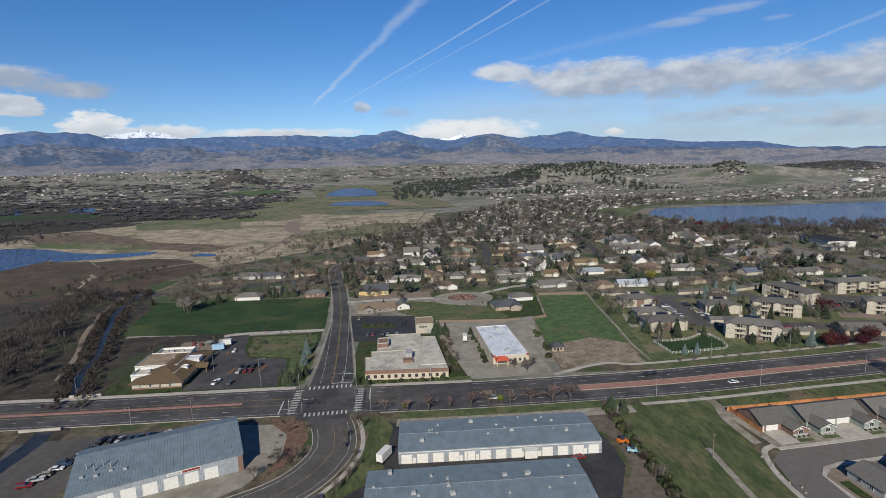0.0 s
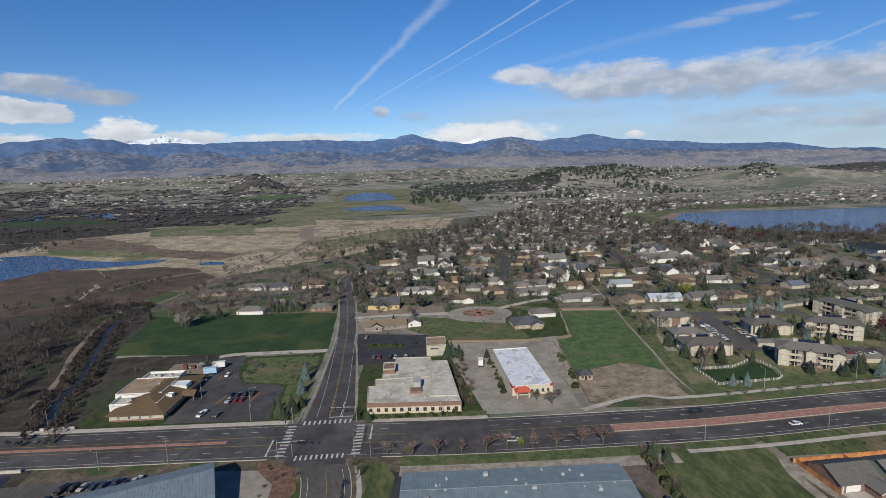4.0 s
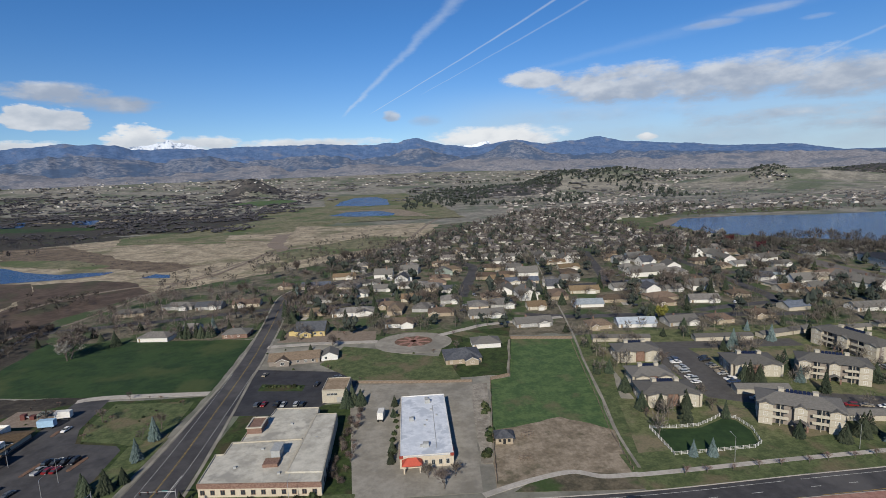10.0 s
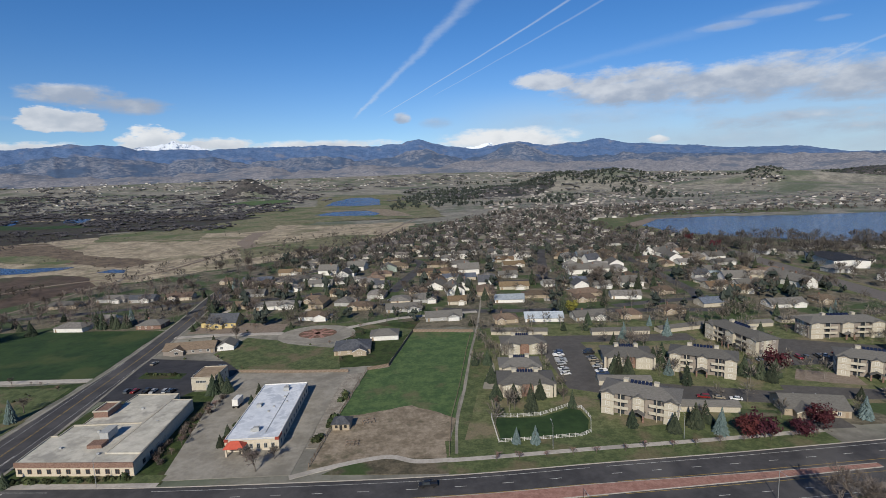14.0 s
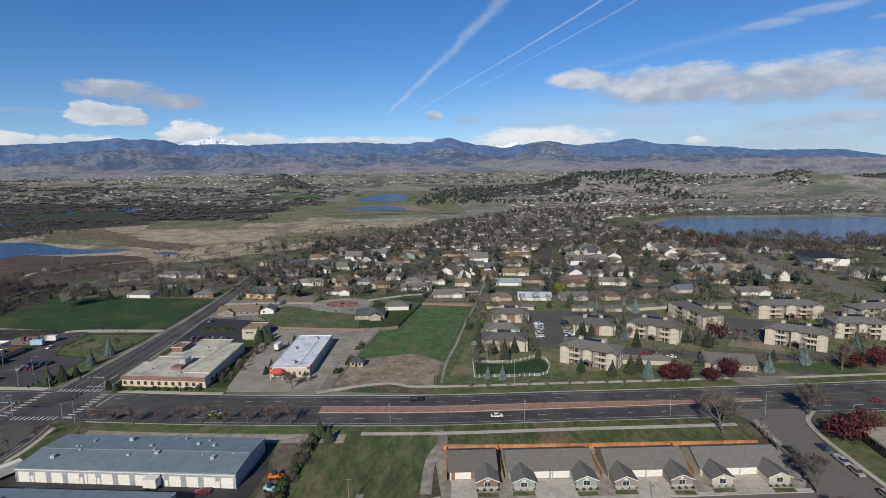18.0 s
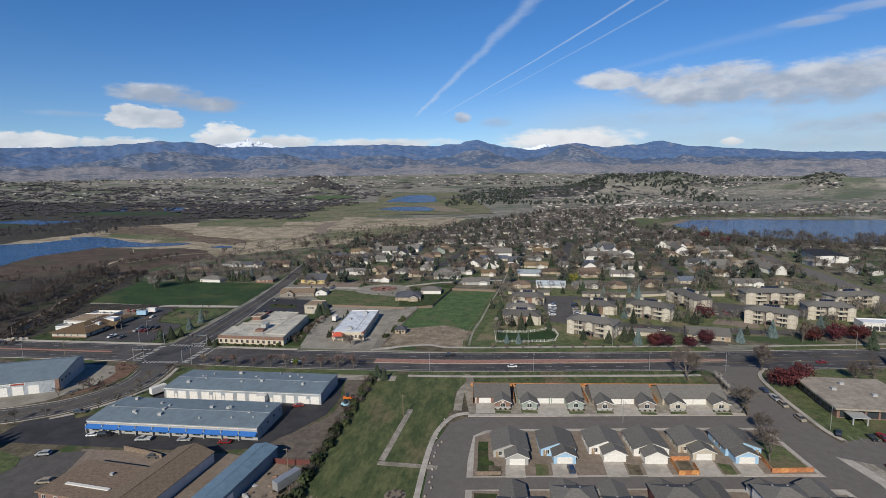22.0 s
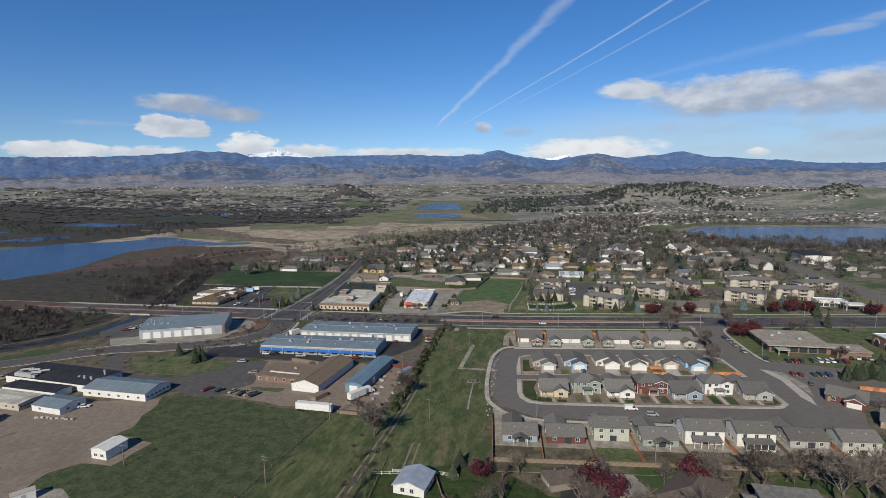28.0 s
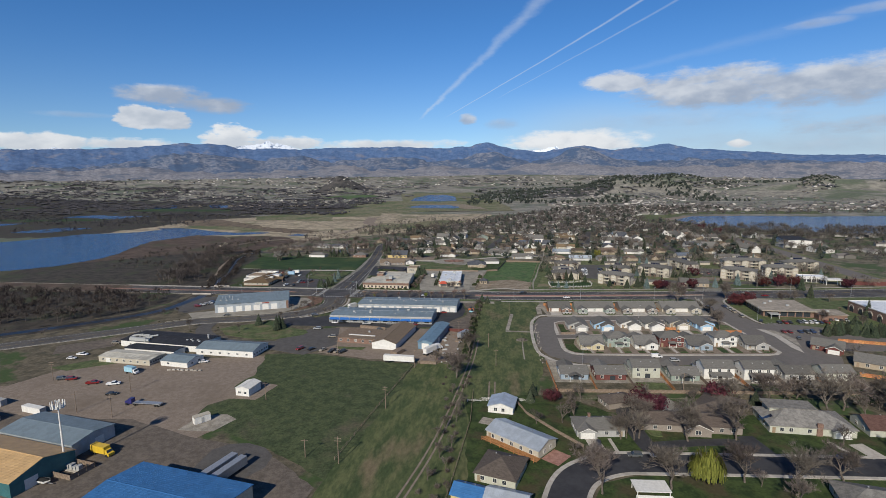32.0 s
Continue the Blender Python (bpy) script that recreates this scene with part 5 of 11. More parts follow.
for _k, (pts, w, mat) in enumerate((([(131, -18), (129.5, -8)], 2.4, CONCRETE), ([(137, -18.5), (136, -9)], 0.6, CONCRETE), ([(149.4, -18.5), (147.8, -12), (146.6, 0), (146.4, 12), (150, 22), (158, 28)], 3.2, NEWASPHALT), ([(149.5, -13), (158, -11.2), (168, -9.4), (178, -8.6), (181.4, -10), (182.4, -17)], 2.3, NEWASPHALT), ([(186, -16), (184, -4)], 3.0, NEWASPHALT),
                    ([(214, -16.5), (211, -6)], 0.7, CONCRETE), ([(221, -16), (219, -7)], 2.6, CONCRETE), ([(238, -15), (238, -6)], 3.0, CONCRETE), ([(90, 2), (96, 0)], 2.6, GRAVEL))):
    road("drive", spline(pts, 4), w, -w, 0.15 + 0.008 * _k, mat, "paved house drive", category="drive")

patch("lawn", [(149.9, 9.6), (154.6, 10.4), (156.6, 4.6), (155.2, -6.5), (151.4, -6), (150, 0)], 0.27, LAWN, "pale lawn inside the loop of the drive", 0.2)
patch("patio", [(150.6, 21), (156.2, 25.4), (167.6, 26.4), (171.3, 15.6), (163.3, 14.2), (155.1, 12.8), (150.2, 13)], 0.26, LOTCONC, "round pale patio behind the old house", 0.2)

# ---- kinds of things ----
SHARED = {}


def shared(key, make):
    """One mesh for all alike pieces."""
    if key not in SHARED:
        SHARED[key] = make()
    return SHARED[key]


def at(ob, x, y, z=0.0, rot=0.0):
    ob.matrix_local = pose(x, y, z, 0, 0, rot)
    return ob


def window_mesh(w, h):
    """A welded frame with a mullion, round two recesses; the last two faces are their backs."""
    xs, zs, m = (-w / 2 - 0.1, -w / 2, -0.03, 0.03, w / 2, w / 2 + 0.1), (-0.1, 0.0, h, h + 0.1), Mesh()
    m.v = [(x, -0.07, z) for z in zs for x in xs] + [(x, 0.02, z) for z in zs for x in xs]
    g = lambda i, j, k=0: 24 * k + 6 * j + i
    for j in range(3):
        for i in range(5):
            if j != 1 or i not in (1, 3):
                m.f.append((g(i, j), g(i + 1, j), g(i + 1, j + 1), g(i, j + 1)))
    for i0, i1, j0, j1, s in ((0, 5, 0, 3, 1), (1, 2, 1, 2, -1), (3, 4, 1, 2, -1)):
        loop = [(i0, j0), (i1, j0), (i1, j1), (i0, j1)]
        for a, b in zip(loop, loop[1:] + loop[:1]):
            m.f.append((g(*a), g(*a, 1), g(*b, 1), g(*b))[::s])
    m.f += [(g(i, 1, 1), g(i + 1, 1, 1), g(i + 1, 2, 1), g(i, 2, 1)) for i in (1, 3)]
    return m


LEAN_WINDOWS = [False]


def lean_window(w, h, fm):
    """Frame and glass in one mesh, for houses far off."""
    me = window_mesh(w, h).data("window", fm)
    me.materials.append(GLASS)
    for p in list(me.polygons)[-2:]:
        p.material_index = 1
    return me


def window(parent, x, y, z, rot=0.0, w=1.2, h=1.3, frame_mat=None, pane=True):
    """A window on a wall; rot 0 looks towards -y."""
    fm = frame_mat or WHITE
    if LEAN_WINDOWS[0]:
        return at(part("window", shared(("lean", w, h, fm.name), lambda: lean_window(w, h, fm)), fm, parent), x, y, z, rot)
    ob = part("window", shared(("win", w, h, fm.name), lambda: window_mesh(w, h).data("window", fm)), fm, parent)
    at(ob, x, y, z, rot)
    if pane:
        part("pane", shared(("pane", w, h), lambda: Mesh().box(-w / 2, w / 2, -0.03, 0.026, 0, h).data("pane", GLASS)), GLASS, ob)
    return ob


def big_door_mesh(w, h, rows=4):
    """A sectional door: one leaf with grooves between its sections."""
    prof = [(0.02, 0.0)]
    for k in range(rows):
        z0, z1 = h * k / rows, h * (k + 1) / rows
        prof += [(-0.02, z0), (-0.05, z0 + 0.03), (-0.05, z1 - 0.03), (-0.02, z1 - 0.001)]
    prof.append((0.02, h))
    n = len(prof)
    return Mesh().add([(-w / 2, y, z) for y, z in prof] + [(w / 2, y, z) for y, z in prof], [(i, n + i, n + (i + 1) % n, (i + 1) % n)[::-1] for i in range(n)])


def garage_door(parent, x, y, rot=0.0, w=4.9, h=2.2, mat=None, z=0.05, name="garage_door", rows=4):
    mat = mat or WHITE
    return at(part(name, shared((name, w, h, mat.name, rows), lambda: big_door_mesh(w, h, rows).data(name, mat)), mat, parent), x, y, z, rot)


def front_door(parent, x, y, rot=0.0, mat=None, z=0.05):
    mat = mat or BROWNROOF
    return at(part("door", shared(("door", mat.name), lambda: Mesh().box(-0.55, 0.55, -0.03, 0.02, 0, 2.1).box(-0.46, 0.46, -0.06, -0.03, 0.1, 2.02).data("door", mat)), mat, parent), x, y, z, rot)


def gable_walls(mesh, x0, x1, y0, y1, z0, h, rise_, axis):
    """Walls with gable triangles; the ridge runs along the axis."""
    if axis == "x":
        ym = (y0 + y1) / 2
        sec = [(y0, z0), (y1, z0), (y1, h), (ym, h + rise_), (y0, h)]
        pts = [(x0, y, z) for y, z in sec] + [(x1, y, z) for y, z in sec]
    else:
        xm = (x0 + x1) / 2
        sec = [(x1, z0), (x0, z0), (x0, h), (xm, h + rise_), (x1, h)]
        pts = [(x, y0, z) for x, z in sec] + [(x, y1, z) for x, z in sec]
    return mesh.add(pts, [(4, 3, 2, 1, 0)[::1], (5, 6, 7, 8, 9), (0, 1, 6, 5), (1, 2, 7, 6), (2, 3, 8, 7), (3, 4, 9, 8), (4, 0, 5, 9)])


def gable_roof(mesh, x0, x1, y0, y1, h, rise_, axis, over=0.45, th=0.2):
    def slab(a, b, c, d):
        up = [(p[0], p[1], p[2] + th) for p in (a, b, c, d)]
        mesh.add([a, b, c, d] + up, [(3, 2, 1, 0), (4, 5, 6, 7), (0, 1, 5, 4), (1, 2, 6, 5), (2, 3, 7, 6), (3, 0, 4, 7)])
    if axis == "x":
        ym, run = (y0 + y1) / 2, (y1 - y0) / 2
        drop = rise_ * over / run
        slab((x0 - over, y0 - over, h - drop), (x1 + over, y0 - over, h - drop), (x1 + over, ym, h + rise_), (x0 - over, ym, h + rise_))
        slab((x0 - over, ym, h + rise_), (x1 + over, ym, h + rise_), (x1 + over, y1 + over, h - drop), (x0 - over, y1 + over, h - drop))
    else:
        xm, run = (x0 + x1) / 2, (x1 - x0) / 2
        drop = rise_ * over / run
        slab((x0 - over, y0 - over, h - drop), (xm, y0 - over, h + rise_), (xm, y1 + over, h + rise_), (x0 - over, y1 + over, h - drop))
        slab((xm, y0 - over, h + rise_), (x1 + over, y0 - over, h - drop), (x1 + over, y1 + over, h - drop), (xm, y1 + over, h + rise_))
    return mesh


def hip_roof(mesh, x0, x1, y0, y1, h, rise_, over=0.5, th=0.18):
    x0, x1, y0, y1 = x0 - over, x1 + over, y0 - over, y1 + over
    w, d = x1 - x0, y1 - y0
    if w >= d:
        a, b = (x0 + d / 2, (y0 + y1) / 2, h + rise_), (x1 - d / 2, (y0 + y1) / 2, h + rise_)
        top = [(4, 5, 9, 8), (6, 7, 8, 9), (5, 6, 9), (7, 4, 8)]
    else:
        a, b = ((x0 + x1) / 2, y0 + w / 2, h + rise_), ((x0 + x1) / 2, y1 - w / 2, h + rise_)
        top = [(4, 5, 8), (5, 6, 9, 8), (6, 7, 9), (7, 4, 8, 9)]
    base = [(x0, y0), (x1, y0), (x1, y1), (x0, y1)]
    pts = [(x, y, h - 0.05) for x, y in base] + [(x, y, h - 0.05 + th) for x, y in base] + [a, b]
    return mesh.add(pts, [(3, 2, 1, 0), (0, 1, 5, 4), (1, 2, 6, 5), (2, 3, 7, 6), (3, 0, 4, 7)] + top)


def house(x, y, rot, w, d, h, axis, wall, roof, label, wing=None, hip=False, back=(), front=(), sides=2, name="house", group="", rise_=None, chimney=False, porch=None, door=True, trim=None, vents=2):
    """A house whose front looks towards -y. wing: (middle, width, depth, kind) of a gabled front wing; windows front and back as (x, z)."""
    ob = thing(name, x, y, 0.2 if 115 < x < 262 and 25 < y < 190 else 0.05, rot, label, "house", group)
    keep_out(rect(x, y, w + 3, d + 5, rot))
    x0, x1, y0, y1 = -w / 2, w / 2, -d / 2, d / 2
    rs = rise_ or (0.36 * (d if axis == "x" else w) / 2 + 0.5)
    if hip:
        part("wall", Mesh().box(x0, x1, y0, y1, -0.2, h), wall, ob)
        part("roof", hip_roof(Mesh(), x0, x1, y0, y1, h, rs), roof, ob)
    else:
        part("wall", gable_walls(Mesh(), x0, x1, y0, y1, -0.2, h, rs, axis), wall, ob)
        part("roof", gable_roof(Mesh(), x0, x1, y0, y1, h, rs, axis), roof, ob)
    fronts = [y0]
    if wing:
        cx, ww, wd, kind = wing
        r2 = 0.36 * ww / 2 + 0.35
        hw = min(h, 2.8)
        part("wing_wall", gable_walls(Mesh(), cx - ww / 2, cx + ww / 2, y0 - wd, y0 + 0.4, -0.2, hw, r2, "y"), wall, ob)
        part("wing_roof", gable_roof(Mesh(), cx - ww / 2, cx + ww / 2, y0 - wd, y0 + ww * 0.45, hw, r2, "y"), roof, ob)
        rake = Mesh()
        for s in (-1, 1):
            run = ww / 2 + 0.45
            rake.add([(cx, y0 - wd - 0.47, hw + r2), (cx + s * run, y0 - wd - 0.47, hw - r2 * 0.45 / (ww / 2)), (cx + s * run, y0 - wd - 0.47, hw - r2 * 0.45 / (ww / 2) - 0.22), (cx, y0 - wd - 0.47, hw + r2 - 0.24)], [(0, 1, 2, 3) if s < 0 else (3, 2, 1, 0)])
        part("rake_board", rake, trim or WHITE, ob, "white painted gable board")
        if kind == "garage":
            garage_door(ob, cx, y0 - wd, 0, min(4.9, ww - 1.0))
        else:
            window(ob, cx, y0 - wd, 0.9, 0, 1.8, 1.4)
    if porch:
        cx, ww, wd = porch
        part("porch_roof", Mesh().add([(cx - ww / 2, y0 - wd, 2.5), (cx + ww / 2, y0 - wd, 2.5), (cx + ww / 2, y0 + 0.05, 3.0), (cx - ww / 2, y0 + 0.05, 3.0), (cx - ww / 2, y0 - wd, 2.65), (cx + ww / 2, y0 - wd, 2.65), (cx + ww / 2, y0 + 0.05, 3.15), (cx - ww / 2, y0 + 0.05, 3.15)],
                                      [(3, 2, 1, 0), (4, 5, 6, 7), (0, 1, 5, 4), (1, 2, 6, 5), (2, 3, 7, 6), (3, 0, 4, 7)]), roof, ob)
        for s in (-1, 1):
            part("porch_post", Mesh().box(cx + s * (ww / 2 - 0.2) - 0.09, cx + s * (ww / 2 - 0.2) + 0.09, y0 - wd + 0.1, y0 - wd + 0.28, 0, 2.55), WHITE, ob)
        part("porch_floor", Mesh().box(cx - ww / 2, cx + ww / 2, y0 - wd, y0, -0.1, 0.14), CONCRETE, ob)
    for wx, wz in front:
        window(ob, wx, y0, wz)
    for wx, wz in back:
        window(ob, wx, y1, wz, 180)
    for s in range(sides):
        window(ob, x0, y0 + d * (s + 1) / (sides + 1), 0.9, -90)
        window(ob, x1, y0 + d * (s + 1) / (sides + 1), 0.9, 90)
    if door:
        front_door(ob, (porch[0] if porch else (x0 + 1.4 if not wing or wing[0] > 0 else x1 - 1.4)), y0)
    if chimney:
        part("chimney", Mesh().box(x0 + w * 0.3, x0 + w * 0.3 + 0.9, 0.6, 1.3, h, h + rs + 1.0).box(x0 + w * 0.3 - 0.08, x0 + w * 0.3 + 0.98, 0.52, 1.38, h + rs + 1.0, h + rs + 1.15), BRICK, ob)
    for k in range(vents):
        part("roof_vent", shared("vent", lambda: Mesh().box(-0.18, 0.18, -0.18, 0.18, 0, 0.35).data("roof_vent", UNIT)), UNIT, ob).matrix_local = pose(x0 + w * (0.3 + 0.35 * k), d * 0.2, h + rs * (0.62 if axis == "x" else 0.5))
    return ob


def town_house_proto(k, w, d, wall, roof, hip):
    """A plainer house of the older streets, garage to the front."""
    LEAN_WINDOWS[0] = True
    ob = house(0, -5000 - 40 * k, 0, w, d, 2.7, "x", wall, roof, "low single-storey house with a %s roof among bare trees" % roof.name.replace("_", " "), (w * 0.27, 6.0, 2.2, "garage") if k % 2 == 0 else None, hip,
                 (), ((-w * 0.28, 0.9),), 1, "house", "houses of the older streets", vents=0, chimney=k % 3 == 0, door=False)
    LEAN_WINDOWS[0] = False
    return ob


# --- vehicles ---
def car_meshes(kind, col):
    L, W = {"sedan": (4.6, 1.8), "suv": (4.7, 1.9), "pickup": (5.7, 1.95), "van": (5.4, 2.0)}[kind]
    prof = {"sedan": [(-2.3, 0.45), (-2.3, 0.85), (-1.7, 0.95), (1.0, 0.98), (2.1, 0.85), (2.3, 0.7), (2.3, 0.4)],
            "suv": [(-2.35, 0.5), (-2.35, 1.05), (1.2, 1.08), (2.2, 0.95), (2.35, 0.8), (2.35, 0.45)],
            "pickup": [(-2.85, 0.55), (-2.85, 1.1), (1.5, 1.12), (2.7, 1.05), (2.85, 0.9), (2.85, 0.5)],
            "van": [(-2.7, 0.45), (-2.7, 1.15), (1.8, 1.15), (2.55, 0.95), (2.7, 0.8), (2.7, 0.4)]}[kind]
    cabin = {"sedan": [(-1.75, 0.95), (-1.1, 1.42), (0.45, 1.45), (1.15, 0.97)], "suv": [(-2.3, 1.05), (-2.05, 1.7), (0.4, 1.72), (1.25, 1.07)],
             "pickup": [(-0.6, 1.1), (-0.45, 1.78), (1.0, 1.8), (1.75, 1.1)], "van": [(-2.65, 1.15), (-2.6, 2.0), (1.0, 2.0), (1.9, 1.15)]}[kind]

    def extrude(prof, w0, w1):
        n = len(prof)
        zlo, zhi = min(p[1] for p in prof), max(p[1] for p in prof)
        wid = lambda z: w0 + (w1 - w0) * (z - zlo) / (zhi - zlo)
        pts = [(x, -wid(z) / 2, z) for x, z in prof] + [(x, wid(z) / 2, z) for x, z in prof]
        return Mesh().add(pts, [tuple(range(n)), tuple(range(2 * n - 1, n - 1, -1))] + [(i, n + i, n + (i + 1) % n, (i + 1) % n) for i in range(n)])
    body = extrude(prof, W * 0.96, W)
    if kind == "pickup":
        body.box(-2.8, -0.7, -W / 2 + 0.02, -W / 2 + 0.14, 1.1, 1.3).box(-2.8, -0.7, W / 2 - 0.14, W / 2 - 0.02, 1.1, 1.3).box(-2.85, -2.72, -W / 2 + 0.05, W / 2 - 0.05, 1.1, 1.28)
    glass = extrude(cabin, W * 0.92, W * 0.72)
    a, b = cabin[1], cabin[2]
    top = Mesh().box(a[0] - 0.05, b[0] + 0.05, -W * 0.37, W * 0.37, a[1] - 0.02, a[1] + 0.05)
    if kind == "van":
        top.box(-2.66, 0.4, -W * 0.47, W * 0.47, 1.2, 2.02)
    return body, glass, top, L, W


CARS = {}


def vehicle(kind, col, x, y, rot, group="parked cars", z=0.1):
    """A parked car; copies share their meshes."""
    key = (kind, col.name)
    colour = col.name.replace("_", " ").replace(" enamel", "")
    if key not in CARS:
        body, glass, top, L, W = car_meshes(kind, col)
        ob = thing({"suv": "car", "sedan": "car"}.get(kind, kind), x, y, z, rot, "%s %s parked on the paving" % (colour, {"suv": "sport utility car", "sedan": "saloon car", "pickup": "pickup truck", "van": "van"}[kind]), "car" if kind in ("suv", "sedan") else kind, group)
        part("body", body, col, ob)
        part("glasshouse", glass, GLASS, ob, "dark tinted windows")
        part("roof", top, col, ob)
        for sx in (-1, 1):
            for sy in (-1, 1):
                part("wheel", shared("wheel", lambda: Mesh().tube((0, -0.11, 0), (0, 0.11, 0), 0.34, 0.34, 10).data("wheel", BLACKTRIM)), BLACKTRIM, ob, "black tyre").matrix_local = pose(sx * L * 0.3, sy * (W / 2 - 0.1), 0.34)
            sx > 0 and part("headlight", Mesh().box(sx * L / 2 - 0.03, sx * L / 2 + 0.03, -W * 0.44, -W * 0.28, 0.66, 0.8).box(sx * L / 2 - 0.03, sx * L / 2 + 0.03, W * 0.28, W * 0.44, 0.66, 0.8), WHITE if sx > 0 else REDTRIM, ob)
        CARS[key] = ob
        return ob
    return copy_thing(CARS[key], pose(x, y, z, 0, 0, rot))


def enamel(name, col):
    return paint(name + "_enamel", col, 0.3, 0.0, spec=0.5)


ENAMEL = [enamel("white", (0.7, 0.7, 0.7)), enamel("black", (0.02, 0.02, 0.022)), enamel("silver", (0.35, 0.36, 0.37)), enamel("dark_grey", (0.09, 0.095, 0.1)), enamel("dark_red", (0.2, 0.015, 0.015)), enamel("dark_blue", (0.03, 0.05, 0.11)), enamel("tan", (0.3, 0.26, 0.2))]
ENAMEL += ENAMEL[:4]
PICK = random.Random(11)


def park(spots, group="parked cars", kinds=("sedan", "suv", "suv", "pickup", "sedan"), z=0.1):
    for x, y, rot in spots:
        vehicle(PICK.choice(kinds), PICK.choice(ENAMEL), x + PICK.uniform(-0.3, 0.3), y + PICK.uniform(-0.3, 0.3), rot + PICK.choice((0, 180)) + PICK.uniform(-2, 2), group, z)


# --- plants ---
def bare_tree_meshes(seed, height, spread, twigs, mat, upright=0.75, levels=4):
    """Trunk forking into bent limbs and branches, ending in fans of thin bare twigs."""
    rnd = random.Random(seed)
    wood, crown = Mesh(), Mesh()
    tips = []

    def shake(k):
        return Vector((rnd.gauss(0, k), rnd.gauss(0, k), rnd.gauss(0, k * 0.6)))

    def limb(p, d, length, r, depth):
        mid = p + d * length * 0.5 + shake(0.05 * length)
        q = mid + (d + shake(0.18)).normalized() * length * 0.5
        sides = (6, 5, 4, 3, 3)[depth]
        if depth < 3:
            wood.tube(p, mid, r, r * 0.8, sides, False)
            wood.tube(mid, q, r * 0.8, r * 0.58, sides, False)
        else:
            wood.tube(p, q, r, r * 0.5, 3, False)
        if depth >= 2:
            tips.append((mid, q))
        if depth == levels - 1:
            tips.append((p, q))
            return
        for k in range((5, 4, 3, 3)[depth]):
            side = Vector((rnd.gauss(0, 1), rnd.gauss(0, 1), rnd.gauss(0.1, 0.4))).normalized()
            nd = (d * upright + side * spread + Vector((0, 0, 0.22))).normalized()
            f = rnd.uniform(0.5, 1.0) if k else 1.0
            limb((p.lerp(mid, f * 2) if f < 0.5 else mid.lerp(q, f * 2 - 1)), nd, length * rnd.uniform(0.6, 0.86), r * 0.52, depth + 1)
    limb(Vector((0, 0, -0.2)), Vector((rnd.uniform(-0.06, 0.06), rnd.uniform(-0.06, 0.06), 1)).normalized(), height * 0.3, height * 0.02 + 0.04, 0)
    for _ in range(twigs):
        p, q = rnd.choice(tips)
        a = p.lerp(q, rnd.uniform(0.3, 1.0))
        d = ((q - p).normalized() + shake(0.5) + Vector((0, 0, 0.15))).normalized()
        b = a + d * height * rnd.uniform(0.06, 0.15)
        c = a.lerp(b, 0.45) + shake(0.035 * height)
        w = d.orthogonal().normalized()
        w.rotate(Matrix.Rotation(rnd.uniform(0, 3.14), 3, d))
        w *= 0.016 + height * 0.0016
        crown.add([a - w, a + w, b, c - w * 0.7 + (b - a) * 0.3], [(0, 1, 2), (0, 1, 3)])
    return wood.data("trunk", BARK), crown.data("crown", mat)


def brush_mesh(seed, mat, r=1.2, h=1.9, n=150):
    """A leafless shrub: many thin stems fanning out from the ground."""
    rnd = random.Random(seed)
    m = Mesh()
    for _ in range(n):
        a, q = rnd.uniform(0, 6.28), rnd.random()
        foot = Vector((rnd.gauss(0, 0.3) * r, rnd.gauss(0, 0.3) * r, 0))
        top = foot + Vector((math.cos(a) * q * r, math.sin(a) * q * r, h * rnd.uniform(0.5, 1.0) * (1 - 0.4 * q * q)))
        mid = foot.lerp(top, rnd.uniform(0.2, 0.5)) + Vector((0, 0, 0.1))
        w = Vector((-math.sin(a), math.cos(a), rnd.uniform(-0.3, 0.3))) * rnd.uniform(0.02, 0.045)
        m.add([mid - w, mid + w, top, foot], [(0, 1, 2), (0, 3, 1)])
        m.add([mid - w, mid + w, top + Vector((rnd.gauss(0, 0.3), rnd.gauss(0, 0.3), rnd.gauss(0, 0.2)))], [(0, 1, 2)])
    return m.data("bare_shrub", mat)


def leafy_tree_meshes(seed, height, radius, clumps, mat, leaf=0.45, base=0.3):
    rnd = random.Random(seed)
    wood, crown = Mesh(), Mesh()
    wood.tube((0, 0, -0.2), (0, 0, height * 0.5), height * 0.025 + 0.04, height * 0.015, 6, False)
    cores = []
    for k in range(20):
        a, e = rnd.uniform(0, 6.28), rnd.uniform(-0.4, 1.0)
        c = Vector((math.cos(a) * radius * rnd.uniform(0.3, 0.72), math.sin(a) * radius * rnd.uniform(0.3, 0.72), height * (base + (1 - base) * (0.42 + 0.4 * e))))
        cores.append((c, radius * rnd.uniform(0.3, 0.5)))
        wood.tube((0, 0, height * 0.35), c, height * 0.012, 0.02, 4, False)
    for _ in range(clumps):
        c, r = rnd.choice(cores)
        d = Vector((rnd.gauss(0, 1), rnd.gauss(0, 1), rnd.gauss(0, 1))).normalized()
        p = c + d * r * rnd.uniform(0.5, 1.1)
        t = d.orthogonal().normalized()
        t.rotate(Matrix.Rotation(rnd.uniform(0, 6.28), 3, d))
        u = (d.cross(t) + d * rnd.uniform(-0.7, 0.7)).normalized()
        s = leaf * rnd.uniform(0.6, 1.3)
        crown.add([p - t * s, p + u * s * 0.8, p + t * s, p - u * s * 0.8], [(0, 1, 2, 3)])
    return wood.data("trunk", BARK), crown.data("crown", mat)


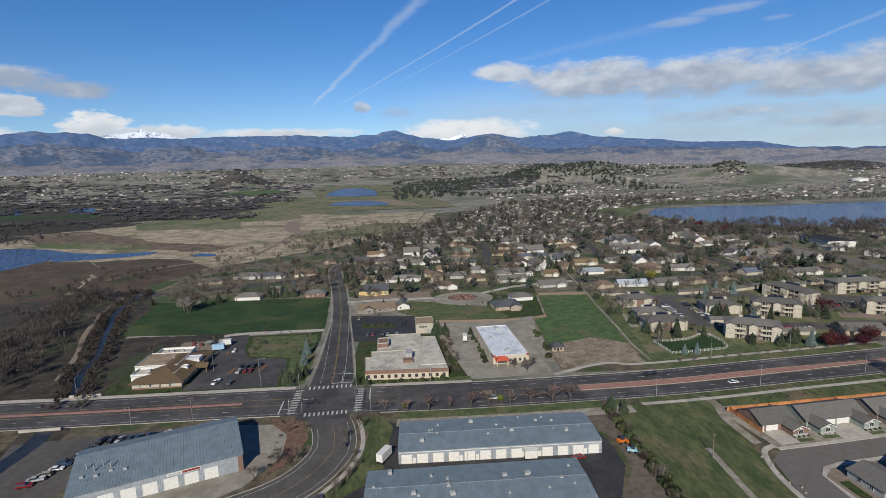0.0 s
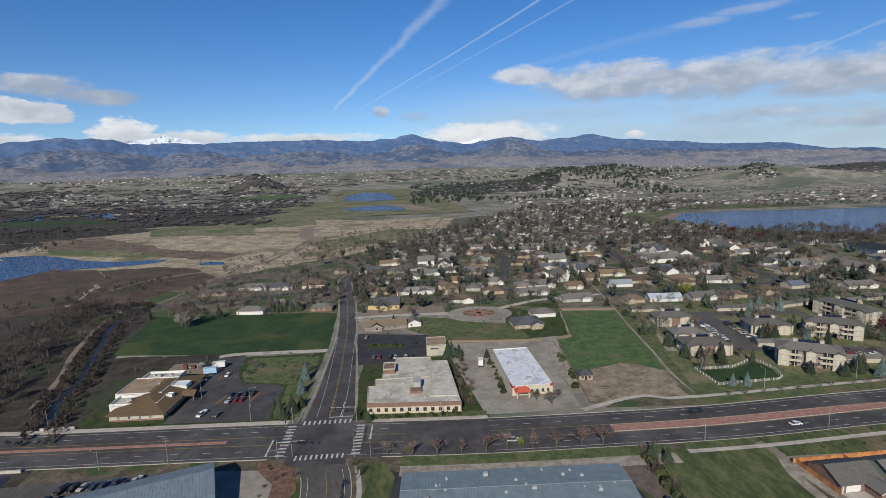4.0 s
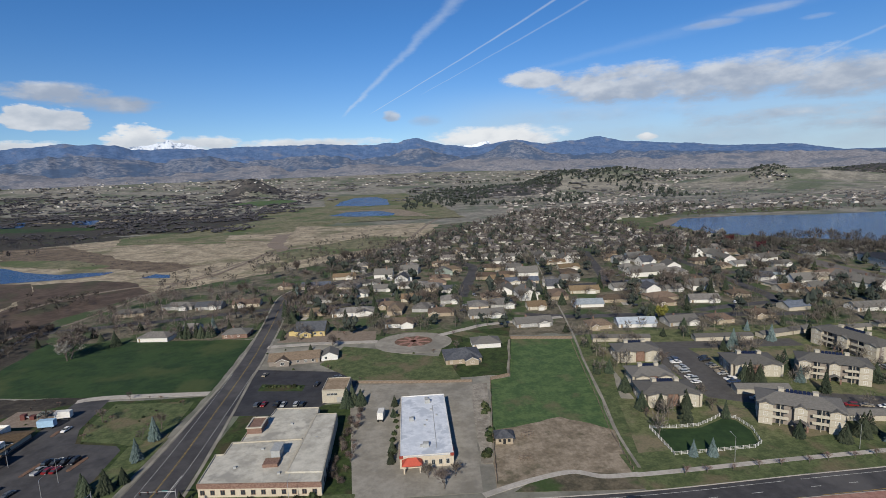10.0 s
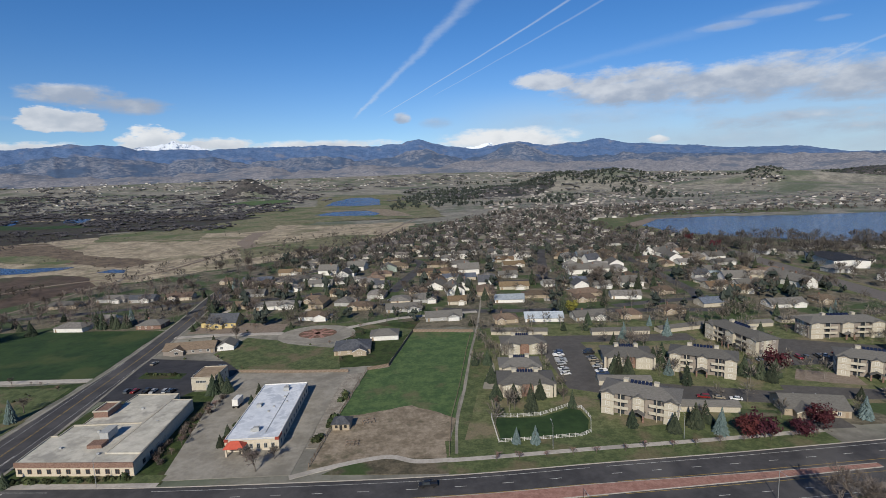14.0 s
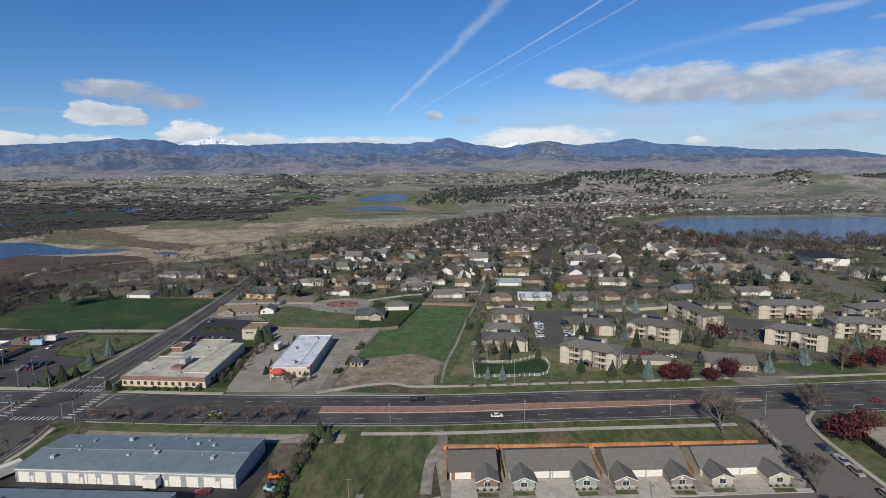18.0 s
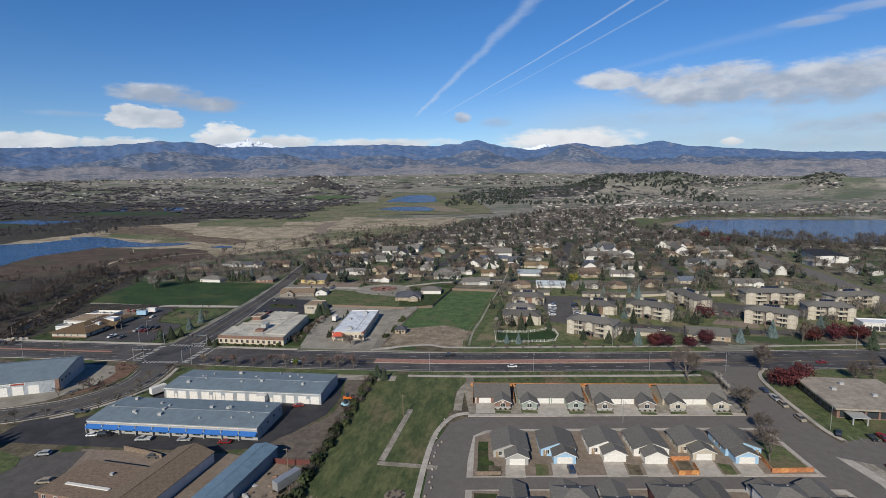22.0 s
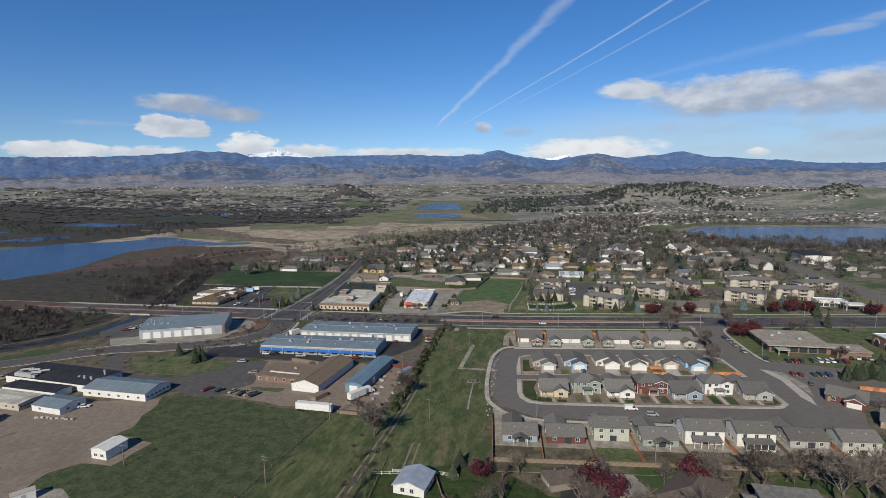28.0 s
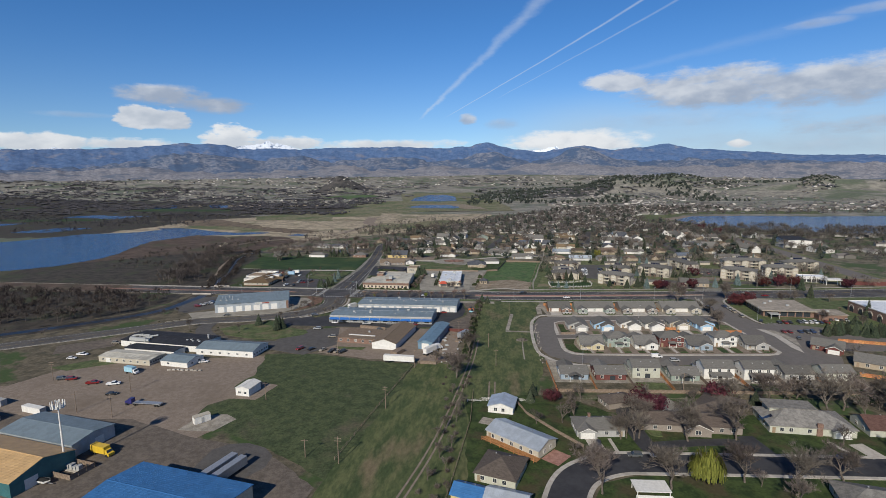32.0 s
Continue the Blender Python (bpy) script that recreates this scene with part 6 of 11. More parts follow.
def conifer_meshes(seed, height, radius, mat, sprays=420):
    rnd = random.Random(seed)
    wood, crown = Mesh(), Mesh()
    wood.tube((0, 0, -0.2), (0, 0, height * 0.97), height * 0.02 + 0.05, 0.03, 6, False)
    for k in range(sprays):
        f = rnd.random() ** 0.75
        z = height * (0.06 + 0.92 * (1 - f))
        r = radius * f * rnd.uniform(0.75, 1.12) + 0.12
        a = rnd.uniform(0, 6.28)
        out = Vector((math.cos(a), math.sin(a), 0))
        side = Vector((-math.sin(a), math.cos(a), 0)) * (0.16 + 0.16 * r)
        root = Vector((0, 0, z)) + out * r * 0.25
        tip = Vector((0, 0, z - 0.22 * r - 0.1)) + out * r
        mid = root.lerp(tip, 0.6)
        crown.add([root, mid - side, tip, mid + side, mid + Vector((0, 0, 0.3 + 0.12 * r))], [(0, 1, 2, 3), (0, 1, 4), (1, 2, 4), (2, 3, 4), (3, 0, 4)])
    return wood.data("trunk", BARK), crown.data("crown", mat)


def shrub_mesh(seed, mat, r=1.0, h=1.2, n=130):
    rnd = random.Random(seed)
    m = Mesh()
    for _ in range(n):
        d = Vector((rnd.gauss(0, 1), rnd.gauss(0, 1), abs(rnd.gauss(0, 0.9)))).normalized()
        p = Vector((d.x * r, d.y * r, d.z * h)) * rnd.uniform(0.55, 1.05)
        t = d.orthogonal().normalized()
        t.rotate(Matrix.Rotation(rnd.uniform(0, 6.28), 3, d))
        u = (d.cross(t) + d * rnd.uniform(-0.6, 0.8)).normalized()
        s = rnd.uniform(0.14, 0.3)
        m.add([p - t * s, p + u * s, p + t * s, p - u * s], [(0, 1, 2, 3)])
    return m.data("shrub", mat)


TREES = {}


def plant(kind, x, y, size=1.0, z=0.08):
    """A tree of a kind; the copies share meshes and vary in size and turn."""
    variants = TREES[kind]
    trunk, crown, label, category, name = variants[PICK.randrange(len(variants))]
    if not trunk:
        ob = tagged(new(name, crown), label, category, name + "s of the town")
        ob.matrix_world = pose(x, y, z, 0, 0, PICK.uniform(0, 360))
        ob.scale = (size, size, size * PICK.uniform(0.8, 1.1))
        return ob
    ob = thing(name, x, y, z, PICK.uniform(0, 360), label, category, name + "s of the town")
    ob.scale = (size * PICK.uniform(0.92, 1.08), size * PICK.uniform(0.92, 1.08), size)
    if trunk:
        part("trunk", trunk, None, ob)
    part("crown", crown, None, ob)
    return ob


TREES["bare"] = [(*bare_tree_meshes(s, h, sp, 480, TWIG), "tall leafless grey-brown tree with fine twigs", "tree", "bare_tree") for s, h, sp in ((1, 13, 0.8), (2, 14, 0.65), (3, 12, 0.9), (4, 15, 0.7))]
TREES["small"] = [(*bare_tree_meshes(s, 5.5, 0.8, 260, REDTWIG), "small reddish budding street tree", "tree", "street_tree") for s in (11, 12)]
TREES["cottonwood"] = [(*bare_tree_meshes(s, 15, 0.75, 1700, TWIG, 0.75, 5), "large leafless cottonwood with spreading limbs", "tree", "cottonwood") for s in (21, 22)]
TREES["conifer"] = [(*conifer_meshes(s, 11, 2.8, NEEDLE, 330), "dark green conical evergreen tree", "tree", "evergreen_tree") for s in (31, 32, 33)]
TREES["pine"] = [(*conifer_meshes(s, 8.0, 3.1, NEEDLE, 400), "broad dark green pine tree", "tree", "pine_tree") for s in (41, 42)]
TREES["spruce"] = [(*conifer_meshes(s, 10, 3.0, BLUENEEDLE), "silvery blue conical spruce tree", "tree", "blue_spruce") for s in (51, 52)]
TREES["red"] = [(*leafy_tree_meshes(s, 6.5, 4.4, 1200, REDLEAF, 0.32, 0.1), "low crimson-leaved crab apple tree", "tree", "crab_apple_tree") for s in (61, 62)]
TREES["fresh"] = [(*leafy_tree_meshes(s, 9, 3.6, 1300, NEWLEAF, 0.34, 0.2), "tree in fresh yellow-green leaf", "tree", "leafing_tree") for s in (71, 72)]


def willow_meshes(seed, height, radius, strands, mat):
    """Hanging strands of narrow leaves over a domed crown."""
    rnd = random.Random(seed)
    trunk = Mesh().tube((0, 0, -0.2), (0.1, 0.1, height * 0.42), 0.42, 0.28, 8)
    for k in range(7):
        a = k * 0.9
        trunk.tube((0.1, 0.1, height * 0.4), (math.cos(a) * radius * 0.6, math.sin(a) * radius * 0.6, height * rnd.uniform(0.72, 0.9)), 0.2, 0.05, 5, False)
    crown = Mesh()
    for _ in range(strands):
        a, r = rnd.uniform(0, 6.28), radius * math.sqrt(rnd.random())
        x, y = math.cos(a) * r, math.sin(a) * r
        z = height * (1 - 0.42 * (r / radius) ** 2) * rnd.uniform(0.62, 1.0) * (0.9 + 0.12 * math.sin(3 * a))
        drop = rnd.uniform(0.25, 0.75) * (z - 0.8)
        p, d = Vector((x, y, z)), Vector((math.cos(a), math.sin(a), 0)) * rnd.uniform(0.1, 0.5)
        w = Vector((math.cos(a + rnd.uniform(1, 2)), math.sin(a + 1.57), 0)) * rnd.uniform(0.12, 0.24)
        for j in range(3):
            q = p + d - Vector((0, 0, drop / 3))
            crown.add([p - w, p + w, q + w * 0.6, q - w * 0.7], [(0, 1, 2, 3)])
            p, d = q, d * 0.4 + Vector((rnd.uniform(-0.1, 0.1), rnd.uniform(-0.1, 0.1), 0))
    return trunk.data("trunk", BARK), crown.data("crown", mat)


TREES["willow"] = [(*willow_meshes(91, 11.5, 5.2, 950, WILLOWLEAF), "weeping willow in fresh yellow-green leaf", "tree", "willow_tree")]
PALETWIG = foliage("pale_twigs", (0.2, 0.192, 0.178), (0.36, 0.348, 0.325), 0.0)
TREES["silverwood"] = [(*bare_tree_meshes(23, 13, 0.8, 1300, PALETWIG, 0.8, 5), "broad silvery-grey leafless cottonwood", "tree", "cottonwood")]
TREES["silver"] = [(*bare_tree_meshes(s, 7, 0.35, 420, SILVERTWIG, 1.1), "slim silvery blossoming street tree", "tree", "blossom_tree") for s in (95, 96)]
TREES["shrub"] = [(None, shrub_mesh(s, SHRUB), "rounded green garden shrub", "shrub", "shrub") for s in (81, 82, 83)]
TREES["brush"] = [(None, brush_mesh(s, TWIG), "bare brown twiggy roadside shrub", "shrub", "bare_shrub") for s in (84, 85)]


# --- fences and poles ---
def board_fence(name, line, h, mat, label, z=0.1, seg=2.4, group="garden fences"):
    """Posts, rails and a run of boards between each two posts."""
    ob = thing(name, line[0][0], line[0][1], z, 0, label, "fence", group)
    ox, oy = line[0]
    for a, b in zip(line[:-1], line[1:]):
        ln = math.hypot(b[0] - a[0], b[1] - a[1])
        k = max(1, round(ln / seg))
        rot = math.degrees(math.atan2(b[1] - a[1], b[0] - a[0]))
        step = ln / k
        panel = shared((name, mat.name, round(step, 2), h), lambda: fence_panel(step, h).data("panel", mat))
        for j in range(k):
            t = j / k
            x, y = a[0] + (b[0] - a[0]) * t - ox, a[1] + (b[1] - a[1]) * t - oy
            part("panel", panel, mat, ob).matrix_local = pose(x, y, 0, 0, 0, rot)
    return ob


def fence_panel(step, h):
    """One panel: a post and a run of boards with grooves, in one piece."""
    k = max(3, int(step / 0.3))
    near, far = [(-0.06, -0.06), (0.06, -0.06)], [(-0.06, 0.06), (0.06, 0.06)]
    for j in range(k):
        x0, x1 = 0.06 + (step - 0.12) * j / k, 0.06 + (step - 0.12) * (j + 1) / k
        near += [(x0 + 0.005, -0.01), (x0 + 0.03, -0.03), (x1 - 0.03, -0.03), (x1 - 0.005, -0.01)]
        far += [(x0 + 0.005, 0.01), (x1 - 0.005, 0.01)]
    return Mesh().prism(near + far[::-1], -0.1, h)


def rail_panel(step, h, rails=3):
    m = Mesh().box(-0.08, 0.08, -0.08, 0.08, -0.1, h + 0.08)
    for k in range(rails):
        z = h * (k + 0.75) / rails
        m.box(0.08, step - 0.08, -0.025, 0.025, z - 0.09, z)
    return m


def rail_fence(name, line, h, mat, label, z=0.1, seg=2.6, rails=3, group="rail fences"):
    ob = thing(name, line[0][0], line[0][1], z, 0, label, "fence", group)
    ox, oy = line[0]
    for a, b in zip(line[:-1], line[1:]):
        ln = math.hypot(b[0] - a[0], b[1] - a[1])
        k = max(1, round(ln / seg))
        rot, step = math.degrees(math.atan2(b[1] - a[1], b[0] - a[0])), ln / k
        panel = shared((name, mat.name, round(step, 2), h, rails), lambda: rail_panel(step, h, rails).data("panel", mat))
        for j in range(k):
            t = j / k
            part("panel", panel, mat, ob).matrix_local = pose(a[0] + (b[0] - a[0]) * t - ox, a[1] + (b[1] - a[1]) * t - oy, 0, 0, 0, rot)
    return ob


def power_pole(x, y, h=10.0, rot=0.0, arms=1):
    ob = thing("power_pole", x, y, 0.05, rot, "weathered wooden power pole with a cross-arm", "pole", "power poles")
    part("pole", Mesh().tube((0, 0, -0.3), (0, 0, h), 0.17, 0.11, 8), OLDWOOD, ob)
    for k in range(arms):
        part("cross_arm", Mesh().box(-1.2, 1.2, -0.06, 0.06, h - 0.6 - k, h - 0.46 - k), OLDWOOD, ob)
    return ob


def street_lamp(x, y, rot, h=9.0, reach=2.6, arm=True):
    ob = thing("street_lamp", x, y, 0.12, rot, "slim grey steel street lamp", "street lamp", "street lamps")
    part("pole", Mesh().tube((0, 0, 0), (0, 0, h), 0.11, 0.06, 8), GALV, ob)
    part("arm", Mesh().tube((0, 0, h - 0.1), (0, -reach, h + 0.25), 0.05, 0.04, 6), GALV, ob)
    part("lamp_head", Mesh().box(-0.14, 0.14, -reach - 0.65, -reach, h + 0.16, h + 0.32), UNIT, ob)
    return ob


def roof_unit(parent, x, y, z, s=1.0, rot=0.0):
    u = at(part("roof_unit", shared(("unit", s), lambda: Mesh().box(-0.9 * s, 0.9 * s, -0.7 * s, 0.7 * s, 0.15, 1.2 * s).box(-1.0 * s, 1.0 * s, -0.8 * s, 0.8 * s, 0, 0.15).tube((0.3 * s, 0, 1.2 * s), (0.3 * s, 0, 1.3 * s), 0.4 * s, 0.4 * s, 10).data("roof_unit", UNIT)), UNIT, parent, "grey rooftop air-conditioning unit"), x, y, z, rot)
    return u


def flat_roof(parent, poly, z, mat, wall, rim=0.4, name="roof"):
    """A flat roof with a raised parapet round it."""
    part(name, Mesh().prism(poly, z - 0.25, z), mat, parent)
    n = len(poly)
    rimmesh = Mesh()
    for i in range(n):
        a, b = poly[i], poly[(i + 1) % n]
        strip_mesh(rimmesh, [a, b], 0.28, 0.0, z - 0.3, z + rim)
    part("parapet", rimmesh, wall, parent)


def semi_trailer(x, y, rot, mat, label, L=14.0, z=0.1, name="semi_trailer"):
    ob = thing(name, x, y, z, rot, label, "trailer", "trailers")
    part("box", Mesh().box(-L / 2, L / 2, -1.25, 1.25, 1.1, 3.9).box(-L / 2 - 0.03, -L / 2, -1.2, 1.2, 1.15, 3.85), mat, ob)
    part("chassis", Mesh().box(-L / 2, L / 2, -0.5, 0.5, 0.8, 1.1).box(L * 0.3 - 0.1, L * 0.3 + 0.1, -0.7, 0.7, 0, 0.9), BLACKTRIM, ob)
    for sx in (-L * 0.42, -L * 0.33):
        for sy in (-1.0, 1.0):
            part("wheel", shared("bigwheel", lambda: Mesh().tube((0, -0.2, 0), (0, 0.2, 0), 0.5, 0.5, 12).data("wheel", BLACKTRIM)), BLACKTRIM, ob).matrix_local = pose(sx, sy, 0.5)
    return ob


def box_truck(x, y, rot, box_mat, cab_mat, label, L=7.5, z=0.1):
    ob = thing("box_truck", x, y, z, rot, label, "truck", "trucks")
    part("box", Mesh().box(-L / 2, L / 2 - 2.0, -1.2, 1.2, 0.95, 3.4), box_mat, ob)
    c = L / 2
    part("cab", Mesh().add([(c - 1.9, -1.1, 0.5), (c, -1.1, 0.5), (c, -1.1, 1.3), (c - 0.7, -1.1, 1.5), (c - 1.1, -1.0, 2.4), (c - 1.9, -1.0, 2.45), (c - 1.9, 1.1, 0.5), (c, 1.1, 0.5), (c, 1.1, 1.3), (c - 0.7, 1.1, 1.5), (c - 1.1, 1.0, 2.4), (c - 1.9, 1.0, 2.45)],
                           [(0, 1, 2, 3, 4, 5), (11, 10, 9, 8, 7, 6)] + [(i, 6 + i, 6 + (i + 1) % 6, (i + 1) % 6) for i in range(6)]), cab_mat, ob)
    part("windscreen", Mesh().add([(c - 0.68, -0.95, 1.55), (c - 0.68, 0.95, 1.55), (c - 1.04, 0.9, 2.35), (c - 1.04, -0.9, 2.35), (c - 0.78, -0.95, 1.5), (c - 0.78, 0.95, 1.5), (c - 1.14, 0.9, 2.3), (c - 1.14, -0.9, 2.3)], [(0, 1, 2, 3), (7, 6, 5, 4), (0, 4, 5, 1), (2, 6, 7, 3), (1, 5, 6, 2), (3, 7, 4, 0)]), GLASS, ob)
    part("chassis", Mesh().box(-L / 2, L / 2 - 0.2, -0.5, 0.5, 0.55, 0.95), BLACKTRIM, ob)
    for sx in (-L * 0.3, L * 0.36):
        for sy in (-1.0, 1.0):
            part("wheel", SHARED.get("bigwheel") or shared("bigwheel", lambda: Mesh().tube((0, -0.2, 0), (0, 0.2, 0), 0.5, 0.5, 12).data("wheel", BLACKTRIM)), BLACKTRIM, ob).matrix_local = pose(sx, sy, 0.5)
    return ob

# ---- sheds and offices along the arterial ----
def storage_shed(x, y, w, d, rot, label, awning=False):
    ob = thing("storage_shed", x, y, 0.05, rot, label, "warehouse", "steel storage sheds")
    keep_out(rect(x, y, w + 4, d + 4, rot))
    h = 4.6
    part("wall", Mesh().box(-w / 2, w / 2, -d / 2, d / 2, 0, h), STEELWALL if not awning else GREYWALL, ob)
    for k in range(3):
        a, b = -w / 2 + w * k / 3, -w / 2 + w * (k + 1) / 3
        lift = 0.3 * (k == 1) + 0.45 * (k == 2)
        part("roof", gable_roof(Mesh(), a + 0.02, b - 0.02, -d / 2, d / 2, h + lift * 0.5, 0.75, "x", 0.25 if k in (0, 2) else 0.25, 0.18), STEELROOF, ob)
        part("roof_seam", Mesh().box(b - 0.14, b + 0.14, -d / 2, d / 2, h - 0.2, h + 0.3 + lift * 0.5), UNIT, ob)
        part("ridge_cap", Mesh().box(a, b, -0.12, 0.12, h + 0.9 + lift * 0.5, h + 1.0 + lift * 0.5), GALV, ob)
        for j in range(6):
            roof_unit(ob, a + (b - a) * PICK.uniform(0.1, 0.9), d * PICK.uniform(-0.3, 0.4), h + 0.55 + lift * 0.5, PICK.choice((0.4, 0.55, 0.8)), PICK.choice((0, 90)))
    part("gutter", Mesh().box(-w / 2, w / 2, -d / 2 - 0.4, -d / 2 - 0.25, h - 0.3, h - 0.1), WHITE, ob)
    if not awning:
        step = w / 13
        for k in range(13):
            cx = -w / 2 + step * (k + 0.5)
            garage_door(ob, cx, -d / 2, 0, 3.7, 3.4, WHITE, 0.02, "roller_door", 6)
            if k % 2:
                front_door(ob, cx - step / 2 - 0.1 if k % 4 == 1 else cx + step / 2 - 0.2, -d / 2, 0, WHITE)
        for k in range(4):
            part("downpipe", Mesh().box(-w / 2 + w * k / 3 - 0.08, -w / 2 + w * k / 3 + 0.08, -d / 2 - 0.16, -d / 2, 0, h - 0.2), GREYWALL, ob)
    else:
        n = 10
        for k in range(n):
            a, b = -w / 2 + w * k / n + 0.15, -w / 2 + w * (k + 1) / n - 0.15
            part("awning", Mesh().add([(a, -d / 2, 3.3), (b, -d / 2, 3.3), (b, -d / 2 - 1.5, 2.3), (a, -d / 2 - 1.5, 2.3), (a, -d / 2, 2.2), (b, -d / 2, 2.2), (b, -d / 2 - 1.5, 2.1), (a, -d / 2 - 1.5, 2.1)],
                                      [(3, 2, 1, 0), (4, 5, 6, 7), (0, 1, 5, 4), (1, 2, 6, 5), (2, 3, 7, 6), (3, 0, 4, 7)]), AWNING, ob, "bright blue awning")
            part("pier", Mesh().box(a - 0.32, a - 0.02, -d / 2 - 0.9, -d / 2, 0, 3.4), GREYWALL, ob)
            window(ob, (a + b) / 2, -d / 2, 0.7, 0, 3.0, 1.3, UNIT)
            front_door(ob, a + 0.9, -d / 2, 0, GREYWALL)
        for k in range(4):
            window(ob, w / 2, -d / 2 + d * (k + 0.6) / 4, 2.6, 90, 1.2, 0.9, UNIT)
    return ob


storage_shed(34, 172.3, 71, 20.5, -2.6, "long pale steel storage shed with white roller doors")
storage_shed(21.8, 142, 68, 20.5, -2.2, "long cream storefront shed with bright blue awnings", True)


def metal_shop():
    ob = thing("metal_shop", -83.5, 172.5, 0.05, 20.5, "long metal workshop with a blue-grey sloped roof", "warehouse")
    keep_out(rect(-83.5, 172.5, 56, 34, 20.5))
    w, d, h = 50.0, 28.0, 6.2
    sec = [(-d / 2, 0), (d / 2, 0), (d / 2, 6.8), (d / 2 - 7, 8.4), (-d / 2, h)]
    part("wall", Mesh().add([(-w / 2, y, z) for y, z in sec] + [(w / 2, y, z) for y, z in sec], [(4, 3, 2, 1, 0), (5, 6, 7, 8, 9), (0, 1, 6, 5), (1, 2, 7, 6), (2, 3, 8, 7), (3, 4, 9, 8), (4, 0, 5, 9)]), STEELWALL, ob)
    for (ya, za), (yb, zb) in (((-d / 2 - 0.6, h - 0.06), (d / 2 - 7, 8.4)), ((d / 2 - 7, 8.4), (d / 2 + 0.5, 6.7))):
        part("roof", Mesh().add([(-w / 2 - 0.4, ya, za), (w / 2 + 0.4, ya, za), (w / 2 + 0.4, yb, zb), (-w / 2 - 0.4, yb, zb), (-w / 2 - 0.4, ya, za + 0.22), (w / 2 + 0.4, ya, za + 0.22), (w / 2 + 0.4, yb, zb + 0.22), (-w / 2 - 0.4, yb, zb + 0.22)],
                                [(3, 2, 1, 0), (4, 5, 6, 7), (0, 1, 5, 4), (1, 2, 6, 5), (2, 3, 7, 6), (3, 0, 4, 7)]), STEELROOF, ob)
    for k in range(7):
        garage_door(ob, -w / 2 + 4 + k * 6.0, -d / 2, 0, 4.2, 4.0, WHITE, 0.02, "roller_door", 6)
    part("sign", Mesh().box(2, 12, -d / 2 - 0.12, -d / 2, 4.6, 5.5), WHITE, ob, "white signboard over the doors")
    part("sign_band", Mesh().box(6.5, 11.8, -d / 2 - 0.15, -d / 2 - 0.12, 4.7, 5.4), REDTRIM, ob, "red sign panel")
    part("sign_band", Mesh().box(2.3, 6.0, -d / 2 - 0.15, -d / 2 - 0.12, 4.85, 5.25), UNIT, ob, "grey bar of illegible lettering")
    part("corner_brick", Mesh().box(w / 2 - 1.6, w / 2 + 0.05, -d / 2 - 0.06, -d / 2 + 1.0, 0, 5.6), BRICK, ob)
    for k in range(4):
        part("flue", Mesh().tube((-w / 2 + 4 + 2.3 * k, -2 - 2 * (k % 2), 6.8), (-w / 2 + 4 + 2.3 * k, -2 - 2 * (k % 2), 9.6), 0.22, 0.22, 8), GALV, ob)
        roof_unit(ob, -w / 2 + 3 + 4 * k, -6 - (k % 2), 7.0, 0.6)
    for k in range(3):
        window(ob, w / 2, -d / 2 + 3 + 4 * k, 3.6, 90, 1.6, 1.0, UNIT)


metal_shop()


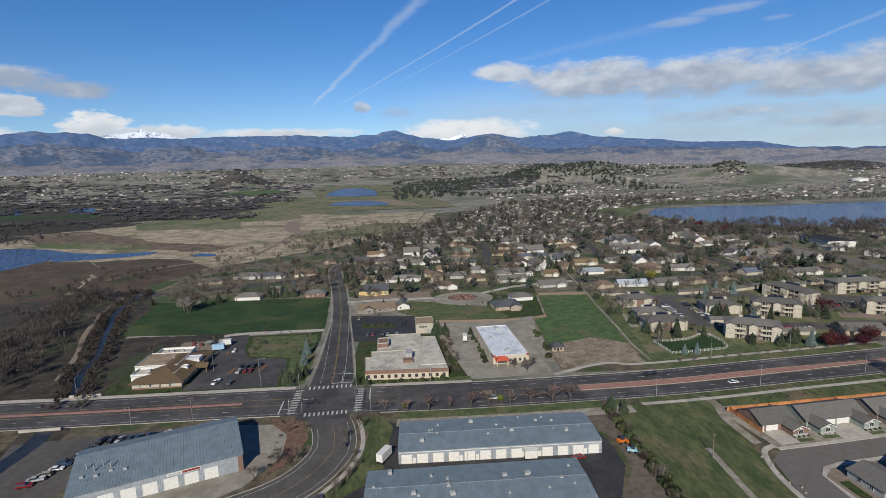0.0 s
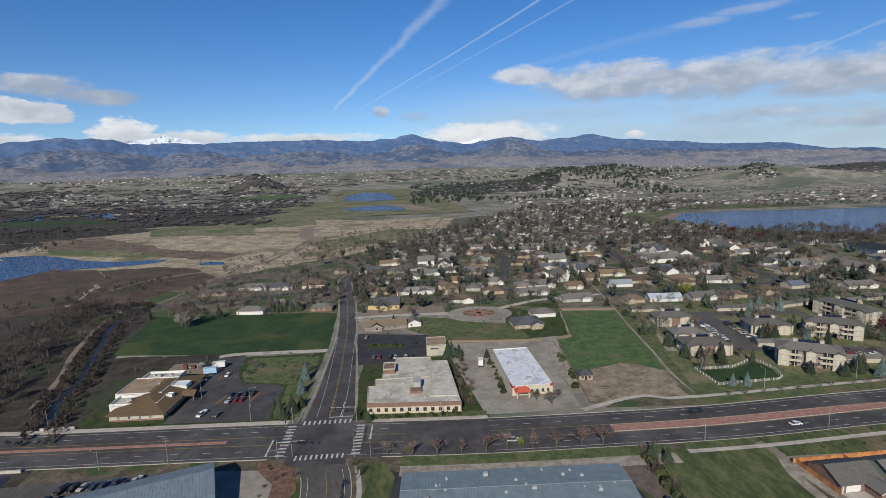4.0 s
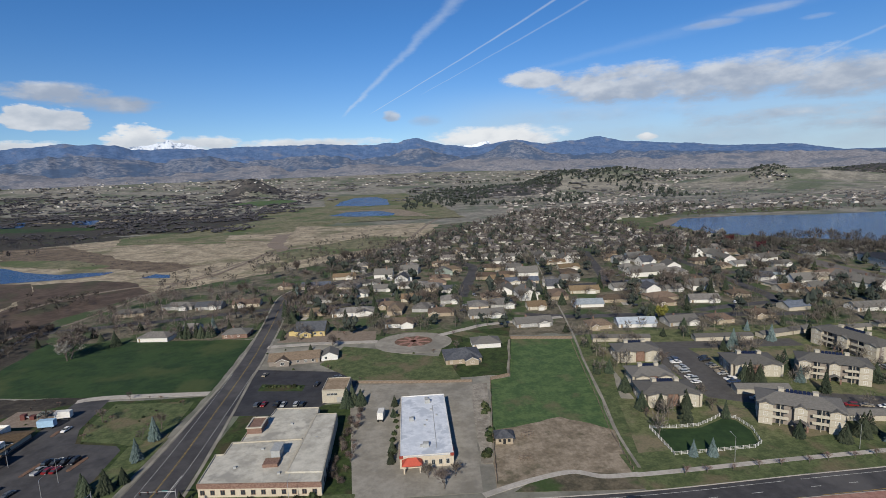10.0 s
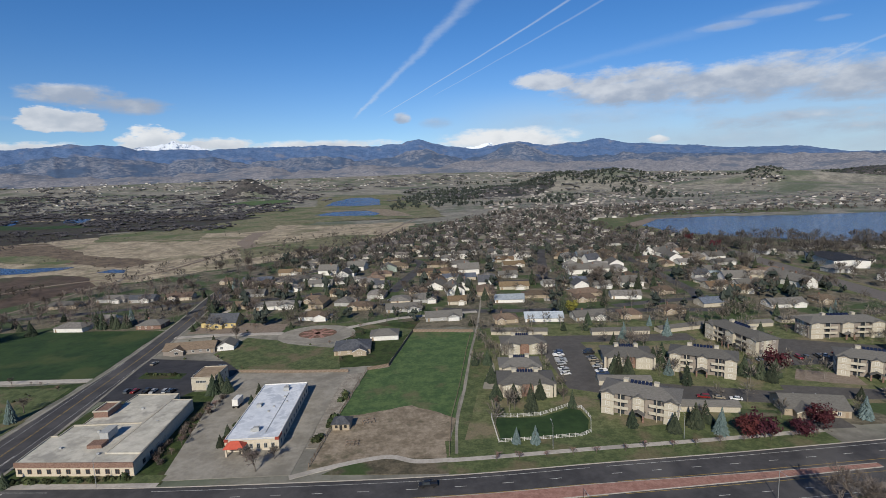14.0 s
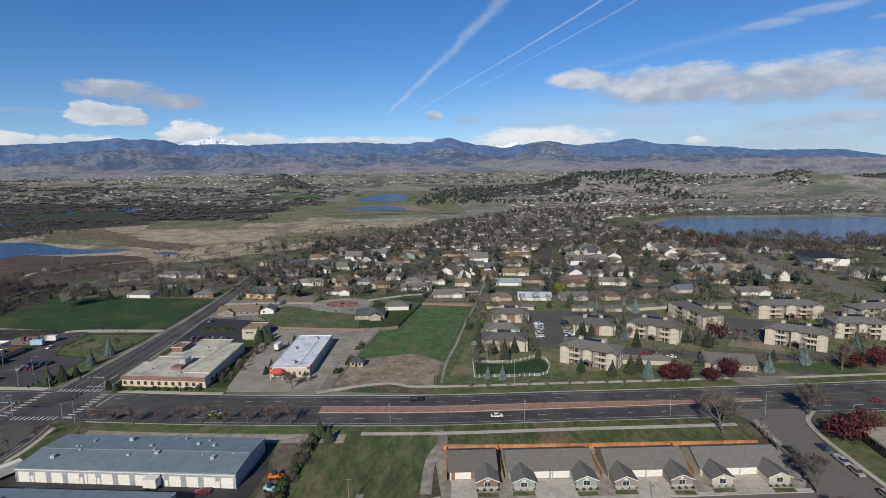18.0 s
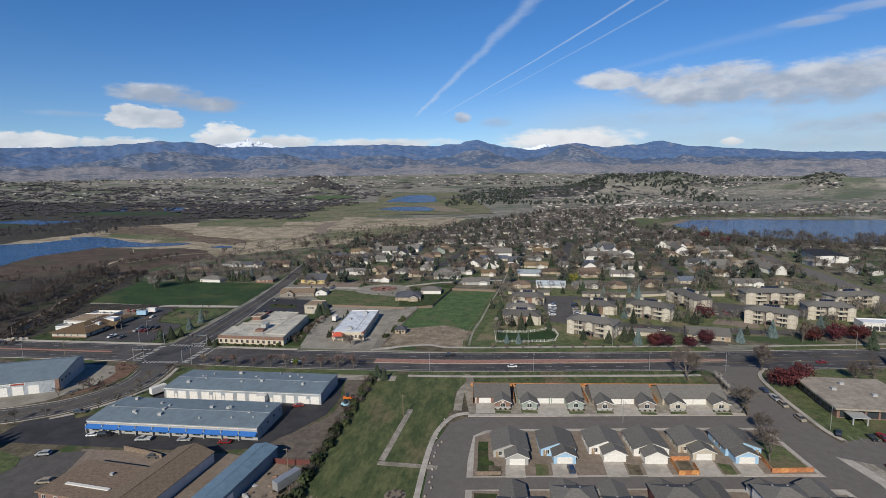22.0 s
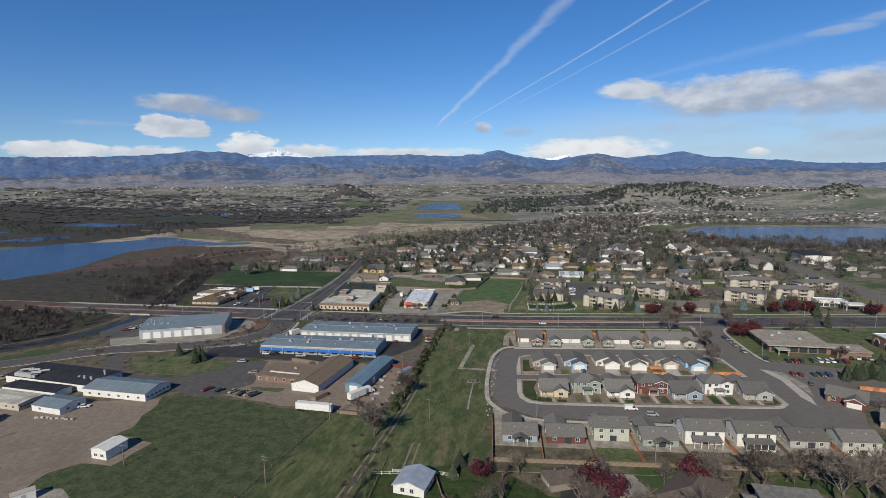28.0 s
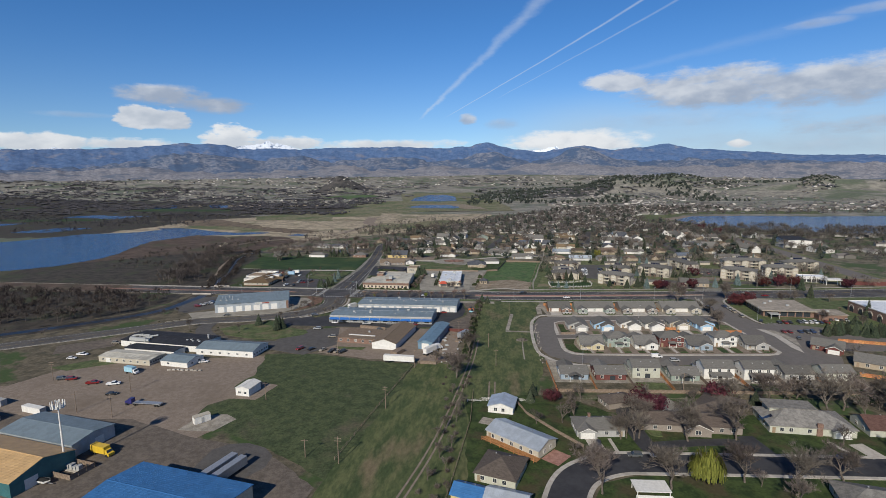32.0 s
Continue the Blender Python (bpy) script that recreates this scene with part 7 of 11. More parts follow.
def office_a():
    ob = thing("office_building", 0, 0, 0.05, 0, "sprawling cream brick office with a flat pale roof", "office building")
    outline = [(-17, 236.5), (23, 233.5), (20.5, 281), (12.5, 281.5), (12, 287.5), (-6, 288.5), (-7, 279), (-12, 279), (-12, 262), (-15, 262), (-15, 254), (-18, 254)]
    keep_out(outline)
    h = 4.6
    part("wall", Mesh().prism(outline, 0, h - 0.2), BEIGE, ob)
    flat_roof(ob, outline, h, MEMBRANE, CREAM, 0.35)
    part("fascia", Mesh().add([(-17.15, 236.2, 3.2), (23.2, 233.2, 3.2), (23.2, 233.2, h + 0.36), (-17.15, 236.2, h + 0.36), (-17.15, 236.5, 3.2), (23.2, 233.5, 3.2), (23.2, 233.5, h + 0.36), (-17.15, 236.5, h + 0.36)],
                              [(0, 1, 2, 3), (7, 6, 5, 4), (3, 2, 6, 7), (1, 0, 4, 5), (0, 3, 7, 4), (2, 1, 5, 6)]), BRICK, ob, "brown brick fascia band")
    part("upper_roof", Mesh().prism([(10.8, 240), (22.4, 239.2), (20.3, 280), (12.4, 280.3)], h, h + 0.5), MEMBRANE, ob)
    part("roof_ridge", Mesh().box(-14.8, 10.6, 261.4, 262.0, h, h + 0.4), CREAM, ob)
    part("roof_ridge", Mesh().prism([(10.2, 240), (10.9, 240), (12.5, 280), (11.8, 280)], h, h + 0.62), CREAM, ob)
    pent = part("penthouse", Mesh().box(-11.5, -6, 268, 276.5, h, h + 2.3), BRICK, ob)
    part("penthouse_rim", Mesh().box(-11.8, -11.2, 267.7, 276.8, h + 2.3, h + 2.7).box(-6.3, -5.7, 267.7, 276.8, h + 2.3, h + 2.7).box(-11.2, -6.3, 267.7, 268.3, h + 2.3, h + 2.7).box(-11.2, -6.3, 276.2, 276.8, h + 2.3, h + 2.7), CREAM, pent)
    part("plant_base", Mesh().box(1.5, 6.5, 244, 248, h, h + 1.2), BRICK, ob)
    part("cooling_unit", Mesh().box(3.2, 6.2, 248.5, 254, h + 0.6, h + 3.2).box(3.0, 6.4, 248.3, 254.2, h + 3.2, h + 3.4), UNIT, ob, "tall dark rooftop cooling unit")
    for x, y in ((-8, 245), (-2, 256), (16, 262), (4, 274), (8, 240)):
        roof_unit(ob, x, y, h, 0.5)
    for k in range(12):
        x = -15.5 + 3.3 * k
        window(ob, x, 236.5 - (x + 17) * 0.075 - 0.02, 1.0, -4.3, 1.3, 1.5, BRICK)
    for k in range(8):
        window(ob, 22.7 - k * 0.3, 240 + 5 * k, 1.0, 90 + 3, 1.6, 1.4, BRICK)


office_a()


def office_b():
    ob = thing("clinic_building", 56, 270, 0.08, 1.5, "low cream building with white roof and red trim", "office building")
    keep_out(rect(56, 270, 24, 52))
    w, d, h = 18.6, 48.0, 4.4
    out = [(-w / 2, -d / 2), (w / 2, -d / 2), (w / 2, d / 2), (-w / 2, d / 2)]
    part("wall", Mesh().box(-w / 2, w / 2, -d / 2, d / 2, 0, h - 0.3), BEIGE, ob)
    flat_roof(ob, out, h, WHITEROOF, WHITE, 0.3)
    part("trim_band", Mesh().box(-w / 2 - 0.12, -w / 2 + 1.2, -d / 2 - 0.14, -d / 2 + 0.06, h - 0.75, h + 0.32).box(w / 2 - 1.2, w / 2 + 0.12, -d / 2 - 0.14, -d / 2 + 0.06, h - 0.75, h + 0.32).box(-w / 2 - 0.14, -w / 2 - 0.02, -d / 2, -d / 2 + 4, h - 0.75, h + 0.32).box(w / 2 + 0.02, w / 2 + 0.14, -d / 2, -d / 2 + 4, h - 0.75, h + 0.32), REDTRIM, ob, "dark red fascia trim")
    part("porch_roof", hip_roof(Mesh(), -w / 2 + 1.2, -w / 2 + 7.2, -d / 2 - 3.4, -d / 2 - 0.2, 3.0, 2.0), PORCHRED, ob, "bright red hipped porch roof")
    for s in (-w / 2 + 1.5, -w / 2 + 6.9):
        part("porch_post", Mesh().box(s - 0.25, s + 0.25, -d / 2 - 3.3, -d / 2 - 2.8, 0, 3.0), BEIGE, ob)
    for k in range(4):
        window(ob, -w / 2 + 9 + 2.5 * k, -d / 2, 1.0, 0, 1.0, 1.6, UNIT)
    for k in range(12):
        window(ob, w / 2, -d / 2 + 3 + 3.8 * k, 1.0, 90, 1.3, 1.4, UNIT)
        window(ob, -w / 2, -d / 2 + 3 + 3.8 * k, 1.0, -90, 1.3, 1.4, UNIT)
    for x, y, s in ((0, -18, 1.2), (-1.5, -18, 0.6), (-5, 2, 1.0), (-4.5, 4, 0.5), (2, 17, 1.2), (1.5, 20, 0.8), (1, 1, 0.4), (0, -3, 0.4), (5, 5, 0.4), (3, 10, 0.4)):
        roof_unit(ob, x, y, h, s)
    part("roof_pipe", Mesh().box(3.6, 3.75, -d / 2 + 4, d / 2 - 10, h + 0.05, h + 0.2), UNIT, ob)


office_b()


def annex():
    ob = thing("annex_building", 16, 308.5, 0.08, -1, "small two-storey cream annex with brown flat roof", "office building")
    keep_out(rect(16, 308.5, 15, 18))
    out = [(-5.5, -7), (5.5, -7), (5.5, 7), (-5.5, 7)]
    part("wall", Mesh().box(-5.5, 5.5, -7, 7, 0, 5.8), CREAM, ob)
    flat_roof(ob, out, 5.9, BROWNROOF, CREAM, 0.3)
    for k in range(3):
        window(ob, -2.6 + 1.6 * k, -7, 3.6, 0, 1.3, 0.8, UNIT)
        window(ob, 5.5, -4 + 4 * k, 3.4, 90, 1.2, 1.0, UNIT)
    garage_door(ob, 2.5, -7, 0, 3.2, 2.6, GREYWALL)


annex()


def civic():
    ob = thing("civic_building", -116, 263, 0.08, -1.5, "low civic building with golden-brown skirt roof and white parapets", "civic building")
    keep_out(rect(-117, 264, 34, 48, -1.5))
    part("wall", Mesh().box(-11, 12, -19.5, 21, 0, 2.9), CREAM, ob)
    part("wall_base", Mesh().box(-11.06, 12.06, -19.56, 21.06, 0, 0.7), BRICK, ob, "brown brick plinth")
    part("roof", hip_roof(Mesh(), -11, 12, -19.5, 21, 2.9, 3.4, 1.2), GOLDSHINGLE, ob, "golden-brown shingle skirt roof")
    for x0, x1, y0, y1, h, mat, rim in ((-14.5, 6.5, -13, -4.2, 4.1, MEMBRANE, 0.9), (-17, 4, -4, 14, 5.5, BROWNROOF, 0.35), (-15, 3, 14.2, 22.5, 4.6, MEMBRANE, 1.1), (4.2, 11.5, 4, 9.5, 5.2, WHITEROOF, 0.25), (6.7, 9.6, -6, -3.5, 5.2, WHITEROOF, 0.25)):
        part("upper_wall", Mesh().box(x0, x1, y0, y1, 1.0, h - 0.1), WHITE, ob)
        flat_roof(ob, [(x0, y0), (x1, y0), (x1, y1), (x0, y1)], h, mat, WHITE, rim, "upper_roof")
    part("entry_canopy", gable_roof(Mesh(), 12, 17.5, -2.5, 3.0, 2.9, 1.5, "x", 0.4, 0.2), GOLDSHINGLE, ob)
    for s in (-2.2, 2.3):
        part("canopy_post", Mesh().box(16.8, 17.3, s, s + 0.5, 0, 2.9), BRICK, ob)
    for k in range(4):
        window(ob, -7 + 4.5 * k, -19.5, 0.9, 0, 0.9, 1.2)
    for k in range(6):
        window(ob, 12, -16 + 5.2 * k, 0.9, 90, 1.4, 1.3)
    for x, y, z, q in ((-8, -8, 4.1, 1.0), (-1, -9, 4.1, 0.6), (-2, 6, 5.5, 0.5), (-8, 18, 4.6, 1.0), (-3, 19, 4.6, 0.8), (1, 17, 4.6, 0.6), (-11, 19, 4.6, 0.7)):
        roof_unit(ob, x, y, z, q)


civic()


def brick_office():
    ob = thing("brick_office", 286, 172.5, 0.1, -4, "long low brown brick office with a broad flat roof", "office building")
    keep_out(rect(286, 172, 44, 40, -4))
    part("wall", Mesh().box(-15, 15, -14, 14, 0, 4.0).box(15, 31, -20, -7, 0, 3.6), BRICK, ob)
    part("roof", Mesh().box(-16.6, 16, -16, 15.5, 4.0, 4.7), GRAVELROOF, ob, "wide pale gravel flat roof")
    part("roof", Mesh().box(16.05, 31.6, -20.6, -6.4, 3.6, 4.0), GRAVELROOF, ob)
    for k in range(6):
        part("glazing", Mesh().box(-14 + 4.6 * k, -10.2 + 4.6 * k, -14.06, -13.9, 0.4, 3.5), GLASS, ob, "dark ribbon window")
        part("pier", Mesh().box(-10.2 + 4.6 * k, -9.5 + 4.6 * k, -14.3, -14, 0, 4.0), BRICK, ob)
    for k in range(6):
        window(ob, -15, -10 + 4.0 * k, 0.8, -90, 2.2, 2.4, UNIT)
    part("entry_canopy", Mesh().box(-13, -7, -20, -14, 2.8, 3.1).box(-12.6, -12.2, -19.6, -19.2, 0, 2.8).box(-7.8, -7.4, -19.6, -19.2, 0, 2.8), UNIT, ob)
    for x, y in ((-8, 2), (4, -3), (-2, 8), (23, -13)):
        roof_unit(ob, x, y, 4.7 if x < 16 else 4.0, 0.9)


brick_office()


def plain_hall(name, x, y, rot, w, d, h, rs, axis, wall, roof, label, doors=(), wins=0, category="workshop", group="workshops"):
    ob = thing(name, x, y, 0.06, rot, label, category, group)
    keep_out(rect(x, y, w + 3, d + 3, rot))
    part("wall", gable_walls(Mesh(), -w / 2, w / 2, -d / 2, d / 2, 0, h, rs, axis), wall, ob)
    part("roof", gable_roof(Mesh(), -w / 2, w / 2, -d / 2, d / 2, h, rs, axis, 0.3, 0.16), roof, ob)
    part("ridge_cap", Mesh().box(-w / 2 if axis == "x" else -0.15, w / 2 if axis == "x" else 0.15, -0.15 if axis == "x" else -d / 2, 0.15 if axis == "x" else d / 2, h + rs + 0.12, h + rs + 0.22), roof, ob)
    for dx, dw, dh, side in doors:
        px, py, rt = {"s": (dx, -d / 2, 0), "e": (w / 2, dx, 90), "n": (dx, d / 2, 180), "w": (-w / 2, dx, -90)}[side]
        garage_door(ob, px, py, rt, dw, dh, WHITE, 0.02, "roller_door", 5)
    for k in range(wins):
        window(ob, -w / 2 + w * (k + 0.7) / (wins + 0.4), -d / 2, 1.1, 0, 1.2, 0.9)
        if d > 10:
            window(ob, w / 2, -d / 2 + d * (k + 0.7) / (wins + 0.4), 1.1, 90, 1.2, 0.9)
    return ob


# the brown-roofed hall and its flat brick wing
plain_hall("workshop_hall", 37.5, 99, -8.5, 14.0, 36, 3.6, 2.2, "y", WHITE, BROWNSHINGLE, "long white hall with a brown gabled roof", (), 0)
ob = thing("brick_wing", 18.5, 99, 0.06, -8.5, "low brick wing with a flat brown roof", "workshop")
part("wall", Mesh().box(-12, 11.4, -8.5, 8.5, 0, 3.0), BRICK, ob)
part("roof", Mesh().box(-12.6, 11.6, -9.1, 9.1, 3.0, 3.3), BROWNSHINGLE, ob)
part("skylight", Mesh().box(-7, 9, -4.2, -3.2, 3.3, 3.6), WHITE, ob, "long white skylight strip")
for k in range(5):
    window(ob, -10 + 4.5 * k, -8.5, 0.9)
roof_unit(ob, 3, 3, 3.3, 0.6)
keep_out(rect(18.5, 99, 26, 20))
plain_hall("steel_barn", 60.5, 101, -9.0, 8.4, 38, 4.2, 0.9, "y", BLUESTEEL, BLUESTEEL, "long pale blue steel barn", ((0, 4, 3.4, "s"), (-6, 3, 3, "e")), 0)
plain_hall("steel_hall", -48, 73, -6.0, 34, 15, 3.4, 1.6, "x", WHITE, STEELROOF, "white hall with blue-grey metal roof", ((10, 3, 2.6, "s"),), 6)
ob = plain_hall("dark_roof_hall", -91, 84, -9.0, 52, 19, 3.4, 0.9, "x", WHITE, BLACKROOF, "broad white hall with a near-black low roof", (), 5)
for k in range(12):
    roof_unit(ob, -22 + 1.3 * k + PICK.uniform(-1, 1), -7 + PICK.uniform(-1.5, 2.5), 3.7, PICK.choice((0.5, 0.7, 1.0)), PICK.uniform(0, 90))
for k in range(7):           # extract ducts lying over the west end of the roof
    a, b = PICK.uniform(-24, -8), PICK.uniform(-8, -1)
    part("duct", Mesh().tube((a, b, 4.6), (a + PICK.uniform(2, 5), b + PICK.uniform(-2.5, 2.5), 4.9), 0.45, 0.45, 10).tube((a, b, 3.6), (a, b, 4.9), 0.5, 0.5, 10), UNIT, ob, "galvanised duct")
part("plant_box", Mesh().box(-20, -9, -9.4, -7.2, 3.4, 5.2).box(-19.6, -9.4, -9.1, -7.5, 5.2, 5.4), UNIT, ob, "long grey plant housing")
part("stack", Mesh().tube((24, 2, 3.6), (24, 2, 6.2), 0.5, 0.5, 12).tube((24, 2, 6.2), (24, 2, 6.5), 0.65, 0.65, 12), UNIT, ob, "round metal stack")
for k in range(5):
    roof_unit(ob, 14 + 2.2 * k, -3 + PICK.uniform(-1, 1), 3.9, 0.6)
plain_hall("flat_workshop", -95, 57, -8.0, 32, 11, 2.9, 0.4, "x", CREAM, MEMBRANE, "low cream workshop with flat patched roof", ((-10, 3, 2.4, "s"),), 7)
plain_hall("flat_workshop", -90, 68, -8.0, 32, 8, 3.2, 0.4, "x", WHITE, BLACKROOF, "narrow white workshop with a black roof", (), 6)
plain_hall("steel_shed", -65.5, 54.5, -10.0, 16.5, 11.5, 2.7, 1.2, "x", WHITE, STEELROOF, "small white shed with blue-grey metal roof", ((3, 2.6, 2.2, "s"),), 2)
plain_hall("pump_hut", -13.5, 21.5, -8.0, 6.6, 8.8, 3.4, 0.9, "y", WHITE, WHITE, "small whitewashed hut on bare dirt", (), 2, "hut", "huts")
plain_hall("blue_hall", 3, -62, -12.5, 41, 24, 6.0, 1.2, "x", BEIGE, BLUEROOF, "large hall with a bright blue metal roof", ((-8, 4, 4, "e"),), 0)
plain_hall("tan_hall", -66, -44, -12.0, 40, 20, 4.8, 2.8, "x", TEAL, TANROOF, "teal steel hall with a tan metal roof", ((-4, 4, 3.4, "e"),), 0)
plain_hall("grey_hall", -64, -24, -12.0, 36, 16, 4.6, 1.2, "x", STEELWALL, STEELROOF, "grey steel hall with blue-grey roof", ((2, 3.4, 3, "e"),), 0)
ob = plain_hall("open_shed", -108, -14, -12.0, 14, 8, 3.0, 0.6, "x", GREYWALL, STEELROOF, "grey lean-to shed in the yard", (), 0)
for x, y, rot, L, mat in ((-93, -4, -14, 11, WHITE), (-116, 2, -14, 9, GREYWALL)):
    ob = thing("storage_container", x, y, 0.08, rot, "pale steel storage container in the dirt lot", "container", "containers")
    part("box", Mesh().box(-L / 2, L / 2, -1.25, 1.25, 0.1, 2.7), mat, ob)
    part("door_frame", Mesh().box(L / 2, L / 2 + 0.06, -1.2, -0.03, 0.2, 2.6).box(L / 2, L / 2 + 0.06, 0.03, 1.2, 0.2, 2.6), UNIT, ob)
ob = thing("pump_cabin", -18.5, -7, 0.1, 50, "white steel pump cabin on a gravel pad", "cabin")
part("box", Mesh().box(-3, 3, -1.3, 1.3, 0.1, 2.8), WHITE, ob)
part("roof", Mesh().box(-3.1, 3.1, -1.4, 1.4, 2.8, 2.95), CREAM, ob)
part("door", Mesh().box(-0.5, 0.5, -1.36, -1.3, 0.15, 2.2), UNIT, ob)

# tall antenna mast
ob = thing("antenna_mast", -45.5, -41.5, 0.1, 0, "tall white antenna mast with clustered panel antennas", "mast")
part("pole", Mesh().tube((0, 0, 0), (0, 0, 23.5), 0.36, 0.2, 12), WHITE, ob)
part("platform", Mesh().tube((0, 0, 21.2), (0, 0, 21.4), 1.9, 1.9, 12), GALV, ob)
for k in range(12):
    a = k * math.pi / 6
    part("panel_antenna", shared("antenna", lambda: Mesh().box(-0.2, 0.2, -0.1, 0.1, -1.0, 1.0).box(-0.04, 0.04, 0.1, 0.5, -0.1, 0.1).data("panel_antenna", WHITE)), WHITE, ob).matrix_local = pose(2.0 * math.cos(a), 2.0 * math.sin(a), 22.2, 0, 0, math.degrees(a) + 90)
board_fence("compound_fence", [(-47, -38), (-36, -40.5), (-38, -48), (-49, -45.5), (-47, -38)], 1.8, OLDWOOD, "dark wooden fence round the mast compound")
ob = thing("equipment_cabinet", -42, -42, 0.1, -12, "grey equipment cabinets beside the mast", "cabinet")
for k in range(4):
    part("cabinet", Mesh().box(-3 + 1.6 * k, -1.8 + 1.6 * k, -0.6, 0.6 + 0.3 * (k % 2), 0.2, 1.5 + 0.4 * (k % 2)), UNIT, ob)
part("slab", Mesh().box(-3.6, 3.8, -1.4, 1.6, 0, 0.2), CONCRETE, ob)
# ---- apartments ----
def apartment(x, y, w, d, rot, floors=3):
    """A block with cream gabled bays, recessed balconies and a roof well full of collectors."""
    fl = 2.8
    h = fl * floors
    ob = thing("apartment_block", x, y, 0.08, rot, "three-storey cream and taupe apartment block with balconies" if floors == 3 else "two-storey cream and brown apartment block with gabled bays", "apartment building", "apartment blocks")
    keep_out(rect(x, y, w + 3, d + 4, rot))
    y0 = -d / 2
    part("wall", Mesh().box(-w / 2, w / 2, y0 + 2.0, d / 2, 0, h), TAUPE, ob)
    part("roof", hip_roof(Mesh(), -w / 2, w / 2, y0 + 1.4, d / 2, h, 2.3, 0.8), SHINGLE, ob)
    bays = ((-0.41, 0.17), (0.0, 0.15), (0.41, 0.17)) if floors == 3 else ((-0.27, 0.34), (0.29, 0.34))
    for cx, bw in bays:
        a, b = w * (cx - bw / 2), w * (cx + bw / 2)
        entry = cx == 0.0
        part("bay", gable_walls(Mesh(), a, b, y0, y0 + 2.4, 0 if not entry else fl, h - 0.3, 0.9, "y"), CREAM, ob, "cream siding bay")
        part("bay_roof", gable_roof(Mesh(), a, b, y0, y0 + 4.6, h - 0.3, 0.9, "y", 0.45, 0.18), SHINGLE, ob)
        for k in range(floors):
            if entry and k == 0:
                continue
            for q in ((0.5,) if bw < 0.3 else (0.28, 0.72)):
                window(ob, a + (b - a) * q, y0, 0.8 + fl * k, 0, 1.3, 1.4)
            if bw < 0.3:
                part("trim_band", Mesh().box(a - 0.02, b + 0.02, y0 - 0.03, y0, fl * k + 2.5, fl * k + 2.7), TAN, ob)
    if floors == 3:
        for cx in (-0.235, -0.12, 0.12, 0.235)[::3]:
            for k in range(floors):
                z = fl * k
                if k:
                    bal = part("balcony", Mesh().box(w * (cx - 0.1), w * (cx + 0.1), y0 + 0.2, y0 + 2.0, z - 0.18, z), CREAM, ob)
                    part("railing", Mesh().box(w * (cx - 0.1), w * (cx + 0.1), y0 + 0.2, y0 + 0.28, z, z + 1.0), CREAM, bal, "solid cream balcony railing")
                at(part("balcony_door", shared("baldoor", lambda: Mesh().box(-1.2, 1.2, -0.04, 0.02, 0, 2.1).data("balcony_door", GLASS)), GLASS, ob), w * cx, y0 + 2.0, z + 0.1)
            part("balcony_post", Mesh().box(w * cx - 0.12, w * cx + 0.12, y0 + 0.2, y0 + 0.44, 0, h), CREAM, ob)
        part("entry_porch", gable_roof(Mesh(), -2.2, 2.2, y0 - 2.4, y0 + 1.0, 2.7, 1.1, "y", 0.3, 0.18), SHINGLE, ob)
        for q in (-2.0, 2.0):
            part("porch_post", Mesh().box(q - 0.3, q + 0.3, y0 - 2.3, y0 - 1.7, 0, 2.7), BRICK, ob)
        # Dark glass sheet on the wall gives the shade of an entry passage.
        part("entry_recess", Mesh().box(-w * 0.075, w * 0.075, y0 + 1.9, y0 + 1.98, 0, fl), GLASS, ob, "dark entry passage")
    else:
        part("recess_wall", Mesh().box(-w * 0.1, w * 0.12, y0 + 1.2, y0 + 2.0, 0, h - 0.1), BRICK, ob, "dark brown recessed entry wall")
        for q in (-1, 1):
            part("end_post", Mesh().box(q * w / 2 - 0.5, q * w / 2 + 0.5, y0 + 0.4, y0 + 1.4, 0, h - 0.2), CREAM, ob, "cream corner pier of a balcony")
    for turn, px in ((-90, -w / 2), (90, w / 2)):
        sgn = -1 if px < 0 else 1
        part("side_panel", Mesh().box(min(px, px + 0.09 * sgn), max(px, px + 0.09 * sgn), y0 + d * 0.34, y0 + d * 0.68, 0, h - 0.05), CREAM, ob, "cream siding panel")
        for k in range(floors):
            for q in (0.3, 0.5, 0.8):
                window(ob, px + 0.1 * sgn * (q == 0.5), y0 + d * q, 0.8 + fl * k, turn, 1.1, 1.3)
    well = part("roof_well", Mesh().box(-w * 0.17, w * 0.17, d * 0.02, d * 0.24, h + 1.1, h + 2.15), TAUPE, ob, "sunken plant deck on the roof")
    for k in range(6):
        u = -w * 0.15 + w * 0.05 * k
        part("solar_collector", Mesh().add([(u, d * 0.05, h + 2.2), (u + w * 0.04, d * 0.05, h + 2.2), (u + w * 0.04, d * 0.17, h + 3.1), (u, d * 0.17, h + 3.1), (u, d * 0.05, h + 2.1), (u + w * 0.04, d * 0.05, h + 2.1), (u + w * 0.04, d * 0.19, h + 2.1), (u, d * 0.19, h + 2.1)],
                                           [(0, 1, 2, 3), (7, 6, 5, 4), (0, 4, 5, 1), (3, 2, 6, 7), (1, 5, 6, 2), (4, 0, 3, 7)]), SOLAR, well, "dark tilted collector")
    for u in (-w * 0.21, w * 0.2):
        part("chimney", Mesh().box(u - 0.9, u + 0.9, d * 0.06, d * 0.2, h + 0.6, h + 3.3).box(u - 1.0, u + 1.0, d * 0.06 - 0.1, d * 0.2 + 0.1, h + 3.3, h + 3.45), CREAM, ob, "boxed cream chimney")
    return ob


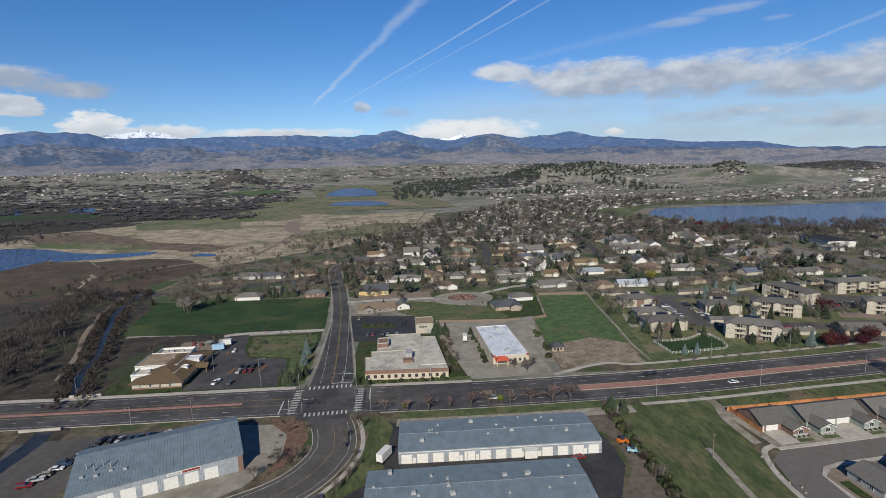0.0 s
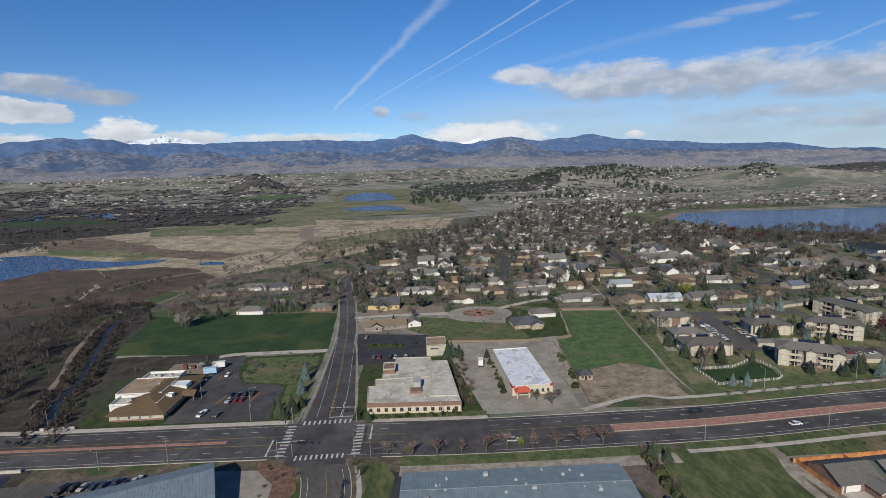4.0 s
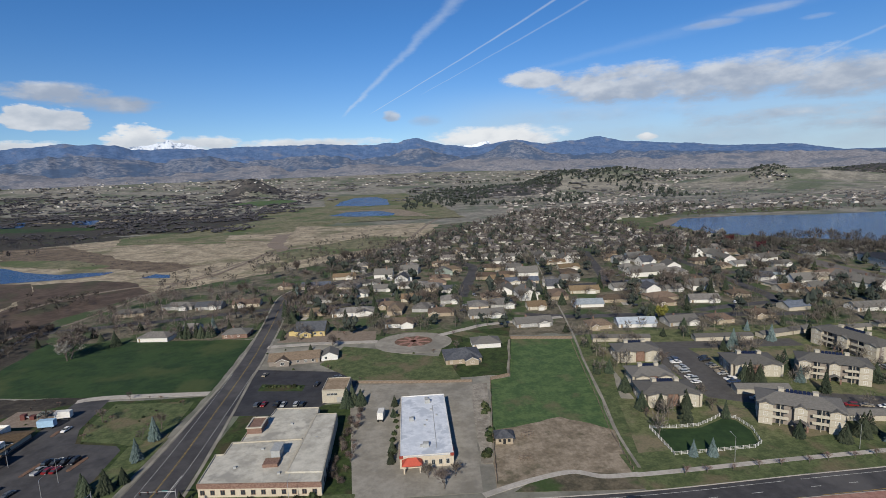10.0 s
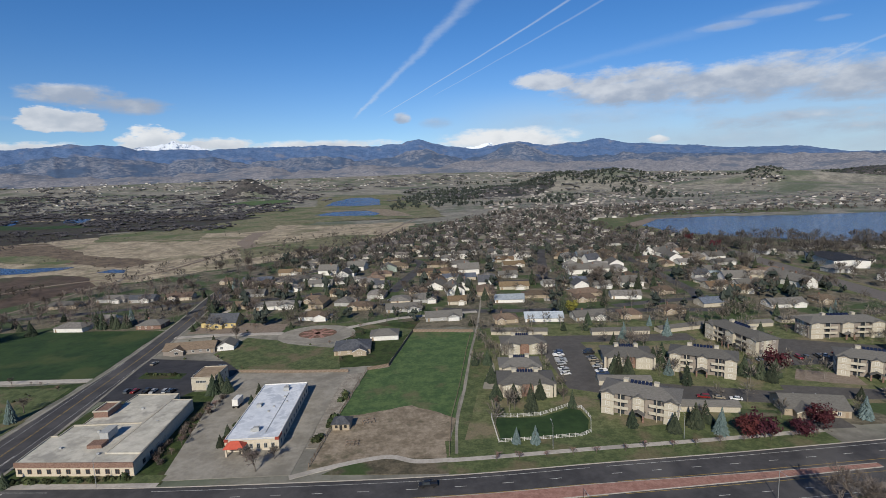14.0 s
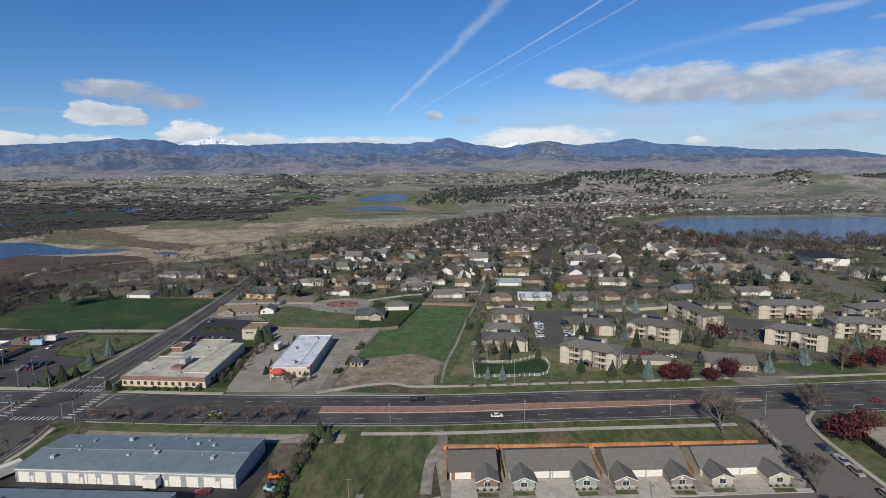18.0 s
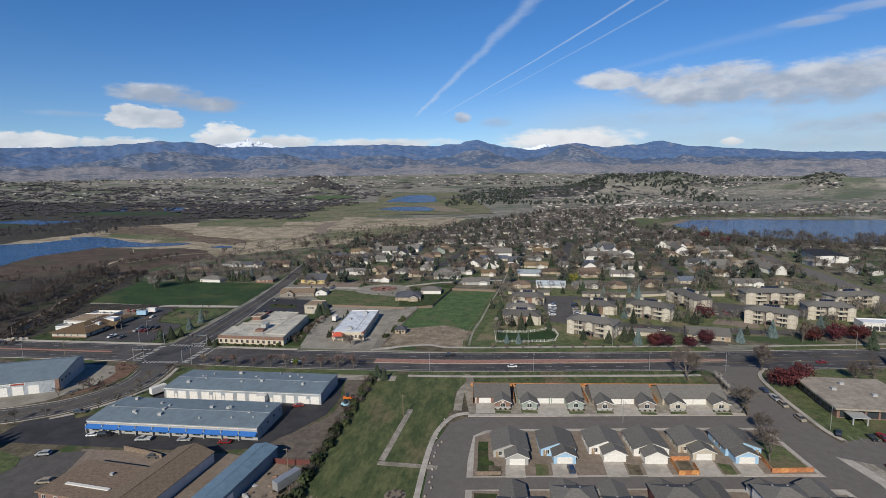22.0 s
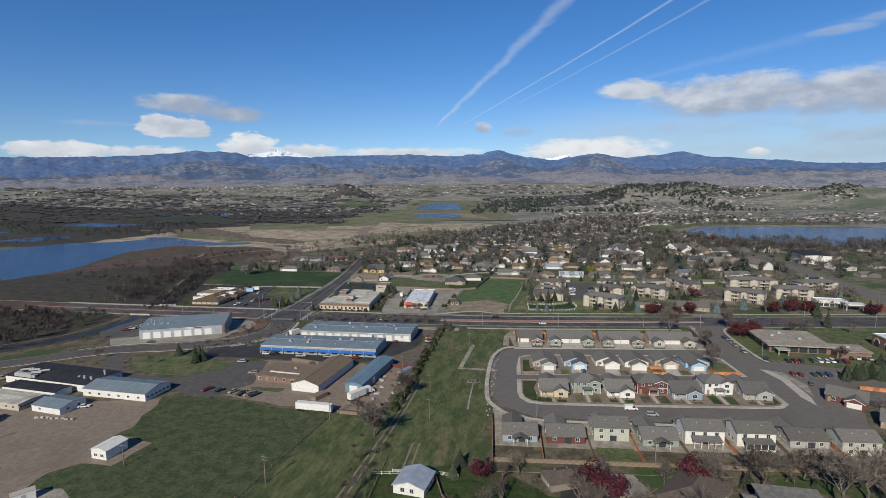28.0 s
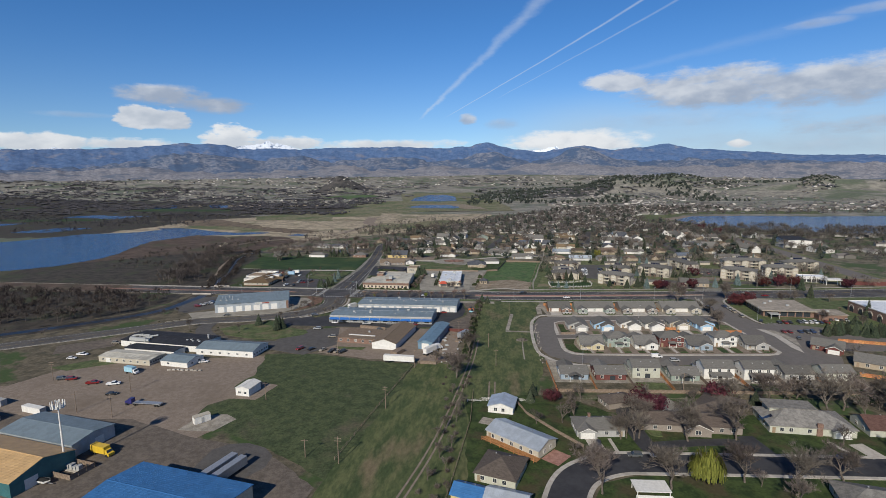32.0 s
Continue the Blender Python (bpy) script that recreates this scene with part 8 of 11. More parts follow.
LEAN_WINDOWS[0] = True
for spec in ((199.5, 262, 27, 14, -30), (159.5, 286, 23, 15, -5, 2), (160, 304, 18, 13, -4, 2), (167, 336, 22, 14, -2, 2), (213, 312, 22, 16, -10, 2), (243, 299, 27, 13, -30), (278, 329, 34, 13, -78), (311, 286, 27, 13, -32), (338, 339, 38, 13, -3), (352, 300, 26, 13, -10), (385, 330, 30, 13, 8)):
    apartment(*spec)
LEAN_WINDOWS[0] = False


def carport(x, y, w, rot, d=6.0):
    ob = thing("garage_row", x, y, 0.1, rot, "low row of cream garages with a grey roof", "garage", "garage rows")
    keep_out(rect(x, y, w + 2, d + 2, rot))
    part("wall", Mesh().box(-w / 2, w / 2, -d / 2, d / 2, 0, 2.4), CREAM, ob)
    part("roof", gable_roof(Mesh(), -w / 2, w / 2, -d / 2, d / 2, 2.4, 1.1, "x", 0.4, 0.16), SHINGLE, ob)
    for k in range(int(w / 3.2)):
        garage_door(ob, -w / 2 + 1.7 + 3.2 * k, -d / 2, 0, 2.6, 2.0, CREAM, 0.02)


for spec in ((203, 289, 22, -8), (226, 357, 32, -4), (265, 360, 36, 12), (170, 364, 32, -8), (224, 262, 24, -8), (300, 360, 30, 3), (336, 366, 26, 3)):
    carport(*spec)
house(262, 258, -12, 22, 13, 3.0, "x", TAN, SHINGLE, "low clubhouse with white-trimmed gables", (-4, 8, 3, "window"), front=((3, 0.9), (7, 0.9)), name="clubhouse")


# ---- buildings along the eastern edge ----
ob = thing("service_station", 367, 276, 0.1, -8, "white service station shop with a flat roof", "shop")
keep_out(rect(370, 274, 34, 26, -8))
part("wall", Mesh().box(-11, 9, -4.5, 5.5, 0, 4.4), WHITE, ob)
flat_roof(ob, [(-11, -4.5), (9, -4.5), (9, 5.5), (-11, 5.5)], 4.5, WHITEROOF, WHITE, 0.5)
for k in range(5):
    part("shop_window", Mesh().box(-9.6 + 3.6 * k, -6.6 + 3.6 * k, -4.56, -4.44, 0.3, 2.7), GLASS, ob)
ob = thing("fuel_canopy", 374, 262, 0.1, -8, "flat white fuel canopy on posts", "canopy")
part("roof", Mesh().box(-7, 7, -4, 4, 4.2, 5.1), WHITE, ob)
for sx in (-5, 5):
    for sy in (-2.4, 2.4):
        part("post", Mesh().box(sx - 0.2, sx + 0.2, sy - 0.2, sy + 0.2, 0, 4.2), WHITE, ob)
ob = thing("arched_hall", 355, 157, 0.1, 0, "brown brick hall with pale arches and a white flat roof", "hall")
keep_out(rect(355, 157, 48, 48))
part("wall", Mesh().box(-22, 22, -22, 21, 0, 6.4), BRICK, ob)
flat_roof(ob, [(-22, -22), (22, -22), (22, 21), (-22, 21)], 6.5, WHITEROOF, WHITE, 0.4)
for k in range(5):
    y = -17 + 8.5 * k
    arch = Mesh()
    for j in range(8):
        a0, a1 = math.pi * j / 8, math.pi * (j + 1) / 8
        pts = [(y + r * math.cos(a), 2.6 + r * math.sin(a)) for r, a in ((2.4, a0), (2.4, a1), (1.9, a1), (1.9, a0))]
        arch.add([(-22.25, u, z) for u, z in pts] + [(-22.0, u, z) for u, z in pts], [(0, 1, 2, 3), (4, 5, 1, 0), (6, 7, 3, 2), (5, 6, 2, 1), (7, 4, 0, 3)])
    part("arch", arch, BEIGE, ob, "pale stone arch")
    part("arch_window", Mesh().box(-22.08, -21.9, y - 1.8, y + 1.8, 0.3, 3.4), GLASS, ob)
for x, y in ((-8, 4), (6, -6), (2, 12)):
    roof_unit(ob, x, y, 6.5, 1.0)
plain_hall("strip_building", 408, 264, -4, 40, 9, 3.4, 1.0, "x", BARNRED, BROWNSHINGLE, "long low brown and red roadside building", category="shop")
plain_hall("lakeside_office", 487, 529, 78, 50, 28, 6.5, 0.8, "x", WHITE, BLACKROOF, "broad white office with a black low roof near the lake", category="office building")

# ---- new estate ----
def duplex(x0, x1, y, wings, wall, label, rot=3.0):
    """Attached houses with gabled wings and recessed garages between them."""
    w, cx = x1 - x0, (x0 + x1) / 2
    ob = thing("duplex", cx, y, 0.2, rot, label, "house", "attached houses of the estate")
    part("wall", gable_walls(Mesh(), -w / 2, w / 2, 5.5, 18, -0.1, 2.8, 3.0, "x"), wall, ob)
    part("roof", gable_roof(Mesh(), -w / 2, w / 2, 5.5, 18, 2.8, 3.0, "x"), SHINGLE, ob)
    gx = []
    for wx in wings:
        c = wx - cx
        part("wing_wall", gable_walls(Mesh(), c - 3.1, c + 3.1, 0, 6, -0.1, 2.7, 1.35, "y"), wall, ob)
        part("wing_base", Mesh().box(c - 3.14, c + 3.14, -0.06, 0.02, -0.1, 1.0), GREYWALL if wall is not GREYWALL else BRICK, ob, "stone-clad base")
        part("wing_roof", gable_roof(Mesh(), c - 3.1, c + 3.1, 0, 10, 2.7, 1.35, "y"), SHINGLE, ob)
        part("gable_trim", Mesh().add([(c - 3.6, -0.52, 2.4), (c, -0.52, 3.97), (c + 3.6, -0.52, 2.4), (c + 3.6, -0.52, 2.66), (c, -0.52, 4.23), (c - 3.6, -0.52, 2.66), (c - 3.6, -0.42, 2.4), (c, -0.42, 3.97), (c + 3.6, -0.42, 2.4), (c + 3.6, -0.42, 2.66), (c, -0.42, 4.23), (c - 3.6, -0.42, 2.66)], [(0, 1, 4, 5), (1, 2, 3, 4), (11, 10, 7, 6), (10, 9, 8, 7), (5, 4, 10, 11), (4, 3, 9, 10), (0, 6, 7, 1), (1, 7, 8, 2), (2, 8, 9, 3), (0, 5, 11, 6)]), WHITE, ob, "white verge boards")
        part("gable_vent", Mesh().box(c - 0.5, c + 0.5, -0.05, 0.02, 2.75, 3.2), WHITE, ob)
        window(ob, c, 0, 1.0, 0, 1.8, 1.4)
        gx.append(c)
    if len(gx) == 2:
        a, b = gx[0] + 3.1, gx[1] - 3.1
        n = 2
    else:
        a, b = -w / 2 + 0.4, gx[0] - 3.1
        n = 1
    for k in range(n):
        gw = (b - a) / n
        garage_door(ob, a + gw * (k + 0.5), 5.5, 0, min(4.9, gw - 0.6), 2.2)
        part("pillar", Mesh().box(a + gw * k - 0.05, a + gw * k + 0.3, 5.2, 5.5, 0, 2.6), WHITE, ob)
    for k in range(3):
        window(ob, -w / 2 + w * (k + 0.5) / 3, 18, 1.0, 180)
    patch("drive", [(cx + a, y - 4.2), (cx + b, y - 3.6), (cx + b, y + 5.2), (cx + a, y + 5.0)], 0.27, CONCRETE, "pale concrete drive", category="drive")
    for c in gx:
        patch("lawn", [(cx + c - 3.6, y - 3.4), (cx + c + 3.0, y - 3.0), (cx + c + 2.8, y - 1.2), (cx + c - 3.2, y - 1.4)], 0.26, LAWN, "small front lawn", 0.3)
        for j in range(4):
            plant("shrub", cx + c - 3 + 2 * j, y - 0.4 + 0.1 * j, 0.5, 0.25)
    return ob


duplex(133, 147.5, 160, (144.2,), BRICK, "attached house with brown stone gable and white garage")
duplex(151, 177, 160.6, (154.8, 173.2), SAGE, "attached sage houses with white garages between gables")
duplex(181, 205, 161.4, (184.5, 201), TAUPE, "attached brown houses with white garages between gables")
duplex(209, 234, 162.6, (212.8, 229.6), CREAM, "attached cream houses with white garages between gables")

for k, (gx0, gx1, y, mid, wall) in enumerate(((143.9, 150, 119.6, 145.6, GREYWALL), (158.8, 166.0, 121.4, 161.4, SKYBLUE), (175.6, 182, 123.5, 177.6, WHITE), (188, 195.4, 123.0, 192.0, WHITE), (204.5, 211, 126.2, 207.4, CREAM), (217, 224, 125.0, 222.0, SKYBLUE))):
    cx = (gx0 + gx1) / 2
    end = 112.3 + 0.07 * (cx - 144)
    deep = 136.0 + 0.075 * (cx - 145) - y - 4.6
    label = "single-storey %s house with grey shingle roof and garage" % wall.name.replace("_siding", "").replace("_paint", "").replace("_", " ")
    house(mid, y + 4.6 + deep / 2, 3.0, 11.6, deep, 2.8, "y", wall, SHINGLE, label, (cx - mid + 0.3, 7.2, 4.6, "garage"), front=((-3.6, 0.9),), back=((0, 0.9),), sides=2, group="houses of the new estate", rise_=2.1)
    patch("drive", [(gx0 - 0.1, end), (gx1 + 0.1, end + 0.3), (gx1 + 0.2, y + 0.5), (gx0 + 0.1, y + 0.4)], 0.28, CONCRETE, "pale concrete drive", category="drive")
    if k != 2:
        patch("lawn", [(gx0 - 5.4, end + 0.6), (gx0 - 1.4, end + 0.8), (gx0 - 1.2, y - 1), (gx0 - 5.2, y - 0.4)], 0.27, LAWN if k in (1, 5) else YARD, "small side lawn", 0.2)
patch("lawn", [(135, 114), (141, 114.4), (140.2, 121), (138.6, 122), (138.4, 134), (135, 134)], 0.268, DARKLAWN, "narrow lawn beside the grey end house", 0.25)
vehicle("suv", ENAMEL[5], 164.6, 117.4, 93, "parked cars", 0.3)


def estate_house(a, b, y, wall, two):
    """A house of the middle row: porch and gable to the street, garage to the alley behind."""
    w, cx = b - a, (a + b) / 2
    word = wall.name.replace("_siding", "").replace("_paint", "").replace("_", " ")
    if two:
        d, front = 9.6, ((-w * 0.33, 3.5), (-w * 0.1, 3.9), (w * 0.33, 0.9))
        ob = house(cx, y + d / 2, 2.8, w, d, 5.1, "x", wall, SHINGLE, "two-storey %s house with a hipped grey roof and porch" % word, None, True, front=front, back=((-2, 0.9), (2, 0.9)), sides=2, group="houses of the new estate", rise_=2.6)
        g = w * 0.27          # shallow upper gable over the front
        part("front_bay", gable_walls(Mesh(), g - 2.7, g + 2.7, -d / 2 - 0.5, -d / 2 + 0.3, 2.7, 5.2, 1.1, "y"), wall, ob)
        part("bay_roof", gable_roof(Mesh(), g - 2.7, g + 2.7, -d / 2 - 0.5, -d / 2 + 3.2, 5.2, 1.1, "y"), SHINGLE, ob)
        part("bay_trim", Mesh().box(g - 2.75, g + 2.75, -d / 2 - 0.56, -d / 2 - 0.5, 2.62, 2.86), WHITE, ob, "white trim board")
        rake = Mesh()
        for s in (-1, 1):
            rake.add([(g, -d / 2 - 0.98, 6.3), (g + s * 3.15, -d / 2 - 0.98, 5.02), (g + s * 3.15, -d / 2 - 0.98, 4.8), (g, -d / 2 - 0.98, 6.06)], [(0, 1, 2, 3)[::-s]])
        part("rake_board", rake, WHITE, ob, "white painted gable board")
        window(ob, g, -d / 2 - 0.5, 3.5, 0, 1.7, 1.3)
        part("porch_roof", hip_roof(Mesh(), -2.0, 2.0, -d / 2 - 2.0, -d / 2 + 0.1, 2.6, 0.9, 0.3), SHINGLE, ob)
        part("porch_floor", Mesh().box(-2.0, 2.0, -d / 2 - 2.0, -d / 2, -0.1, 0.14), CONCRETE, ob)
        for s in (-1.85, 1.85):
            part("porch_post", Mesh().box(s - 0.12, s + 0.12, -d / 2 - 1.95, -d / 2 - 1.7, 0.1, 2.6), WHITE, ob)
            part("porch_rail", Mesh().box(min(s, s * 0.35), max(s, s * 0.35), -d / 2 - 1.9, -d / 2 - 1.82, 0.75, 0.85).box(min(s, s * 0.35), max(s, s * 0.35), -d / 2 - 1.9, -d / 2 - 1.82, 0.3, 0.38), WHITE, ob)
        part("corner_board", Mesh().box(-w / 2 - 0.03, -w / 2 + 0.15, -d / 2 - 0.03, -d / 2 + 0.1, 0, 5.1), WHITE, ob)
        part("corner_board", Mesh().box(w / 2 - 0.15, w / 2 + 0.03, -d / 2 - 0.03, -d / 2 + 0.1, 0, 5.1), WHITE, ob)
    else:
        d = 11.0
        ob = house(cx, y + 2 + d / 2, 2.8, w, d, 2.8, "x", wall, SHINGLE, "single-storey %s house with a gabled front wing" % word, (w * 0.22, 6.2, 2.0, "window"), front=((-w * 0.3, 0.9),), back=((-2, 0.9),), sides=2, group="houses of the new estate", porch=(-w * 0.27, w * 0.44, 1.8), rise_=2.9)
        part("porch_rail", Mesh().box(-w * 0.48, -w * 0.2, -d / 2 - 1.75, -d / 2 - 1.67, 0.75, 0.85).box(-w * 0.48, -w * 0.2, -d / 2 - 1.75, -d / 2 - 1.67, 0.3, 0.38), WHITE, ob)
    back = 105.0 + 0.07 * (cx - 147) - (ob.location.y if two else y + 2 + d / 2)
    gx = -w * 0.12
    part("rear_garage_wall", gable_walls(Mesh(), gx - 3.6, gx + 3.6, d / 2 - 0.2, back, -0.2, 2.6, 1.5, "y"), wall, ob)
    part("rear_garage_roof", gable_roof(Mesh(), gx - 3.6, gx + 3.6, d / 2 - 2.4, back, 2.6, 1.5, "y"), SHINGLE, ob)
    garage_door(ob, gx, back, 180, 4.9, 2.2)
    foot = 80.9 + 0.06 * (cx - 147)
    px = -0.1 if two else -w * 0.02
    patch("path", [(cx + px - 0.7, foot), (cx + px + 0.7, foot + 0.1), (cx + px + 0.4, y - 0.5), (cx + px - 1.0, y - 0.5)], 0.28, CONCRETE, "pale front path", category="path")
    return ob, cx, foot


FRONT_LAWNS = (DARKLAWN, LAWN, DARKLAWN, YARD, YARD, SPORT, YARD)
for k, (a, b, y, wall, two) in enumerate(((141.4, 153.6, 85.8, PALEYELLOW, 0), (156.4, 168.2, 91.6, SAGE, 1), (170.6, 182.1, 87.9, WHITE, 0), (184.4, 197.3, 93.8, BARNRED, 1), (198.2, 210.4, 88.6, GREYBLUE, 0), (213.5, 225.3, 95.8, WHITE, 1), (228.2, 239.4, 91.0, GREYWALL, 0))):
    ob, cx, foot = estate_house(a, b, y, wall, two)
    for s, e in ((a + 0.6, cx - 1.7), (cx + 1.4, b - 0.7)):
        if k or s > cx:
            patch("lawn", [(s, foot + 0.3), (e, foot + 0.5), (e - 0.3, y - 1.9), (s - 0.3, y - 2.1)], 0.265, FRONT_LAWNS[k], "small front lawn", 0.15)
    board_fence("side_fence", [(b + 0.9, y + 2), (b + 0.6, y + 9)], 1.5, OLDWOOD, "low wooden fence between houses", 0.23)
    plant("shrub", cx + 2.5, y - 0.8, 0.5, 0.25)
    plant("shrub", cx - 2.6, y - 0.8, 0.4, 0.25)

for k, (a, b, y, wall, two, extra) in enumerate(((125.5, 138, 44.5, GREYBLUE, 0, "porch"), (141.5, 155, 45, BARNRED, 0, ""), (158.5, 171, 48.5, PALEGREEN, 1, ""), (175, 187.5, 46, SAGE, 0, "porch"), (190.5, 204, 49.5, WHITE, 1, "pergola"), (208, 221, 49.5, WHITE, 1, "sunroom"), (226, 239, 50.5, GREYWALL, 0, ""), (240.5, 253, 46.5, PALEGREEN, 1, ""))):
    w, cx = b - a, (a + b) / 2
    word = wall.name.replace("_siding", "").replace("_paint", "").replace("_", " ")
    d = 9.0 if two else 10.0
    ob = house(cx, y + d / 2, 182.0, w, d, 5.2 if two else 2.8, "x", wall, SHINGLE, ("two-storey %s house seen from its back yard" if two else "single-storey %s house with fenced back yard") % word,
               (w * 0.2, 7.0, 5.0, "garage"), back=((-w * 0.3, 3.3), (0, 3.3), (w * 0.3, 3.3), (w * 0.28, 0.9)) if two else ((-w * 0.3, 0.9), (w * 0.3, 0.9)), sides=2, group="houses of the new estate", rise_=2.2)
    at(part("patio_door", Mesh().box(-1.2, 1.2, -0.05, 0.02, 0, 2.1), GLASS, ob), -w * 0.05, d / 2, 0, 180)
    if extra == "porch":
        part("back_porch_roof", gable_roof(Mesh(), -2.6, 2.6, d / 2, d / 2 + 2.6, 2.5, 1.1, "y", 0.3, 0.14), SHINGLE, ob)
        for s in (-2.4, 2.4):
            part("porch_post", Mesh().box(s - 0.1, s + 0.1, d / 2 + 2.3, d / 2 + 2.5, 0, 2.5), WHITE, ob)
    elif extra:
        part("veranda_roof", Mesh().add([(-5, d / 2, 3.2), (5, d / 2, 3.2), (5, d / 2 + 3.4, 2.5), (-5, d / 2 + 3.4, 2.5), (-5, d / 2, 3.35), (5, d / 2, 3.35), (5, d / 2 + 3.4, 2.65), (-5, d / 2 + 3.4, 2.65)], [(0, 1, 2, 3), (7, 6, 5, 4), (0, 4, 5, 1), (2, 6, 7, 3), (1, 5, 6, 2), (3, 7, 4, 0)]), SHINGLE, ob)
        for j in range(5):
            part("veranda_post", Mesh().box(-5 + 2.4 * j, -4.8 + 2.4 * j, d / 2 + 3.1, d / 2 + 3.3, 0, 2.5), WHITE, ob)
        if extra == "sunroom":
            for j in range(4):
                part("glazing", Mesh().box(-4.8 + 2.4 * j, -2.6 + 2.4 * j, d / 2 + 3.15, d / 2 + 3.2, 0.5, 2.4), GLASS, ob)
            part("sunroom_wall", Mesh().box(-5, 5, d / 2 + 3.05, d / 2 + 3.25, 0, 0.5), WHITE, ob)
    patch("drive", [(cx - w * 0.2 - 3, y + d + 5), (cx - w * 0.2 + 2.6, y + d + 5), (cx - w * 0.2 + 2.8, 63.6), (cx - w * 0.2 - 3.2, 63.6)], 0.27, CONCRETE, "pale concrete drive", category="drive")
    patch("lawn", [(a, 31.5), (b + 0.5, 32.0), (b + 0.3, y - 5.5), (a + 0.3, y - 5.5)], 0.26, (YARD, YARD, LAWN, YARD, YARD, LAWN, YARD, LAWN)[k], "fenced back lawn", 0.4)
    board_fence("yard_fence", [(b + 1.6, 30.5 + 0.055 * (b - 122)), (b + 1.4, y + 6)], 1.7, CEDAR if k % 2 == 0 else OLDWOOD, "wooden fence between back yards", 0.2)
board_fence("yard_fence", [(123, 30), (170, 31.6), (220, 33.5), (257, 35.5)], 1.6, OLDWOOD, "weathered wooden fence behind the yards", 0.2)
board_fence("yard_fence", [(122.5, 30), (121.5, 56), (121, 66)], 1.7, CEDAR, "orange cedar fence at the end of the row", 0.2)
board_fence("cedar_fence", [(130.5, 182), (149, 182.6), (178, 183.5), (206, 184.5), (236, 185.5)], 1.8, CEDAR, "bright new cedar fence behind the houses", 0.15)
for x in (132, 149.2, 179, 207):
    board_fence("cedar_fence", [(x, 164 + 0.05 * (x - 132)), (x - 0.5, 182 + 0.035 * (x - 131))], 1.8, CEDAR, "bright cedar fence between gardens", 0.2)
board_fence("garden_fence", [(197.5, 117.2), (197.7, 125.4), (204, 126)], 1.5, CEDAR, "orange cedar fence round a small yard", 0.23)
board_fence("garden_fence", [(197.5, 117.2), (203.8, 117.8), (204, 123)], 1.5, CEDAR, "orange cedar fence round a small yard", 0.23)
board_fence("garden_fence", [(134.6, 113.4), (142.6, 114.0)], 1.2, OLDWOOD, "low wooden fence round a small yard", 0.23)
board_fence("garden_fence", [(226.6, 121), (228.2, 140)], 1.6, CEDAR, "wooden fence along the corner yard", 0.23)
board_fence("garden_fence", [(226.6, 120.2), (239.6, 121.4)], 1.6, CEDAR, "wooden fence along the corner yard", 0.23)
patch("lawn", [(228.2, 122), (239.2, 123), (238.4, 136), (230, 143)], 0.27, LAWN, "green corner garden with a cedar fence", 0.3)

# houses east of the estate loop
house(271, 95, -35, 14, 11, 2.9, "x", BARNRED, SHINGLE, "dark red house at the end of the loop", (3, 6.5, 3, "garage"), front=((-4, 0.9),), back=((0, 0.9),))
house(282, 68, -32, 26, 12, 2.9, "x", TAN, SHINGLE, "long tan house with a grey shingle roof", (5, 7, 1.6, "window"), front=((-8, 0.9), (-3, 0.9), (10, 0.9)), back=((0, 0.9),))
board_fence("cedar_fence", [(262, 57), (276, 50), (300, 40)], 1.8, CEDAR, "orange cedar fence on a slope", 0.1)
board_fence("cedar_fence", [(284, 108), (330, 96), (360, 90)], 1.8, CEDAR, "cedar fence behind the houses", 0.1)
patch("lawn", [(296, 96), (400, 84), (400, 40), (310, 46)], 0.09, SPORT, "green field behind the houses", 1.0)

# ---- older houses in the south ----
house(98.5, 13, -10, 10, 10, 2.8, "y", WHITE, SILVERROOF, "white outbuilding with a pale metal roof", None, front=((-2, 0.9), (1, 0.9)), door=False, rise_=1.6)
ob = house(104.5, -13.5, -38, 22, 11, 3.0, "x", CREAM, SILVERROOF, "long house with a pale silver roof and cedar deck", None, front=((-8, 0.9), (-4, 0.9), (0, 0.9), (4, 0.9), (8, 0.9)), rise_=1.9)
deck = part("deck", Mesh().box(-11, 12, -8.4, -5.6, 0.6, 0.75), CEDAR, ob, "orange cedar deck")
for k in range(12):
    part("baluster", Mesh().box(-11 + 2 * k, -10.9 + 2 * k, -8.4, -8.3, 0.0, 1.7), CEDAR, deck)
part("handrail", Mesh().box(-11, 12, -8.42, -8.28, 1.6, 1.7), CEDAR, deck)
part("patio", Mesh().box(11.5, 18, -4.5, 3.5, -0.05, 0.12), REDPAVE, ob, "red brick patio")
house(97.5, -33.5, -18, 13, 14, 2.8, "x", PALEGREEN, UMBERSHINGLE, "pale green house with a brown hipped roof", None, True, front=((-4, 0.9), (0, 0.9), (3, 0.9)))
house(88, -47, -18, 9, 7, 2.4, "x", YELLOWWALL, BLUEROOF, "orange shed with a blue roof", None, door=False, name="garden_shed", sides=0)
house(99, -50, -16, 12, 8, 2.7, "x", GREYWALL, SILVERROOF, "grey outbuilding with a metal roof", None, name="outbuilding", sides=0)
house(133, -3, 4, 17, 10, 2.8, "x", GREYWALL, SHINGLE, "low grey ranch house with grey roof and garage", (-5, 6, 1.5, "garage"), True, front=((2, 0.9), (6, 0.9)), chimney=True)
house(166, 3, -2, 36, 11, 2.8, "x", TAUPE, UMBERSHINGLE, "long brown ranch house with a low hipped roof", (2, 9, 3, "window"), True, front=((-12, 0.9), (-7, 0.9), (11, 0.9), (15, 0.9)))
